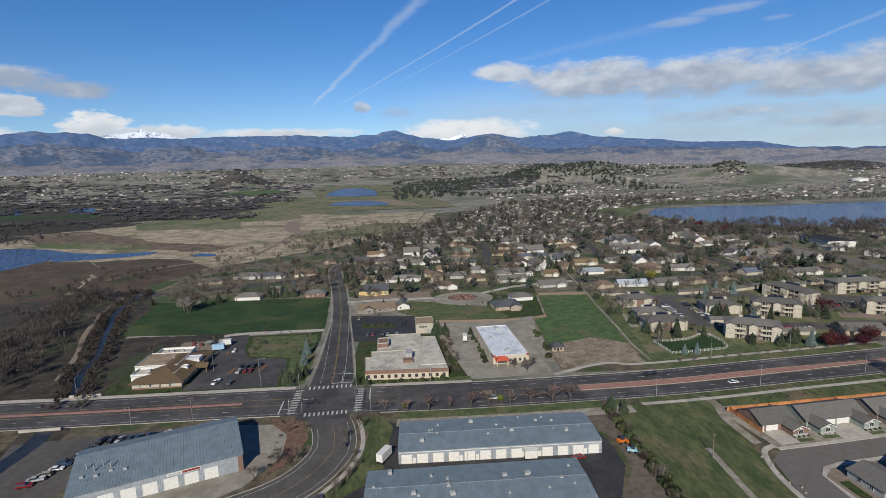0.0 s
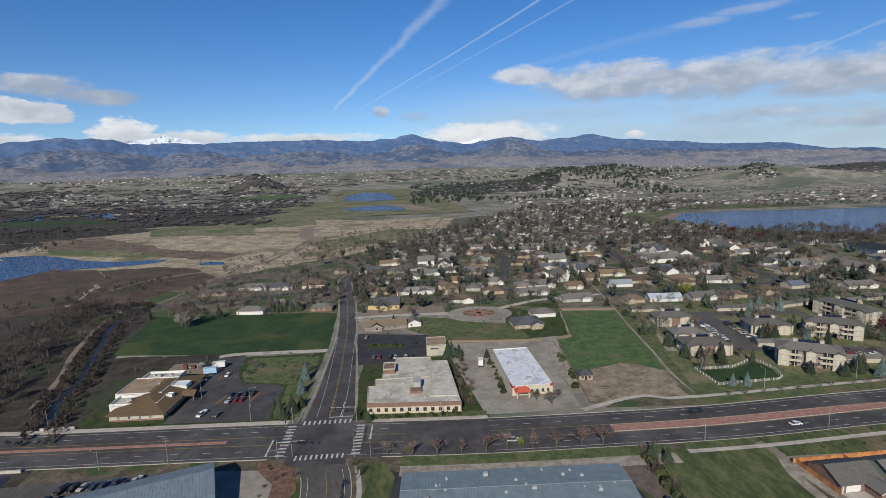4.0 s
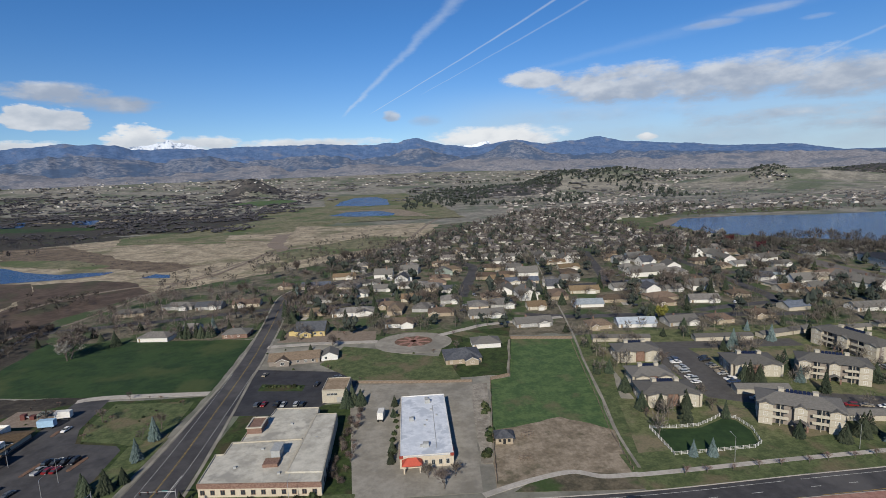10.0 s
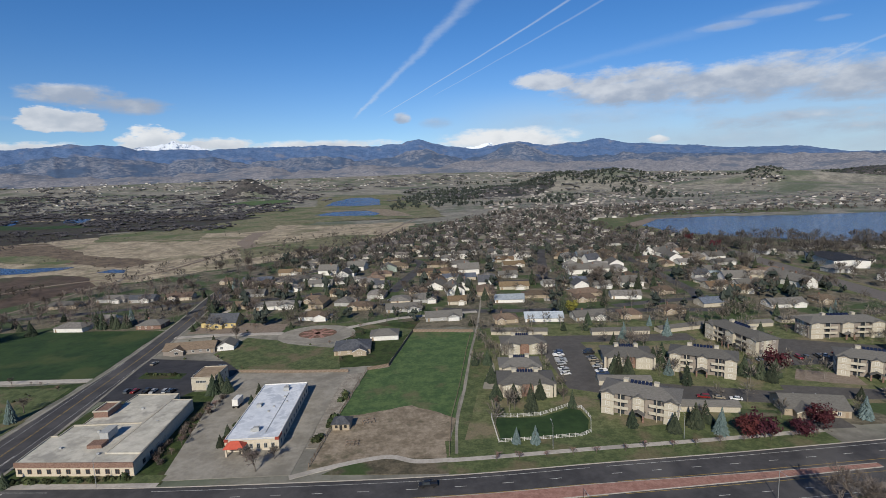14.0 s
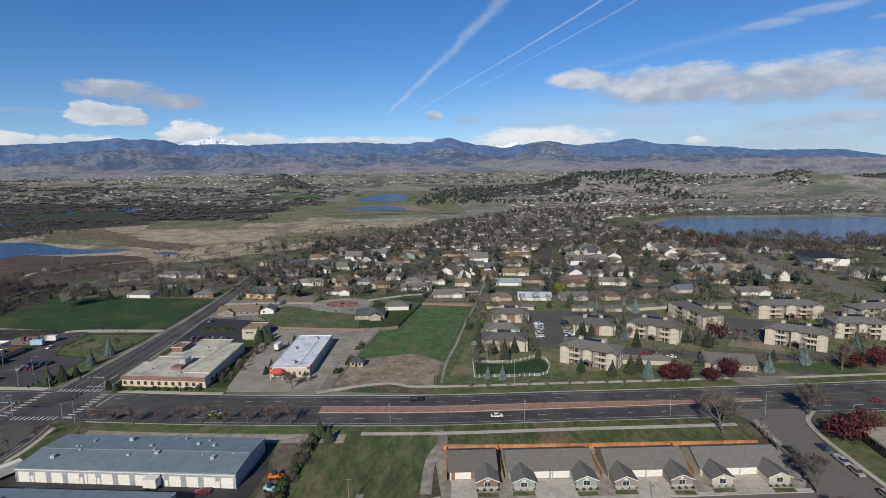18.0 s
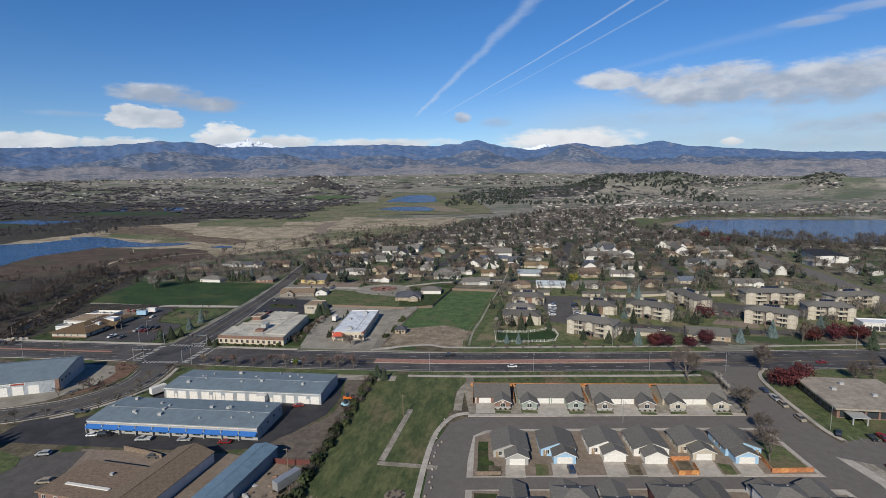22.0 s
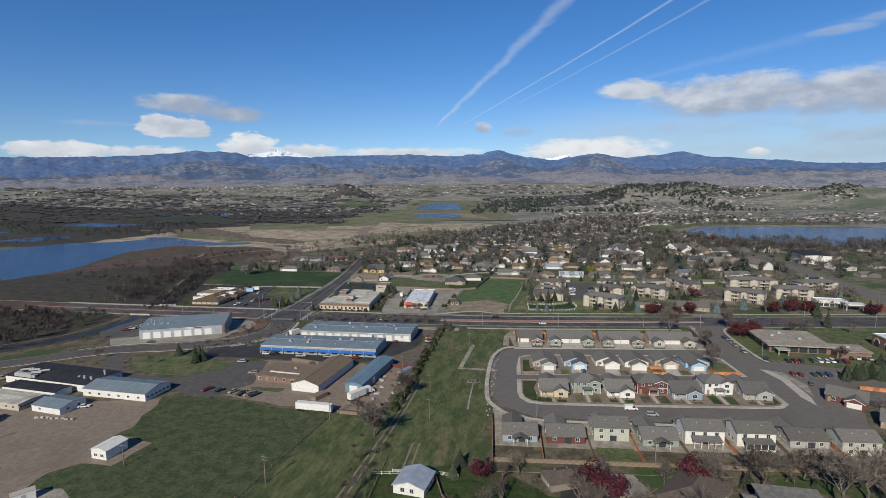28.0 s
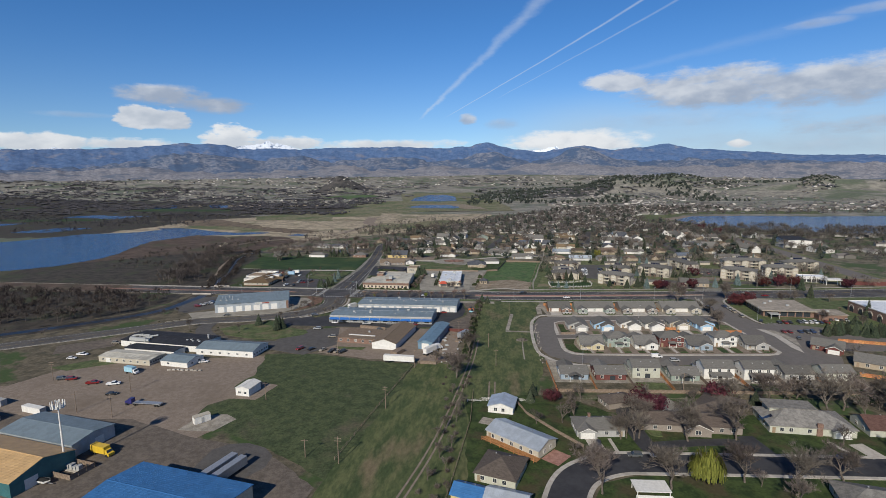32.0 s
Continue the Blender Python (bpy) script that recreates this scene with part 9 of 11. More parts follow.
house(183, 16, -38, 14, 22, 2.8, "y", TAUPE, UMBERSHINGLE, "rear wing of a brown ranch house", None, True, door=False)
house(145, 20, 20, 12, 8, 2.6, "x", TAUPE, UMBERSHINGLE, "small brown outbuilding under trees", None, True, door=False, name="outbuilding")
ob = house(209, 6, -5, 28, 15, 2.9, "x", PALEGREEN, PALESHINGLE, "broad sage ranch house with a pale roof and brick chimney", (9, 6, 1.4, "garage"), True, front=((-10, 0.9), (-7, 0.9), (-1, 0.9), (2.5, 0.9)))
part("upper_storey", Mesh().box(-11, 4, 1, 7.5, 2.6, 6.0), PALEGREEN, ob)
part("upper_roof", Mesh().box(-12, 5, 0.2, 8.3, 6.0, 6.3), PALESHINGLE, ob)
part("chimney", Mesh().box(1.2, 3.0, -8.0, -7.2, 0, 4.6), BRICK, ob, "red brick chimney")
at(part("solar_panel", Mesh().box(-2, 2, -2.2, 2.2, 0, 0.12), SOLAR, ob, "dark blue solar array"), -13, -1, 3.4, -8).rotation_euler = (radians(-4), radians(-24), radians(-8))
house(241, 4, -4, 26, 12, 2.8, "x", PALEGREEN, MAROON, "sage ranch house with a dark red-brown roof", (-4, 7, 1.8, "garage"), front=((6, 0.9), (9, 0.9)))
house(205, -44, -14, 26, 13, 2.8, "x", GREYWALL, PALESHINGLE, "house with a wide pale grey hipped roof", None, True, front=((0, 0.9),))
house(240, -46, 6, 18, 11, 2.8, "x", WHITE, PALESHINGLE, "house with a pale grey roof", None, True)
ob = thing("carport_canopy", 141, -41, 0.1, 2, "white flat carport canopy", "carport")
part("roof", Mesh().box(-5, 5, -3, 3, 2.4, 2.6), WHITE, ob)
for s in (-4.6, 4.6):
    for q in (-2.7, 2.7):
        part("post", Mesh().box(s - 0.1, s + 0.1, q - 0.1, q + 0.1, 0, 2.4), WHITE, ob)
board_fence("white_fence", [(136, -44.5), (146, -44.3), (150, -56)], 1.7, WHITE, "white vinyl garden fence", 0.1)
board_fence("white_fence", [(136, -44.5), (138, -56)], 1.7, WHITE, "white vinyl garden fence", 0.1)
patch("lawn", [(138.5, -56), (137, -45.5), (145.6, -45.3), (149, -56)], 0.14, LAWN, "fenced green lawn", 0.2)
board_fence("garden_fence", [(104, 20), (108, 8), (118, -6), (126, -16)], 1.2, OLDWOOD, "low weathered garden fence", 0.1)
rail_fence("rail_fence", [(90, 20), (104, 20.5), (112, 19)], 1.2, WHITE, "low white garden fence", 0.1)

# ---- houses north of the sports field and round the plaza ----
LEAN_WINDOWS[0] = True
for a, b, y, wall, roof, label, wing, hip in ((-127, -107, 406, WHITE, PALESHINGLE, "white house with pale hipped roof beside the field", None, True), (-102, -93, 413, WHITE, PALESHINGLE, "narrow two-storey white house", None, False), (-73, -57, 405, BRICK, SHINGLE, "low brick house with a grey hipped roof", None, True),
                                              (-96, -75, 486, BEIGE, BROWNSHINGLE, "cream house with a tan-brown gabled roof", (-4, 7, 2, "garage"), False), (-181, -158, 472, TAN, SHINGLE, "tan house with a brown roof", None, True), (-152, -127, 488, GREYWALL, PALESHINGLE, "pale grey house with a light roof", (6, 7, 3, "garage"), True),
                                              (-124, -104, 484, GREYWALL, DARKSHINGLE, "grey house with a dark roof", (4, 6, 2, "garage"), False), (31, 50, 410, WHITE, BROWNSHINGLE, "white house with a double garage at the plaza", (5, 8, 3, "garage"), True),
                                              (67, 86, 342, TAN, DARKSHINGLE, "house with a dark slate hipped roof", (4, 7, 3, "window"), True), (84, 100, 362, WHITE, SHINGLE, "white house with a grey roof beside the paddock", None, True)):
    w = b - a
    house((a + b) / 2, y + 6, PICK.uniform(-6, 6), w, 16.0 if roof is DARKSHINGLE and 60 < a < 70 else 11.5, 5.0 if "two-storey" in label else 2.8, "x", wall, roof, label, wing, hip, front=((-w * 0.35, 0.9), (-w * 0.1, 0.9), (w * 0.15, 0.9)), back=(), sides=1, group="houses near the plaza", chimney=PICK.random() < 0.3)
LEAN_WINDOWS[0] = False
ob = house(-16, 408, -3, 19, 13.5, 3.6, "x", YELLOWWALL, DARKSHINGLE, "half-built two-storey house in yellow sheathing", (-2, 7, 2.5, "window"), front=((-7, 1.2), (3.4, 1.2), (7, 1.2)), group="houses near the plaza", rise_=4.4)
part("side_wing", Mesh().box(-14, -9.5, -5, 3, -0.1, 3.0), YELLOWWALL, ob)
part("side_roof", gable_roof(Mesh(), -14, -9.5, -5, 3, 3.0, 1.2, "y"), DARKSHINGLE, ob)
house(-15, 358, 6, 27, 11, 2.8, "x", TAUPE, BROWNSHINGLE, "long old brown house behind the car park", (-6, 7, 2, "window"), front=((2, 0.9), (6, 0.9), (10, 0.9)), group="houses near the plaza")
house(3.5, 361, 6, 9, 10, 2.6, "y", WHITE, SHINGLE, "white garage beside the old house", None, door=False, front=((-2, 0.9),), group="houses near the plaza")

# ---- houses of the nearer streets, each at its place ----
GOLDROOF = material("tan_shingle", (0.13, 0.092, 0.055), (0.195, 0.142, 0.09), 1.2, 0.92, 0.25, 0.02, random_tint=0.2, coords="object", stretch=(1, 3, 3))
SLATEBLUE = material("blue_slate_shingle", (0.075, 0.09, 0.12), (0.12, 0.14, 0.18), 1.2, 0.9, 0.2, 0.02, random_tint=0.2, coords="object")
PALEBLUEROOF = material("pale_blue_roof", (0.24, 0.28, 0.32), (0.33, 0.37, 0.41), 2.0, 0.8, 0.15, 0.01, random_tint=0.2, coords="object")
STREET_KINDS = {  # wall, roof, hipped, height, wing, label
    "pale": (WHITE, PALESHINGLE, True, 2.8, (4, 6.5, 2.6, "garage"), "white house with a pale grey roof and front garage"),
    "grey": (GREYWALL, SHINGLE, False, 2.7, (4.5, 6, 2.2, "garage"), "grey house with a dark grey gabled roof"),
    "dark": (GREYWALL, DARKSHINGLE, False, 2.9, (4, 6.5, 2.2, "garage"), "grey house with a slate-dark roof"),
    "brown": (TAN, BROWNSHINGLE, True, 2.7, (-4.5, 6, 2.0, "window"), "tan ranch house with a brown hipped roof"),
    "gold": (CREAM, GOLDROOF, False, 2.8, (3.5, 6.5, 2.2, "garage"), "cream house with a golden-tan roof and garage"),
    "blue": (CREAM, SLATEBLUE, False, 2.8, (-4, 6, 2.0, "garage"), "cream house with a slate-blue roof"),
    "green": (SAGE, SHINGLE, False, 4.2, None, "tall sage-green gabled house"),
    "paleblue": (WHITE, PALEBLUEROOF, False, 2.5, None, "low white house with a pale blue-grey roof"),
    "white": (WHITE, PALESHINGLE, False, 2.6, (5, 6, 1.8, "garage"), "low white ranch house with a light roof"),
    "white2": (WHITE, SHINGLE, False, 5.2, (3, 6, 2, "garage"), "two-storey white house with a grey roof"),
    "flat": (CREAM, GRAVELROOF, True, 3.2, None, "low cream shop with a shallow roof")}
STREET_PROTO = {}


def street_house(x, y, w, kind, rot):
    wall, roof, hip, h, wing, label = STREET_KINDS[kind]
    m = pose(x, y, 0.05, 0, 0, rot) @ Matrix.Diagonal((w / 18.0, 1, 1, 1))
    keep_out(rect(x, y, w + 3, 15, rot))
    if kind in STREET_PROTO:
        return copy_thing(STREET_PROTO[kind], m)
    LEAN_WINDOWS[0] = True
    ob = STREET_PROTO[kind] = house(0, -6000 - 40 * len(STREET_PROTO), 0, 18, 11.5, h, "x" if kind != "green" else "y", wall, roof, label, wing, hip, front=((-6.5, 0.9), (-1.5, 0.9), (7.2, 0.9)) + (((-6.5, 3.4), (-1.5, 3.4)) if h > 4 else ()), sides=1, group="houses of the nearer streets", vents=1, chimney=kind in ("brown", "grey", "white2"))
    LEAN_WINDOWS[0] = False
    ob.matrix_world = m
    return ob


NEAR = random.Random(17)
HOUSE_ROWS = [((-41, 548, 26, "blue"), (-21, 585, 22, "gold"), (-70, 552, 13, "brown"), (-27, 494, 20, "grey"), (-1, 510, 24, "pale"), (5, 550, 22, "grey"), (22, 524, 19, "grey"), (6, 450, 24, "pale"), (30, 464, 22, "brown"), (46, 483, 11, "gold"), (47, 532, 21, "pale"), (69, 536, 22, "brown"), (77, 580, 16, "green"), (76, 634, 26, "brown"), (53, 704, 20, "grey"))]
HOUSE_ROWS += [((77, 508, 13, "dark"), (110, 476, 22, "brown"), (69, 438, 25, "brown"), (100, 428, 22, "grey"), (126, 541, 15, "gold"), (138, 619, 15, "white2"), (132, 664, 15, "pale"), (102, 716, 17, "brown"), (127, 403, 21, "grey"), (144, 527, 20, "blue"), (138, 442, 11, "gold"), (186, 483, 19, "gold"), (176, 442, 21, "paleblue"), (166, 391, 20, "brown"), (190, 391, 20, "paleblue"))]
HOUSE_ROWS += [((218, 390, 18, "grey"), (244, 390, 18, "brown"), (229, 435, 20, "brown"), (260, 439, 21, "white"), (292, 448, 20, "brown"), (274, 396, 19, "brown"), (336, 456, 14, "gold"), (347, 441, 12, "gold"), (306, 409, 11, "blue"), (236, 492, 15, "blue"), (188, 530, 15, "grey"), (201, 580, 17, "gold"), (168, 671, 18, "white2"), (218, 638, 17, "pale"), (343, 553, 16, "brown"))]
HOUSE_ROWS += [((364, 558, 16, "white"), (301, 652, 20, "brown"), (217, 487, 12, "white"), (388, 488, 22, "flat"), (142, 626, 14, "grey"), (254, 474, 13, "grey"), (395, 549, 17, "grey"), (257, 619, 18, "brown"), (146, 580, 16, "white2"), (148, 600, 15, "pale"), (196, 610, 16, "gold"), (152, 645, 17, "white2"), (205, 655, 17, "white"), (350, 400, 20, "white"), (380, 405, 18, "brown"))]
for group in HOUSE_ROWS:
    for x, y, w, kind in group:
        if not any(b[0] <= x <= b[1] and b[2] <= y <= b[3] and inside(p, x, y) for b, p in KEEPOUT[-90:] if len(p) == 4):
            street_house(x, y, w, kind, NEAR.uniform(-7, 7) + 180 * (NEAR.random() < 0.12))

# ---- the older town beyond ----
PROTO = [town_house_proto(k, w, d, wall, roof, hip) for k, (w, d, wall, roof, hip) in enumerate(((17, 10, GREYBLUE, SHINGLE, False), (18, 11, TAN, BROWNSHINGLE, True), (15, 12, GREYWALL, PALESHINGLE, True), (16, 11, WHITE, SHINGLE, False), (14, 11, WHITE, DARKSHINGLE, False), (17, 11, BEIGE, PALESHINGLE, True)))]
TOWN = random.Random(5)
town_count = 0
gardens, drives = Mesh(), Mesh()
used = set()
for row in range(10):
    y = 452 + row * 21
    for col in range(30):
        x = -45 + row * 4 + col * 20 + TOWN.uniform(-3, 3)
        yy = y + TOWN.uniform(-3, 3) + 0.02 * col
        if x > 480 - row * 2 or (y > 640 and x > 445) or blocked(x, yy) or blocked(x - 9, yy) or blocked(x + 9, yy) or blocked(x, yy - 8) or blocked(x, yy + 6) or TOWN.random() < 0.2:
            continue
        k = TOWN.choice((0, 1, 1, 2, 3, 3, 4, 5, 1, 3))
        m = pose(x, yy, 0.05, 0, 0, TOWN.choice((0, 0, 180, 90, -90)) + TOWN.uniform(-9, 9) + 0.05 * (x - 200)) @ Matrix.Diagonal((TOWN.uniform(0.9, 1.2), TOWN.uniform(0.95, 1.3), TOWN.uniform(0.95, 1.4), 1))
        keep_out(rect(x, yy, 17, 12))
        if k not in used:
            PROTO[k].matrix_world = m
            used.add(k)
        else:
            copy_thing(PROTO[k], m)
        turn = TOWN.uniform(-12, 12)
        gardens.prism(rect(x + TOWN.uniform(-2, 2), yy - 10, TOWN.uniform(9, 17), TOWN.uniform(4, 7), turn), -0.2, 0.06 + 0.0006 * (town_count % 40))
        if TOWN.random() < 0.6:
            drives.prism(rect(x + TOWN.choice((-6, 6)), yy - 10, 4.2, 8, turn), -0.2, 0.1 + 0.0006 * (town_count % 40))
        town_count += 1

solid("front_gardens", gardens, LAWN, "small green front lawns of the older houses", "lawn", kind="stuff")
solid("house_drives", drives, CONCRETE, "pale concrete drives of the older houses", "drive", kind="stuff")

# ---- cars, trucks, yard clutter ----
park([(-82 + 3.1 * k, 257.5, 82) for k in range(3)] + [(-82.5 + 3.1 * k, 263, 82) for k in range(4)] + [(-89, 245, 75), (-82, 244, 75), (-93, 289, 85)])
park([(-22 + 3 * k, 303 - 0.3 * k, 85) for k in range(1, 10) if k % 3] + [(-26, 338, 80), (4, 322, 80), (12, 330, 40)])
park([(-118 + 3.2 * k, 194 + 0.3 * k, 75) for k in range(1, 9)] + [(-126 + 1.5 * k, 168 + 3 * k, 10) for k in range(8)])
park([(-11.8, 78.4, 62), (-5.3, 78, 62), (1.4, 77.6, 62), (7.4, 75.6, 62), (10.4, 75, 62), (13, 74.4, 62), (-15, 116.5, 12), (-0.5, 100.5, 10), (-124, 82, 5), (-54.4, 55.2, 20)])
park([(-8, 130, 8), (-3.5, 130.5, 8), (13.5, 127.9, 6), (28.3, 128.4, 6), (44.2, 127.7, 6), (24.4, 117.2, 0), (-28.2, 147.5, 15), (-90, 145, 20)])
park([(244.2, 182, 89), (244.2, 175, 89), (255.8, 183, 90), (255.8, 175, 90), (255.8, 169, 90), (255.6, 157, 90)])
park([(272 + 3.1 * k, 143.5 + 0.2 * k, 85) for k in range(10) if k != 3])
park([(264 + 3.3 * k, 124 + 0.1 * k, 85) for k in range(6) if k != 2] + [(306 + 3 * k, 151, 80) for k in range(4)])
for k in range(26):          # juniper hedge behind the car park
    plant("pine" if k % 3 else "conifer", 285 + 1.5 * k + PICK.uniform(-1, 1), 119 + PICK.uniform(-4, 5) + 0.12 * k, PICK.uniform(0.7, 0.95))
park([(262, 146, 60), (266, 112, 70), (274, 106, 70)])
park([(180 + 0.4 * k, 298 + 3.0 * k, 5) for k in range(12) if k % 4] + [(197 + 0.2 * k, 296 + 3.0 * k, 5) for k in range(12) if k % 3] + [(196 + 5.5 * k, 281 - 1.6 * k, -20) for k in (0, 1, 6, 7, 8)])
park([(268 + 3.3 * k, 305 + 0.4 * k, 85) for k in range(18) if k % 3 != 1] + [(258, 250, 80), (262, 256, 80)])
park([(131, -15, 80), (142, -20.5, 4), (149, -20, 4), (209, -16.5, 4), (240, -9, 85), (118, -52, 80)])
for kind, col, x, y, rot in (("suv", 3, -110.5, 29.4, 18), ("suv", 4, -105.5, 29.4, 18), ("pickup", 4, -91.3, 25.4, 18), ("pickup", 0, -80.7, 24.9, 20), ("sedan", 1, -73.3, 14.3, 22), ("sedan", 0, -129.5, 56.4, 5), ("pickup", 0, -128, 62, 5)):
    vehicle(kind, ENAMEL[col], x, y, rot)
vehicle("suv", ENAMEL[2], 185.3, 71.6, 3, "parked cars", 0.1)
vehicle("van", ENAMEL[0], 178, 76.6, 4, "parked cars", 0.1)
park([(60, 158, 5), (118, 214.5, 0)][:1])
vehicle("suv", ENAMEL[0], 40, 207.5, -3, "cars on the road", 0.08)
vehicle("sedan", ENAMEL[0], 150, 206, 3, "cars on the road", 0.08)
vehicle("pickup", ENAMEL[1], 118, 220.5, 183, "cars on the road", 0.08)
vehicle("sedan", ENAMEL[4], 300, 218.5, 185, "cars on the road", 0.08)
for k in range(30):
    x, y = TOWN.uniform(-60, 430), TOWN.uniform(415, 600)
    if not blocked(x, y):
        vehicle(PICK.choice(("sedan", "suv", "pickup")), PICK.choice(ENAMEL), x, y, PICK.uniform(0, 360), "cars by the houses", 0.06)

TRUCKBLUE, TRUCKYEL = enamel("pale_blue", (0.3, 0.5, 0.6)), enamel("yellow", (0.62, 0.42, 0.04))
NAVY = enamel("navy", (0.03, 0.03, 0.14))
ORANGE = enamel("orange", (0.6, 0.16, 0.02))
box_truck(-82, 39, -15, TRUCKBLUE, ENAMEL[0], "pale blue delivery truck with white cab on dirt")
box_truck(-39.5, -32.5, -14, TRUCKYEL, TRUCKYEL, "yellow box truck beside the metal shed", 8.5)
box_truck(64, 82, 50, ENAMEL[0], ENAMEL[0], "white box truck beside the steel barn", 7.0)
semi_trailer(47, 61.5, -6, WHITE, "long white semi-trailer at the meadow edge", 16)
semi_trailer(61, 76, 58, WHITE, "white trailer in the scrap yard", 9)
semi_trailer(77, 104, 62, GALV, "grey trailer beside the hedge", 9)
semi_trailer(11.4, -42.5, 72.6, GALV, "silver semi-trailer on the concrete pad", 14)
semi_trailer(7.4, -41.6, 72.6, GALV, "grey semi-trailer on the concrete pad", 15)
semi_trailer(-101.5, 300, 5, WHITE, "small white minibus in the car park", 6.5, name="minibus")
semi_trailer(-103, 292, 5, SKYBLUE, "pale blue minibus in the car park", 6.5, name="minibus")
semi_trailer(43.5, 160, -3, WHITE, "small white cargo trailer before the doors", 4.2, name="cargo_trailer")
semi_trailer(-7, 167, 60, WHITE, "white camper van in the dark yard", 6.5, name="camper_van")
semi_trailer(38, 283, 85, WHITE, "white caravan on the paved lot", 5.0, name="caravan")
ob = thing("flatbed_truck", -52, 5.5, 0.1, 177, "navy tractor with a grey flatbed trailer", "truck")
part("cab", Mesh().box(4.5, 6.2, -1.1, 1.1, 0.8, 2.8).box(6.2, 7.8, -0.9, 0.9, 0.8, 1.7), NAVY, ob)
part("bed", Mesh().box(-8.5, 4.0, -1.25, 1.25, 1.1, 1.3).box(-8.5, -7.0, -1.1, 1.1, 0.7, 1.1), GALV, ob)
for sx in (-7.5, -6.4, 3.2, 7.0):
    for sy in (-1.0, 1.0):
        part("wheel", SHARED["bigwheel"], BLACKTRIM, ob).matrix_local = pose(sx, sy, 0.5)
for x, y, rot, mat, label in ((79, 165.5, 10, ORANGE, "orange loader on the dirt yard"), (80, 159, -20, TRUCKBLUE, "pale blue and white dump truck")):
    ob = thing("loader", x, y, 0.1, rot, label, "machine")
    part("body", Mesh().box(-2.0, 1.2, -0.8, 0.8, 0.7, 1.6), mat, ob)
    part("cab", Mesh().box(-0.8, 0.5, -0.7, 0.7, 1.6, 2.7), GLASS, ob)
    part("bucket", Mesh().add([(1.6, -1.1, 0.2), (2.9, -1.1, 0.3), (1.7, -1.1, 1.3), (1.6, 1.1, 0.2), (2.9, 1.1, 0.3), (1.7, 1.1, 1.3)], [(0, 1, 2), (5, 4, 3), (0, 3, 4, 1), (1, 4, 5, 2), (2, 5, 3, 0)]), mat, ob)
    part("arm", Mesh().box(0.8, 1.9, -0.9, -0.7, 0.9, 1.1).box(0.8, 1.9, 0.7, 0.9, 0.9, 1.1), mat, ob)
    for sx in (-1.3, 0.7):
        for sy in (-0.9, 0.9):
            part("wheel", SHARED["bigwheel"], BLACKTRIM, ob).matrix_local = pose(sx, sy, 0.5)
ob = thing("boat_trailer", -46, -50, 0.1, -8, "white and black covered boat on a trailer", "boat")
part("hull", Mesh().add([(-3, -1, 0.7), (2, -1, 0.7), (3.4, 0, 1.2), (2, 1, 0.7), (-3, 1, 0.7), (-3, -1.2, 1.4), (2, -1.2, 1.4), (3.6, 0, 1.5), (2, 1.2, 1.4), (-3, 1.2, 1.4)], [(4, 3, 2, 1, 0), (0, 1, 6, 5), (1, 2, 7, 6), (2, 3, 8, 7), (3, 4, 9, 8), (4, 0, 5, 9), (5, 6, 7, 8, 9)]), WHITE, ob)
part("cover", Mesh().add([(-2.9, -1.1, 1.42), (2, -1.1, 1.42), (3.3, 0, 1.5), (2, 1.1, 1.42), (-2.9, 1.1, 1.42), (-1, 0, 1.9), (1.2, 0, 1.9)], [(0, 1, 6, 5), (1, 2, 6), (2, 3, 6), (3, 4, 5, 6), (4, 0, 5)]), BLACKTRIM, ob)
part("trailer", Mesh().box(-3.2, 4.4, -0.1, 0.1, 0.45, 0.6).box(-1.2, -1.0, -1.1, 1.1, 0.4, 0.6), GALV, ob)

junk = random.Random(3)
for k in range(46):
    x, y = junk.uniform(58, 76), junk.uniform(62, 112)
    if abs(x - (60.5 + (y - 101) * 0.16)) < 5.5 and 80 < y < 121:
        continue
    a, b, c = junk.uniform(0.4, 1.8), junk.uniform(0.3, 1.0), junk.uniform(0.2, 0.9)
    ob = solid("scrap_heap", Mesh().add([(-a, -b, 0), (a, -b * 0.8, 0), (a * 0.9, b, 0), (-a * 0.8, b, 0), (-a * 0.7, -b * 0.6, c), (a * 0.6, -b * 0.7, c * 0.8), (a * 0.7, b * 0.6, c), (-a * 0.5, b * 0.7, c * 0.7)], [(3, 2, 1, 0), (4, 5, 6, 7), (0, 1, 5, 4), (1, 2, 6, 5), (2, 3, 7, 6), (3, 0, 4, 7)]),
               junk.choice((OLDWOOD, GALV, UNIT, BRICK, OLDWOOD, BRICK, UNIT, BLACKTRIM)), "rusty scrap heap beside the barn", "scrap", "scrap of the yard", m=pose(x, y, 0.08, 0, 0, junk.uniform(0, 180)))
for k in range(8):
    solid("concrete_block", Mesh().box(-0.8, 0.8, -0.35, 0.35, 0, 0.6), CONCRETE, "pale concrete block on the dirt lot", "block", "concrete blocks", m=pose(-66 + 2.3 * k, 44 + 0.3 * (k % 3), 0.08, 0, 0, junk.uniform(-20, 20)))
for k in range(26):
    a = junk.uniform(0, 6.28)
    solid("boulder", Mesh().tube((0, 0, -0.1), (0.1, 0, 0.5), 0.45, 0.28, 6), GRAVEL, "pale landscaping boulder beside the trail", "rock", "boulders", m=pose(121 - 0.1 * k + junk.uniform(-1.5, 1.5), 150 - 3.4 * k + junk.uniform(-1, 1), 0.08, 0, 0, junk.uniform(0, 90)))
ob = thing("picnic_shelter", 85.5, 260.5, 0.1, -3, "small stone shelter with a dark roof", "shelter")
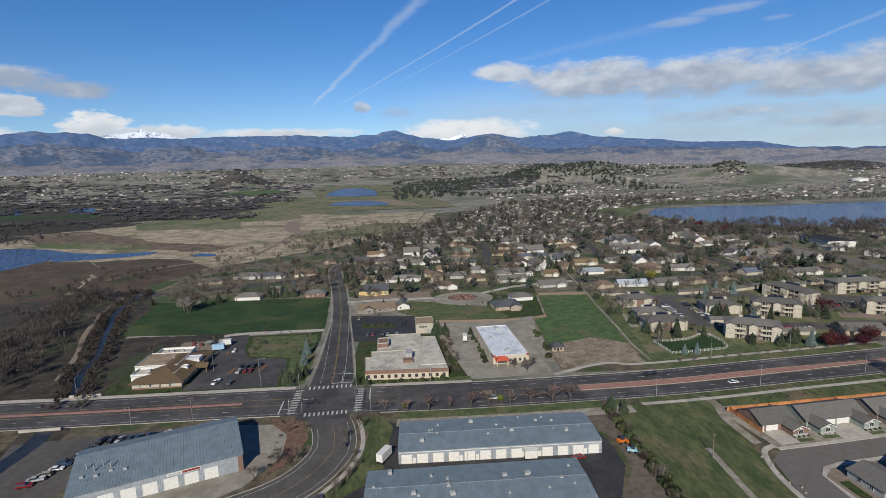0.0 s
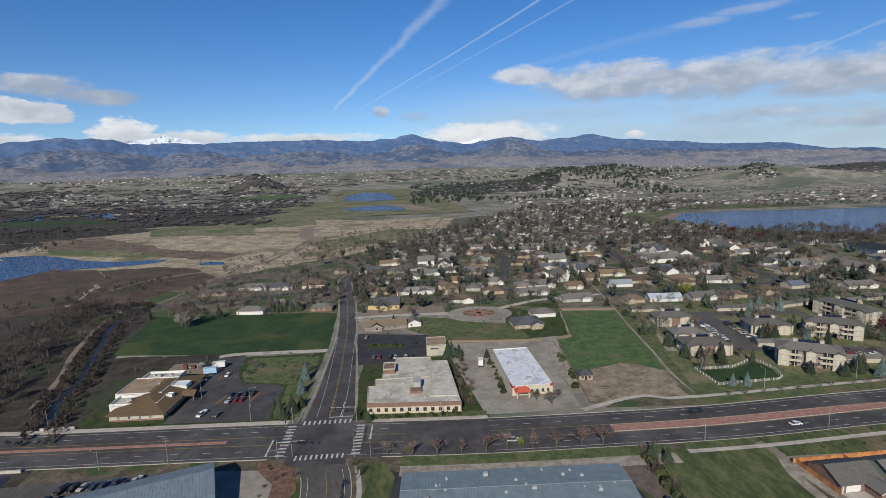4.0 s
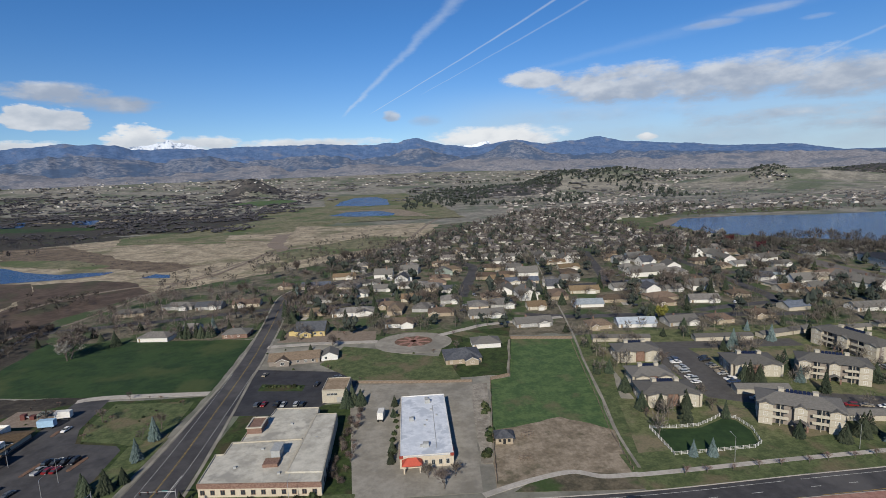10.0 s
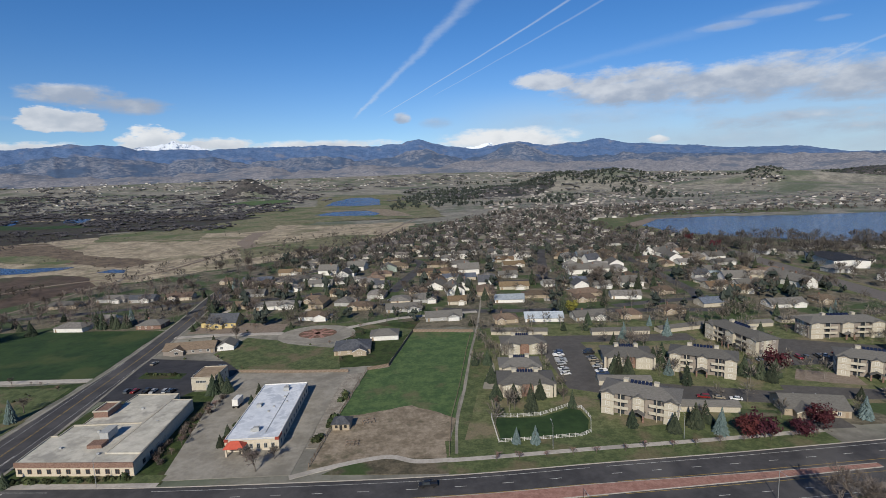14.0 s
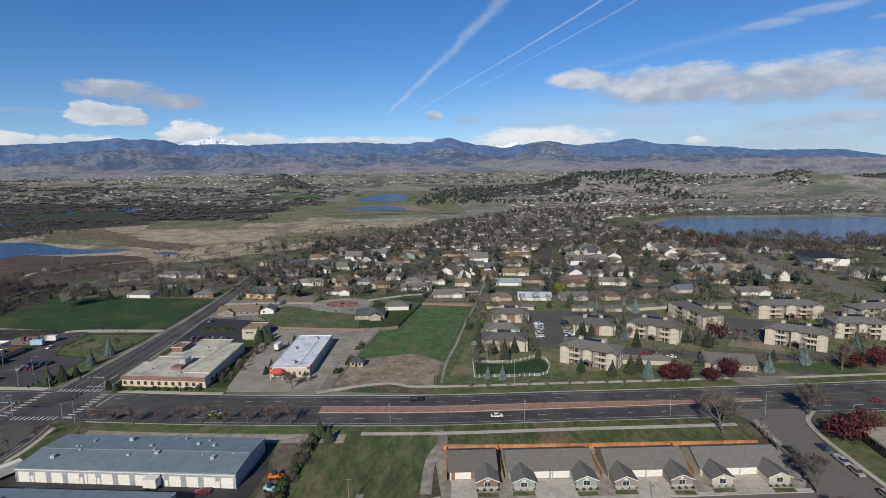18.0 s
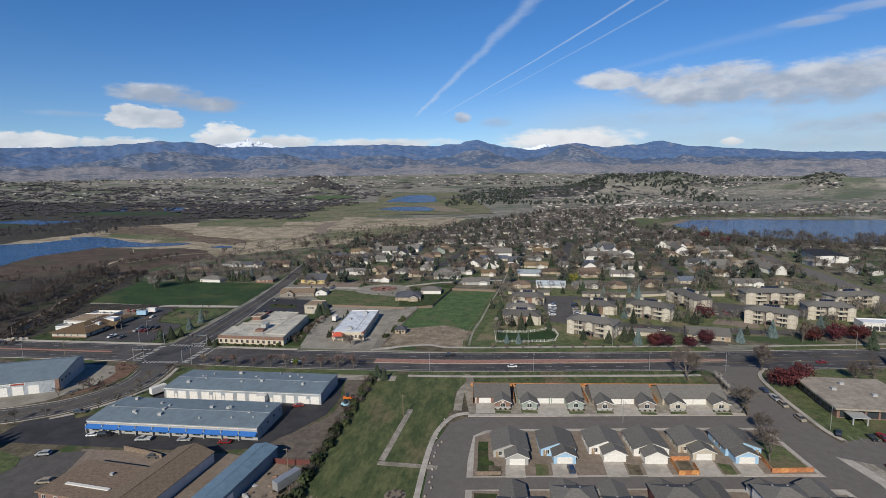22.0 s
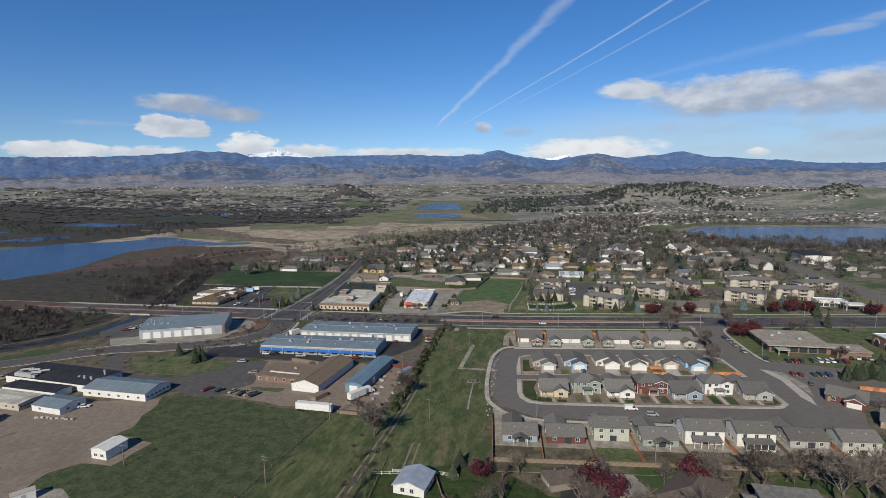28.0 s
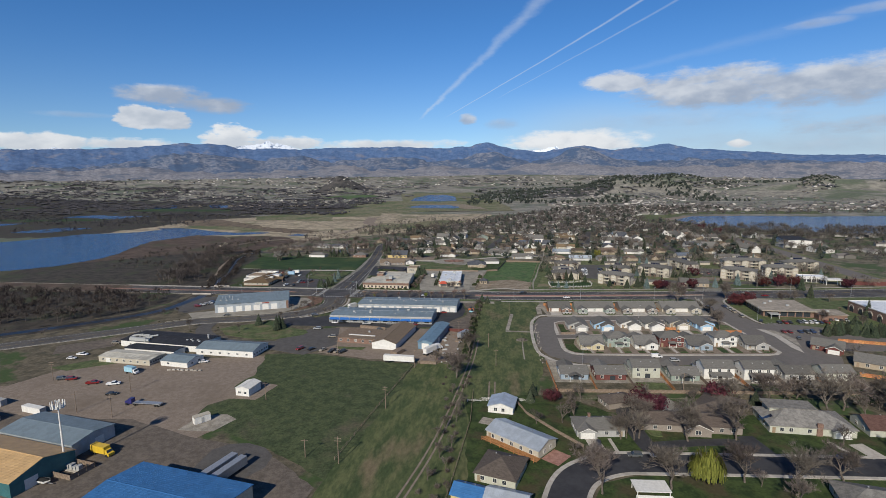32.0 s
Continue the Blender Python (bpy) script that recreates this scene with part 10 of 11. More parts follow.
part("wall", Mesh().box(-3.2, 3.2, -2.6, 2.6, 0, 2.5), TAN, ob)
part("roof", hip_roof(Mesh(), -3.2, 3.2, -2.6, 2.6, 2.5, 2.0, 0.5, 0.15), DARKSHINGLE, ob)
# Black panels on the uncut wall stand for the shaded openings.
for q in (-1.7, 0, 1.7):
    part("opening", Mesh().box(q - 0.5, q + 0.5, -2.66, -2.6, 0.9 if q else 0, 2.0), BLACKTRIM, ob)
for k, (x, y) in enumerate(((91, 247), (95, 263))):
    ob = thing("play_frame", x, y, 0.1, 20 * k, "low timber play frame in the paddock", "frame", "play frames")
    for j in range(4):
        part("post", Mesh().box(-2.2 + 1.4 * j, -2.05 + 1.4 * j, -1, -0.85, 0, 1.2), OLDWOOD, ob)
        part("post", Mesh().box(-2.2 + 1.4 * j, -2.05 + 1.4 * j, 0.85, 1, 0, 1.2), OLDWOOD, ob)
    part("beam", Mesh().box(-2.3, 2.2, -1.02, -0.88, 1.05, 1.2), OLDWOOD, ob)
    part("beam", Mesh().box(-2.3, 2.2, 0.88, 1.02, 1.05, 1.2), OLDWOOD, ob)
ob = thing("playground", -119, 302, 0.1, 0, "small playground with a red climbing frame", "playground")
part("mat", Mesh().box(-10, 14, -8, 8, -0.05, 0.06), DIRT, ob)
part("tower", Mesh().box(-2, 0, -1, 1, 0, 2.4), BARNRED, ob)
part("tower", Mesh().box(2, 4, -1, 1, 0, 1.6), BARNRED, ob)
part("slide", Mesh().add([(0, -0.4, 1.4), (2.6, -0.4, 0.2), (2.6, 0.4, 0.2), (0, 0.4, 1.4), (0, -0.4, 1.3), (2.6, -0.4, 0.1), (2.6, 0.4, 0.1), (0, 0.4, 1.3)], [(0, 1, 2, 3), (7, 6, 5, 4), (0, 4, 5, 1), (2, 6, 7, 3), (1, 5, 6, 2), (3, 7, 4, 0)]), WHITE, ob)
part("shade", Mesh().box(6, 10, -2, 2, 2.4, 2.6).box(6, 6.2, -2, -1.8, 0, 2.4).box(9.8, 10, 1.8, 2, 0, 2.4), SAGE, ob)

# ---- fences and poles ----
rail_fence("white_fence", [(142, 263), (152, 262), (161, 262.5), (168, 266), (173, 269), (178, 266.5), (179, 258), (176, 248), (172, 245.5), (156, 244.5), (142.5, 244), (142, 263)], 1.4, WHITE, "white vinyl fence round the dog lawn", 0.1, 2.4, 3)
patch("lawn", [(143, 262), (161, 261), (173, 267.5), (177, 265.5), (178, 257), (175, 248.5), (171, 246.5), (143.5, 245)], 0.13, SPORT, "fenced dark green lawn", 0.3, True)
rail_fence("trail_fence", [(125, 237), (126.5, 262), (131.5, 293), (137.5, 338), (143, 373)], 1.3, OLDWOOD, "weathered rail fence along the trail", 0.1, 3.0, 2)
rail_fence("paddock_fence", [(79, 234), (82, 266), (88, 317)], 1.5, OLDWOOD, "weathered rail fence between the lot and paddock", 0.1, 3.0, 3)
board_fence("paddock_fence", [(88, 317), (98, 321), (108, 376.5), (144, 371)], 1.6, OLDWOOD, "weathered board fence round the paddock", 0.1)
board_fence("lot_fence", [(23, 322), (50, 318.5), (79, 316)], 1.3, OLDWOOD, "dark board fence behind the lot", 0.1)
rail_fence("pasture_fence", [(42, -30), (46, 0), (52, 40), (55, 60)], 1.2, OLDWOOD, "old wire fence posts along the meadow", 0.06, 3.2, 2)
rail_fence("pasture_fence", [(84, 18), (92, 19), (104, 20)], 1.2, WHITE, "low white rail fence", 0.06, 3.0, 2)
rail_fence("pasture_fence", [(80, -60), (86, 0), (86, 30)], 1.2, OLDWOOD, "old fence beside the track", 0.06, 3.0, 2)
board_fence("yard_fence", [(11, 121), (20, 119), (28, 116.5)], 1.8, OLDWOOD, "brown board fence behind the sheds", 0.1)
board_fence("yard_fence", [(58, 117), (72, 116), (80, 116)], 1.8, BARNRED, "red-brown board fence of the yard", 0.1)
board_fence("yard_fence", [(57, 61), (66, 60), (70, 66)], 1.4, OLDWOOD, "dark board fence of the scrap yard", 0.1)
for x, y, h in ((44, -32, 9.5), (31.5, -29, 6.5), (51, 9.5, 9.5), (56, 55, 9.5), (-57, -6, 10), (-75, -3, 9.5), (-67, 18, 9), (-114, 28, 9.5), (-2, 14, 8), (105, 152, 9), (-86, 206.5, 11), (96, 60, 8.5), (92, 88, 8), (74, 112, 8), (176, 33, 9), (12, 71, 8)):
    power_pole(x, y, h, PICK.uniform(-20, 20), 2 if h > 9 else 1)
for x, y, rot in ((-13, 202.5, 0), (-42, 207, 0), (14, 228.5, 180), (160, 238, 180), (206, 241, 180), (110, 199.5, 0), (160, 202, 0), (215, 206, 0), (250, 206, 0), (330, 240, 180), (360, 217, 0), (-110, 206, 0), (-150, 240, 180), (-66, 237, 180), (-96, 262, 90), (-70, 250, 90), (139, 65, 180), (189, 151, 0), (262, 150, 90), (274, 196, 90)):
    street_lamp(x, y, rot)


def signal_mast(x, y, rot, reach=11.0):
    ob = thing("traffic_signal", x, y, 0.12, rot, "grey signal mast with hanging traffic lights", "traffic light", "traffic signals")
    part("pole", Mesh().tube((0, 0, 0), (0, 0, 7.0), 0.16, 0.11, 8), GALV, ob)
    part("arm", Mesh().tube((0, 0, 6.2), (0, reach, 6.6), 0.11, 0.06, 6), GALV, ob)
    for k in (0.5, 0.75, 0.97):
        sig = part("signal_head", Mesh().box(-0.2, 0.2, reach * k - 0.2, reach * k + 0.2, 5.6, 6.7), BLACKTRIM, ob)
        part("lens", Mesh().tube((-0.23, reach * k, 6.45), (-0.2, reach * k, 6.45), 0.13, 0.13, 8), REDTRIM, sig)
    part("sign", Mesh().box(-0.04, 0.04, reach * 0.2, reach * 0.2 + 1.8, 6.3, 6.8), TEAL, ob, "green street-name board")


signal_mast(-21, 231, 90)
signal_mast(-47, 206, -90)
signal_mast(-47.5, 232.5, 180)
signal_mast(-19, 204, 0)

# ---- trees, largest and nearest first ----
for x, y, s in ((-7, 203, 0.9), (2, 202, 0.95), (11, 201, 1.2), (29, 202, 1.15), (37, 202, 1.1), (46, 201, 1.0), (55, 202, 1.1), (64, 201, 1.3), (72, 201, 1.35), (20, 201.5, 0.8)):
    plant("small", x, y, s * 1.6)
for x, y, s in ((42, 202.5, 0.5), (1, 204, 0.35)):
    plant("fresh", x, y, s)
for x, y, s in ((233, 239, 1.1), (256, 244, 1.0), (246, 240, 0.8), (316, 252, 1.2), (328, 254, 1.2), (341, 256, 1.2), (267, 189, 1.25), (275, 192, 1.1), (228, 241, 1.0), (276, 296, 1.2), (152, 15, 1.1), (158, 14, 1.0), (186, 24, 1.2), (119, 21, 0.8), (378, 250, 1.1), (285, 340, 1.0), (430, 690, 1.6), (436, 640, 1.4)):
    plant("red", x, y, s * 1.2)
for x, y, s in ((148.5, 243, 0.62), (155, 242.5, 0.68), (220, 243, 1.0), (298, 259, 1.1), (226, 296, 0.8), (-51, 277, 1.0), (-50, 262, 0.9), (250, 350, 1.0), (330, 270, 1.1), (222, 340, 1.2), (-84, 420, 1.2), (-52, 520, 1.1)):
    plant("spruce", x, y, s)
PINES = [(146, 279, 1.0), (153, 277, 0.9), (164, 278, 1.0), (170, 281, 0.9), (203, 300, 1.1), (208, 297, 1.1), (192, 251, 0.8), (205, 246, 0.9), (214, 249, 1.1), (219, 252, 1.0), (224, 308, 1.1), (230, 312, 1.2), (258, 292, 1.1), (265, 284, 1.0), (24, 300, 1.1), (28, 298, 0.9), (-50, 243, 1.0), (-55, 241, 0.9), (-58, 244, 0.8)]
PINES += [(-47, 248, 0.7), (-52, 236.5, 0.6), (-83, 412, 1.2), (-88, 410, 1.1), (-138, 402, 1.2), (43, 295, 0.6), (43, 285, 0.5), (44, 257, 0.6), (44, 250, 0.55), (-16, 230.5, 0.6), (-21, 233, 0.6), (86, 191, 0.8), (90, 188, 0.7), (-57, 124, 0.9), (-41, 119, 1.0), (-38, 117, 0.9), (-44, 121, 0.8), (22, 297, 1.1), (21, 303, 0.8)]
for x, y, s in PINES:
    plant("pine", x, y, s * 1.05)
for x, y, s in ((204, 298, 0.9), (-40, 113, 0.8), (-102, 412, 1.0), (-97, 410, 1.0), (-92, 412, 0.9), (-45, 452, 1.0), (330, 214, 0.9), (334, 160, 1.0), (338, 240, 1.0), (346, 108, 0.8)):
    plant("conifer", x, y, s * 1.15)
COTTONWOODS = [(229, 194, 1.3), (266, 207, 1.15), (237.8, 159, 0.95), (229.4, 127, 0.95), (235.5, 146, 0.7), (300, 196, 0.8), (77.7, 43.2, 1.05), (78, 46, 0.7), (72, 56, 0.6), (66, 60, 0.55), (151, 2, 0.8), (163, -9, 1.25), (180, -7, 1.2), (127, -42, 1.2), (148, -38, 1.1), (171, -33, 1.0), (184, -36, 1.1), (201, -30, 1.0), (222, 14, 1.3), (246, 12, 1.3)]
COTTONWOODS += [(262, 6, 1.2), (205, 22, 1.1), (232, 20, 1.2), (190, 20, 1.0), (220, 30, 0.9), (214, 28, 0.8), (250, 28, 0.9), (262, 30, 0.9), (57, 240, 0.45), (66, 240, 0.4), (-152, 381, 1.35), (-157, 384, 1.2), (62, 233, 0.55), (-166, 412, 1.0), (-171, 408, 0.9), (140, -6, 0.55), (180, -45, 0.7), (190, -52, 0.7), (230, -38, 0.7), (300, 148, 0.6), (318, 140, 0.6)]
for x, y, s in COTTONWOODS:
    plant("cottonwood", x, y, s)
plant("willow", 160, -33, 1.0)
plant("cottonwood", 82, 78, 0.9)
for x, y, q in ((-152, 378, 1.25), (-158, 386, 0.9), (261, 491, 1.1), (372, 554, 1.2), (450, 534, 1.1), (255, 585, 1.1), (181, 604, 1.0), (350, 505, 0.9), (418, 542, 1.2), (454, 744, 1.2)):
    plant("silverwood", x, y, q)
solid("crate", Mesh().box(-2, 2, -3.6, 3.6, 0, 1.9), OLDWOOD, "low timber crate beside the white hall", "crate", m=pose(43.5, 75.5, 0.08, 0, 0, -25))
patch("flower_bed", [(111 + 3.4 * math.cos(k * 0.524), 101.5 + 2.8 * math.sin(k * 0.524)) for k in range(12)], 0.2, GRAVEL, "round stone bed in the open space", 0.3)
for k in range(7):
    plant("brush", 111 + 2.2 * math.cos(k * 0.9), 101.5 + 1.8 * math.sin(k * 0.9), 0.5, 0.2)
road("pavement", spline([(111, 98.5), (110.7, 86), (110.6, 70)]), 0.35, -0.35, 0.12, GRAVEL, "narrow worn path", keep=False, category="pavement")
for x, y, s in ((140, -9, 1.0), (142.2, -8, 1.1), (144.5, -9.5, 1.0), (146.5, -8, 1.05), (148, 8, 0.9), (126, 6, 0.8), (121, 2, 0.7), (228, -9, 0.6), (236, 14, 1.0), (252, 18, 1.0)):
    plant("bare", x, y, s)
plant("fresh", 210, 397, 1.25)
for x, y, q in ((252, 470, 1.35), (212, 492, 1.3), (342, 500, 1.3), (394, 511, 1.4), (-77, 625, 1.2), (-35, 668, 1.3), (-8, 690, 1.3), (-95, 600, 1.1), (-58, 575, 1.0), (3, 376, 0.7), (57, 474, 0.9), (-69, 452, 0.9), (-74, 447, 0.8), (-103, 530, 1.0)):
    plant("cottonwood", x, y, q)
for x, y, q in ((206, 404, 1.1), (238, 419, 1.1), (279, 462, 1.3), (338, 610, 1.5), (291, 462, 1.1), (375, 433, 1.2), (310, 387, 1.1), (302, 384, 1.0), (318, 390, 1.0), (-52, 508, 1.1), (144, 384, 0.8), (82, 500, 1.0)):
    plant("conifer" if q > 1.05 else "pine", x, y, q)
for k in range(64):          # hedge along the dirt yard
    t = k / 63
    plant("shrub" if k % 5 else "brush", 84.5 - 4.5 * t + PICK.uniform(-1.2, 1.2), 194 - 128 * t + PICK.uniform(-1.5, 1.5), PICK.uniform(1.4, 2.6), 0.05)
for k in range(26):
    plant("brush", 78 + PICK.uniform(-6, 6), -55 + 4.2 * k + PICK.uniform(-3, 3), PICK.uniform(0.6, 1.2), 0.05)
for k in range(14):
    plant("bare", 79 + PICK.uniform(-5, 4), -52 + 6.5 * k, PICK.uniform(0.35, 0.6), 0.05)
for k in range(16):
    plant("brush", 26 + PICK.uniform(-3, 3), 240 + 3.4 * k, PICK.uniform(0.9, 1.6))
for k in range(8):
    plant("small", 28 + PICK.uniform(-2, 2), 240 + 6 * k, PICK.uniform(0.7, 1.1))
    plant("shrub", 44.4 + PICK.uniform(-0.8, 0.8), 250 + 5 * k, PICK.uniform(0.8, 1.4))
    plant("shrub", 78.5 + 0.6 * k + PICK.uniform(-1.2, 1.2), (251, 253, 262, 264, 266, 283, 286, 290)[k] + PICK.uniform(-1, 1), PICK.uniform(1.5, 2.2))
    plant("shrub", -22 + 2.5 * k, 323 - 0.3 * k + PICK.uniform(-1, 1), PICK.uniform(0.8, 1.3))
    plant("shrub", -15 + 5.0 * k, 232.4 + PICK.uniform(-0.5, 0.5), PICK.uniform(1.1, 1.7))
    plant("shrub", -13 + 5.0 * k, 231.6 + PICK.uniform(-0.5, 0.5), PICK.uniform(0.9, 1.4))
    plant("brush", -47 + PICK.uniform(-1, 1), 164 + 5 * k, PICK.uniform(0.4, 0.7), 0.15)
    plant("bare", -18 + PICK.uniform(-4, 4), 150 + 6.5 * k, PICK.uniform(0.35, 0.55))
for k in range(14):
    plant("small", 140 + 8.5 * k + PICK.uniform(-1, 1), 232.5 + 0.055 * (8.5 * k), PICK.uniform(0.6, 0.9))
    plant("small", 130 + 9 * k, 196.5 + 0.05 * 9 * k, PICK.uniform(0.3, 0.5))
    plant("brush", 132 + 8 * k, 189 + 0.05 * 8 * k, PICK.uniform(0.4, 0.7))
for k in range(9):
    plant("silver" if k > 3 else "brush", 239.5 + 0.2 * k, 168 + 3.4 * k, 0.75)
for k in range(60):          # wooded strip behind the back yards
    x = PICK.uniform(108, 300)
    plant(PICK.choice(("bare", "bare", "brush", "brush", "shrub", "pine")), x, 23 + PICK.uniform(-5, 4.5) + 0.02 * (x - 110), PICK.uniform(0.45, 0.8))
for k in range(40):
    x, y = PICK.uniform(88, 330), PICK.uniform(-58, 20)
    if not blocked(x, y):
        plant(PICK.choice(("bare", "bare", "small", "shrub", "shrub", "brush", "pine")), x, y, PICK.uniform(0.45, 0.8))


def scatter(count, x0, x1, y0, y1, kinds, lo, hi, seed, dense=None):
    rnd = random.Random(seed)
    done = tries = 0
    while done < count and tries < count * 6:
        tries += 1
        x, y = rnd.uniform(x0, x1), rnd.uniform(y0, y1)
        if blocked(x, y) or (dense and not dense(x, y)):
            continue
        plant(rnd.choice(kinds), x, y, rnd.uniform(lo, hi))
        done += 1


MIX = ("bare", "bare", "bare", "bare", "bare", "small", "conifer", "pine", "bare")
scatter(56, 140, 400, 245, 380, ("bare", "bare", "small", "pine", "conifer", "spruce"), 0.6, 1.1, 1)
scatter(50, -190, 10, 402, 520, MIX, 0.6, 1.05, 2)
scatter(98, -60, 470, 430, 520, MIX, 0.8, 1.25, 3)
scatter(28, 270, 430, 60, 215, MIX, 0.5, 0.9, 4)
scatter(30, -60, 80, 325, 420, ("bare", "small", "small", "pine", "shrub"), 0.45, 0.8, 5)
scatter(36, -140, -48, 236, 320, ("small", "bare", "small", "shrub", "brush", "shrub"), 0.4, 0.75, 6)
scatter(22, -235, -165, 225, 400, ("bare", "bare", "brush", "cottonwood"), 0.5, 0.9, 7)
scatter(30, -330, -160, 90, 205, ("bare", "bare", "brush", "brush"), 0.45, 0.8, 8)
scatter(26, -60, -20, 130, 200, ("small", "bare", "brush"), 0.4, 0.6, 9)
scatter(14, -140, -60, 96, 150, ("bare", "shrub", "brush"), 0.4, 0.6, 10)


# ---- far woods and far roofs, past counting ----
def clump_field(name, spots, mat, label, category, tall, flat=1.0):
    """Leafless or dark crowns as many small ragged clumps, joined."""
    rnd = random.Random(len(spots))
    m = Mesh()
    for x, y, s in spots:
        z0 = rise(x, y)
        for _ in range(7 if s < 1.6 else 10):
            a, r = rnd.uniform(0, 6.28), rnd.uniform(0, 2.2) * s * flat ** 2
            cx, cy, cz = x + math.cos(a) * r, y + math.sin(a) * r, z0 + tall * s * rnd.uniform(0.3, 0.85)
            w, h = rnd.uniform(0.8, 1.7) * s * flat, rnd.uniform(1.0, 2.4) * s / flat
            b = rnd.uniform(0, 6.28)
            ca, sa = math.cos(b) * w, math.sin(b) * w
            top = (cx + rnd.uniform(-0.4, 0.4) * s, cy, cz + h)
            m.add([(cx - ca, cy - sa, cz), (cx + ca, cy + sa, cz - 0.3), (cx - sa, cy + ca, cz + 0.2), (cx + sa, cy - ca, cz), top, (cx, cy, cz - h * 0.7)],
                  [(0, 3, 4), (3, 1, 4), (1, 2, 4), (2, 0, 4), (3, 0, 5), (1, 3, 5), (2, 1, 5), (0, 2, 5)])
    return solid(name, m, mat, label, category, kind="stuff")


def thicket(name, spots, mat, label, category, tall, twigs=30):
    """Leafless trees as fans of thin ragged twigs, joined."""
    rnd = random.Random(len(spots) + 5)
    m = Mesh()
    for x, y, s in spots:
        z0 = rise(x, y)
        h = tall * s
        m.add([(x - 0.12 * s, y, z0), (x + 0.12 * s, y, z0), (x, y + 0.05, z0 + h * 0.7)], [(0, 1, 2)])
        core = Vector((x, y, z0 + h * 0.6))
        for _ in range(twigs):
            d = Vector((rnd.gauss(0, 1), rnd.gauss(0, 1), rnd.gauss(0.15, 0.9))).normalized()
            q = core + Vector((d.x * 0.4, d.y * 0.4, d.z * 0.42)) * h * rnd.uniform(0.45, 1.0)
            p = Vector((x, y, z0 + h * rnd.uniform(0.25, 0.6))).lerp(q, rnd.uniform(0.35, 0.75))
            w = Vector((rnd.gauss(0, 1), rnd.gauss(0, 1), rnd.gauss(0, 0.6))).normalized() * rnd.uniform(0.1, 0.26) * s * (30 / twigs) ** 0.7
            m.add([p - w, p + w, q, p.lerp(q, 0.6) + w * rnd.uniform(2, 5)], [(0, 1, 2), (0, 3, 2)])
    return solid(name, m, mat, label, category, kind="stuff")


def roof_field(name, spots, label):
    rnd = random.Random(77)
    walls, roofs = Mesh(), Mesh()
    for x, y, s in spots:
        z0 = rise(x, y)
        a = rnd.uniform(-0.3, 0.3) + rnd.choice((0, 1.57))
        c, q = math.cos(a), math.sin(a)
        k = 0.72 if y > 1100 else 1.0
        w, d, h = 7.5 * s * k, 4.8 * s, 2.8 * s
        P = lambda u, v, z: (x + u * c - v * q, y + u * q + v * c, z0 + z)
        walls.add([P(-w, -d, 0), P(w, -d, 0), P(w, d, 0), P(-w, d, 0), P(-w, -d, h), P(w, -d, h), P(w, d, h), P(-w, d, h), P(-w, 0, h + 1.8 * s), P(w, 0, h + 1.8 * s)], [(0, 1, 5, 4), (2, 3, 7, 6), (1, 2, 6, 9, 5), (3, 0, 4, 8, 7)])
        roofs.add([P(-w - .4, -d - .4, h), P(w + .4, -d - .4, h), P(w + .4, 0, h + 2.1 * s), P(-w - .4, 0, h + 2.1 * s), P(w + .4, d + .4, h), P(-w - .4, d + .4, h)], [(0, 1, 2, 3), (3, 2, 4, 5)])
    ob = solid(name, walls, FARWALL, label, "houses", kind="stuff")
    part("roof", roofs, FARROOF, ob)
    return ob


FAR = random.Random(9)


def sprinkle(n, x0, x1, y0, y1, lo, hi, test=None, keep=False):
    out = []
    for _ in range(n):
        x, y = FAR.uniform(x0, x1), FAR.uniform(y0, y1)
        if keep and blocked(x, y):
            continue
        if test is None or test(x, y):
            out.append((x, y, FAR.uniform(lo, hi)))
    return out


def patchy(f, seed, cut):
    return lambda x, y: noise.noise((x * f, y * f, seed)) > cut


LAKES = [[(-1100, 220), (-388, 300), (-388, 440), (-420, 600), (-400, 700), (-580, 760), (-700, 600), (-1100, 540)], [(455, 800), (462, 900), (526, 990), (640, 996), (1300, 960), (1300, 650), (700, 640), (600, 650)], [(-240, 1640), (-240, 2320), (-40, 2320), (-40, 1640)], [(-190, 1310), (-190, 1510), (10, 1510), (10, 1310)], [(-840, 690), (-720, 690), (-720, 800), (-840, 800)], [(-1070, 1010), (-820, 1010), (-820, 1200), (-1070, 1200)], [(-1500, 795), (-980, 795), (-980, 905), (-1500, 905)]]
dry = lambda x, y: not any(inside(l, x, y) for l in LAKES + FAR_FIELDS)
town_far = lambda x, y: x > -60 + (y - 640) * 0.55 and x < 460 + max(0, y - 1000) * 1.2
thicket("town_trees", sprinkle(400, -60, 470, 395, 600, 0.75, 1.3, None, True), TWIG, "leafless trees among the older houses", "trees", 10.5, 110)
thicket("town_trees", sprinkle(330, 140, 420, 250, 395, 0.7, 1.2, None, True), TWIG, "leafless trees among the apartments", "trees", 9, 90)
thicket("town_trees", sprinkle(160, -190, 0, 405, 540, 0.8, 1.3, None, True), TWIG, "leafless trees round the field houses", "trees", 10, 90)
clump_field("town_evergreens", sprinkle(250, -50, 470, 395, 680, 1.0, 1.9, None, True), FAREVER, "dark evergreens among the older houses", "trees", 6)
thicket("far_woods", sprinkle(650, -40, 470, 580, 690, 0.9, 1.5, None, True), FARWOOD, "leafless trees among the far houses", "trees", 10, 45)
thicket("far_woods", sprinkle(2500, -60, 700, 660, 1250, 0.9, 1.6, lambda x, y: dry(x, y) and town_far(x, y)), FARWOOD, "grey-brown leafless trees of the far town", "trees", 10, 20)
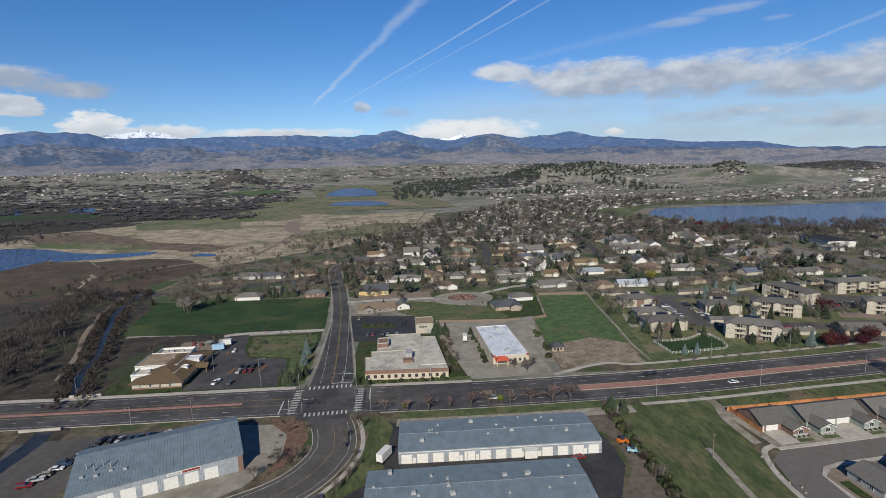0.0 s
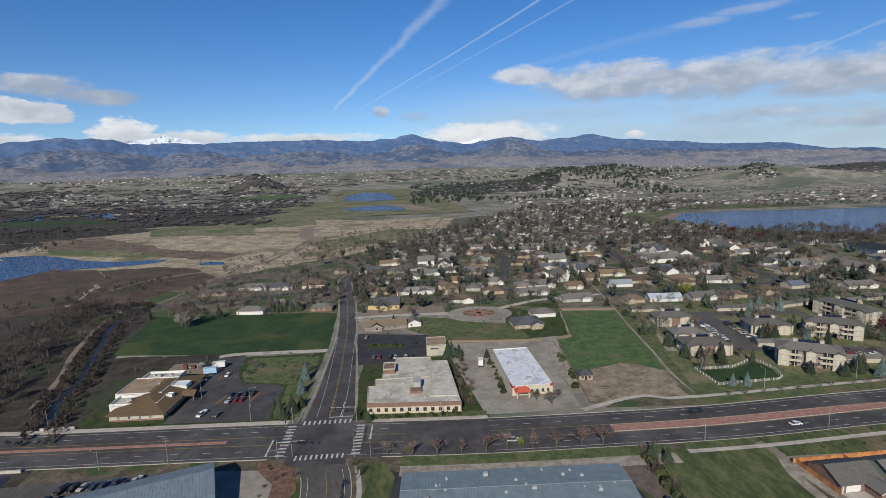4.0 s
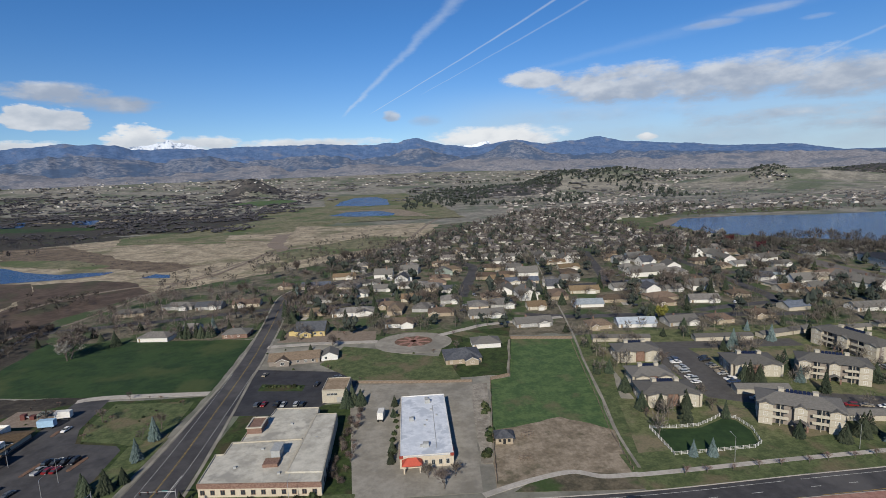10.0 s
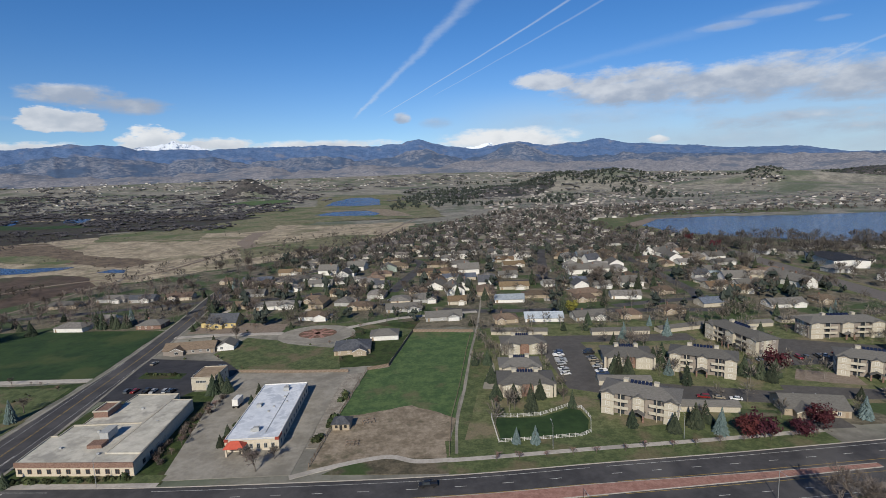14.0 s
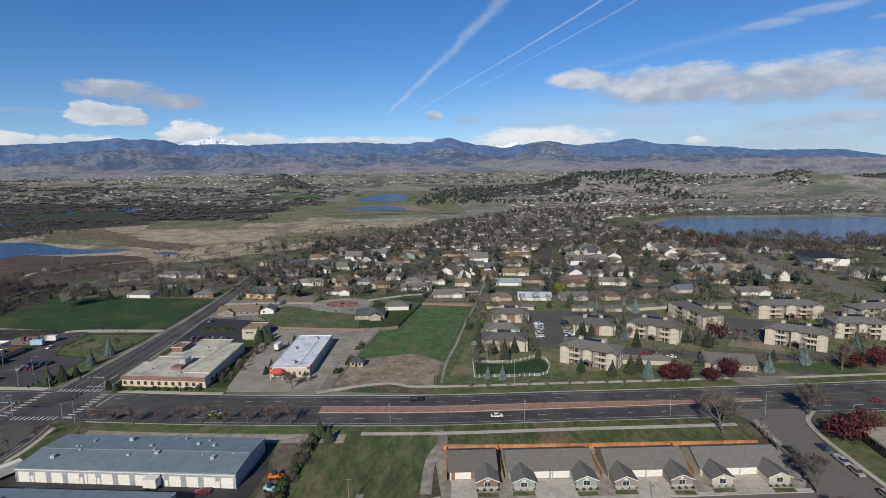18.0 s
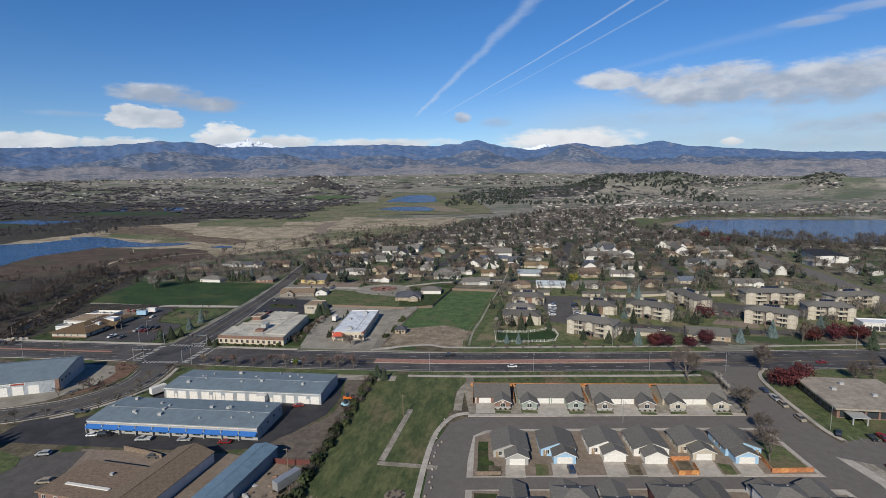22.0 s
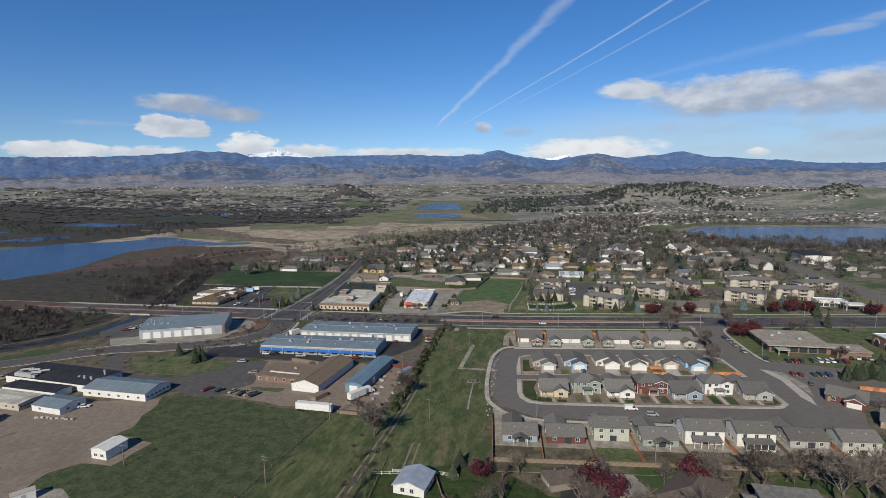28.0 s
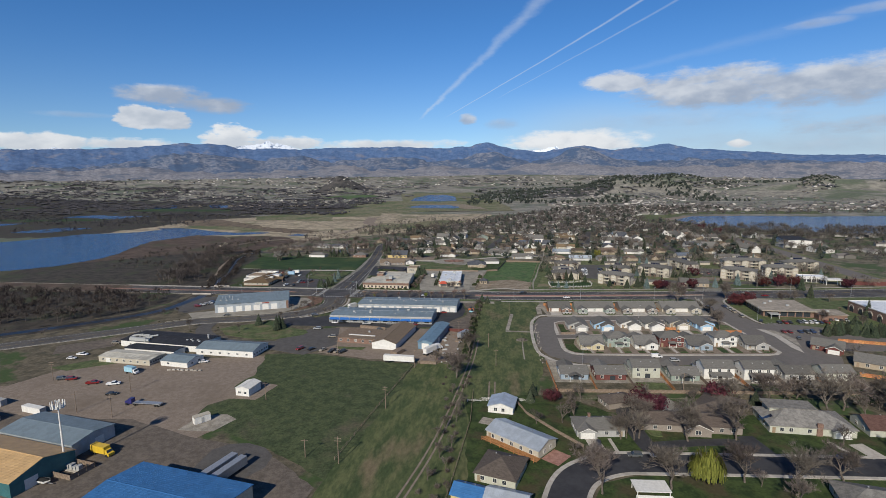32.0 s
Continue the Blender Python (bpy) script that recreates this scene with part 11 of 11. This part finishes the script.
clump_field("far_evergreens", sprinkle(520, -60, 700, 640, 1300, 1.0, 1.9, lambda x, y: dry(x, y) and town_far(x, y)), FAREVER, "dark evergreens among the far houses", "trees", 6)
roof_field("far_houses", [p for k in range(28) for j in range(34) for p in [(-60 + 21 * j + FAR.uniform(-4, 4), 668 + 24 * k + FAR.uniform(-4, 4), FAR.uniform(0.8, 1.15))] if dry(p[0], p[1]) and town_far(p[0], p[1]) and FAR.random() < 0.8], "pale roofs and walls of the far town")
thicket("lakeside_trees", sprinkle(420, 430, 950, 560, 690, 1.3, 2.4, lambda x, y: dry(x, y) and y > 560 + (x - 430) * 0.02), FARWOOD, "tall bare trees along the lake shore", "trees", 8, 80)
thicket("lakeside_trees", sprinkle(240, 520, 1500, 985, 1100, 1.2, 2.2, dry), FARWOOD, "bare trees on the far lake shore", "trees", 7)
thicket("far_woods", sprinkle(600, 480, 760, 240, 640, 0.9, 1.5, dry), FARWOOD, "bare trees of the east side", "trees", 9, 60)
roof_field("far_houses", sprinkle(110, 470, 800, 260, 630, 0.9, 1.2, dry), "houses of the east side among trees")
thicket("creek_woods", [(p[0] + FAR.gauss(-36, 10), p[1] + FAR.gauss(-10, 10), FAR.uniform(0.8, 1.5)) for p in CREEK[:50] for _ in range(3)], FARWOOD, "tangle of bare trees along the creek", "trees", 9, 150)
thicket("creek_brush", [(p[0] + FAR.choice((-1, 1)) * FAR.uniform(3, 9), p[1], FAR.uniform(0.6, 1.4)) for p in CREEK[:60] for _ in range(7)], SCRUB, "low brush on the creek banks", "shrubs", 3.4, 40)
thicket("creek_woods", sprinkle(1700, -620, -165, 60, 212, 0.8, 1.5, lambda x, y: y < 203 + (-190 - x) * 0.05 and y > 128 + (x + 190) * 0.35), SCRUB, "brown thicket south of the arterial", "trees", 6.5, 60)
thicket("creek_woods", sprinkle(220, -330, -225, 320, 560, 0.7, 1.4, patchy(0.02, 2, 0.0)), SCRUB, "bare thicket beside the pond", "trees", 7)
thicket("wetland_brush", sprinkle(260, -620, 60, 600, 1080, 0.5, 1.1, lambda x, y: dry(x, y) and noise.noise((x * 0.01, y * 0.02, 5)) > 0.15), FARWOOD, "scattered brush in the wetland", "shrubs", 4)
thicket("wetland_brush", sprinkle(500, -330, 120, 560, 900, 0.8, 1.5, lambda x, y: x > -210 + (y - 560) * 0.5 - 30 and x < -60 + (y - 560) * 0.5 + 10), FARWOOD, "bare trees at the edge of the town", "trees", 8)
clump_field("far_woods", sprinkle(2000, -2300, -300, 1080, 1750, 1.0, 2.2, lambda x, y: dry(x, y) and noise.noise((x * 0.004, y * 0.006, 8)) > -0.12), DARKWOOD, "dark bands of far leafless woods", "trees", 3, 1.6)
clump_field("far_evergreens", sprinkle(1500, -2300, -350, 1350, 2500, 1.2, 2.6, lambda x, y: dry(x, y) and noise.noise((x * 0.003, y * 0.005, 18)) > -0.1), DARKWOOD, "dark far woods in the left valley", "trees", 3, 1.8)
clump_field("far_woods", sprinkle(2000, -2600, 1800, 1750, 3300, 1.6, 3.4, lambda x, y: dry(x, y) and noise.noise((x * 0.003, y * 0.004, 28)) > 0.0), HAZEWOOD, "far tree bands on the plain", "trees", 2, 1.9)
clump_field("far_evergreens", sprinkle(1500, 250, 1700, 1950, 2800, 1.5, 2.6, lambda x, y: rise(x, y) > 38), FAREVER, "dark pines on the far ridge", "trees", 4)
clump_field("far_evergreens", sprinkle(260, 1210, 1470, 1800, 2080, 1.2, 2.0) + sprinkle(260, 1600, 1960, 1780, 2060, 1.2, 2.0), FAREVER, "dark pines on the far knolls", "trees", 3)
clump_field("far_evergreens", sprinkle(900, 0, 900, 1500, 2300, 1.2, 2.4, patchy(0.004, 40, 0.0)), FAREVER, "dark trees round the far town", "trees", 6)
clump_field("far_woods", sprinkle(1500, 300, 1900, 1040, 2000, 0.7, 1.4, dry), HAZEWOOD, "grey-brown trees of the far suburb", "trees", 3, 1.4)
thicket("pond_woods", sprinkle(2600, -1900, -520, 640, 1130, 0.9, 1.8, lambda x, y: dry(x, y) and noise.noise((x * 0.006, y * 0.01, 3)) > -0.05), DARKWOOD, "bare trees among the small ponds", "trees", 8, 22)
roof_field("far_houses", sprinkle(700, -2300, -350, 1700, 2900, 0.8, 1.3, lambda x, y: dry(x, y) and noise.noise((x * 0.002, y * 0.003, 12)) > -0.15), "pale specks of a far suburb")
clump_field("far_evergreens", sprinkle(420, 140, 580, 1830, 2500, 1.4, 2.6, dry), FAREVER, "dark woods below the far ridge", "trees", 4)
roof_field("far_houses", sprinkle(1900, 250, 2000, 1150, 2500, 0.8, 1.3, lambda x, y: dry(x, y) and noise.noise((x * 0.002, y * 0.003, 52)) > -0.2), "pale roofs of a far suburb below the ridge")
roof_field("far_houses", sprinkle(500, -2200, 1700, 2700, 3350, 0.9, 1.5), "pale specks of distant houses")
ob = thing("water_tank", 1500, 1530, 8, 0, "round white water tank on the far slope", "tank")
part("wall", Mesh().tube((0, 0, -6), (0, 0, 9), 24, 24, 24), WHITE, ob)
part("lid", Mesh().tube((0, 0, 9), (0, 0, 12), 24.4, 4, 24), WHITE, ob)
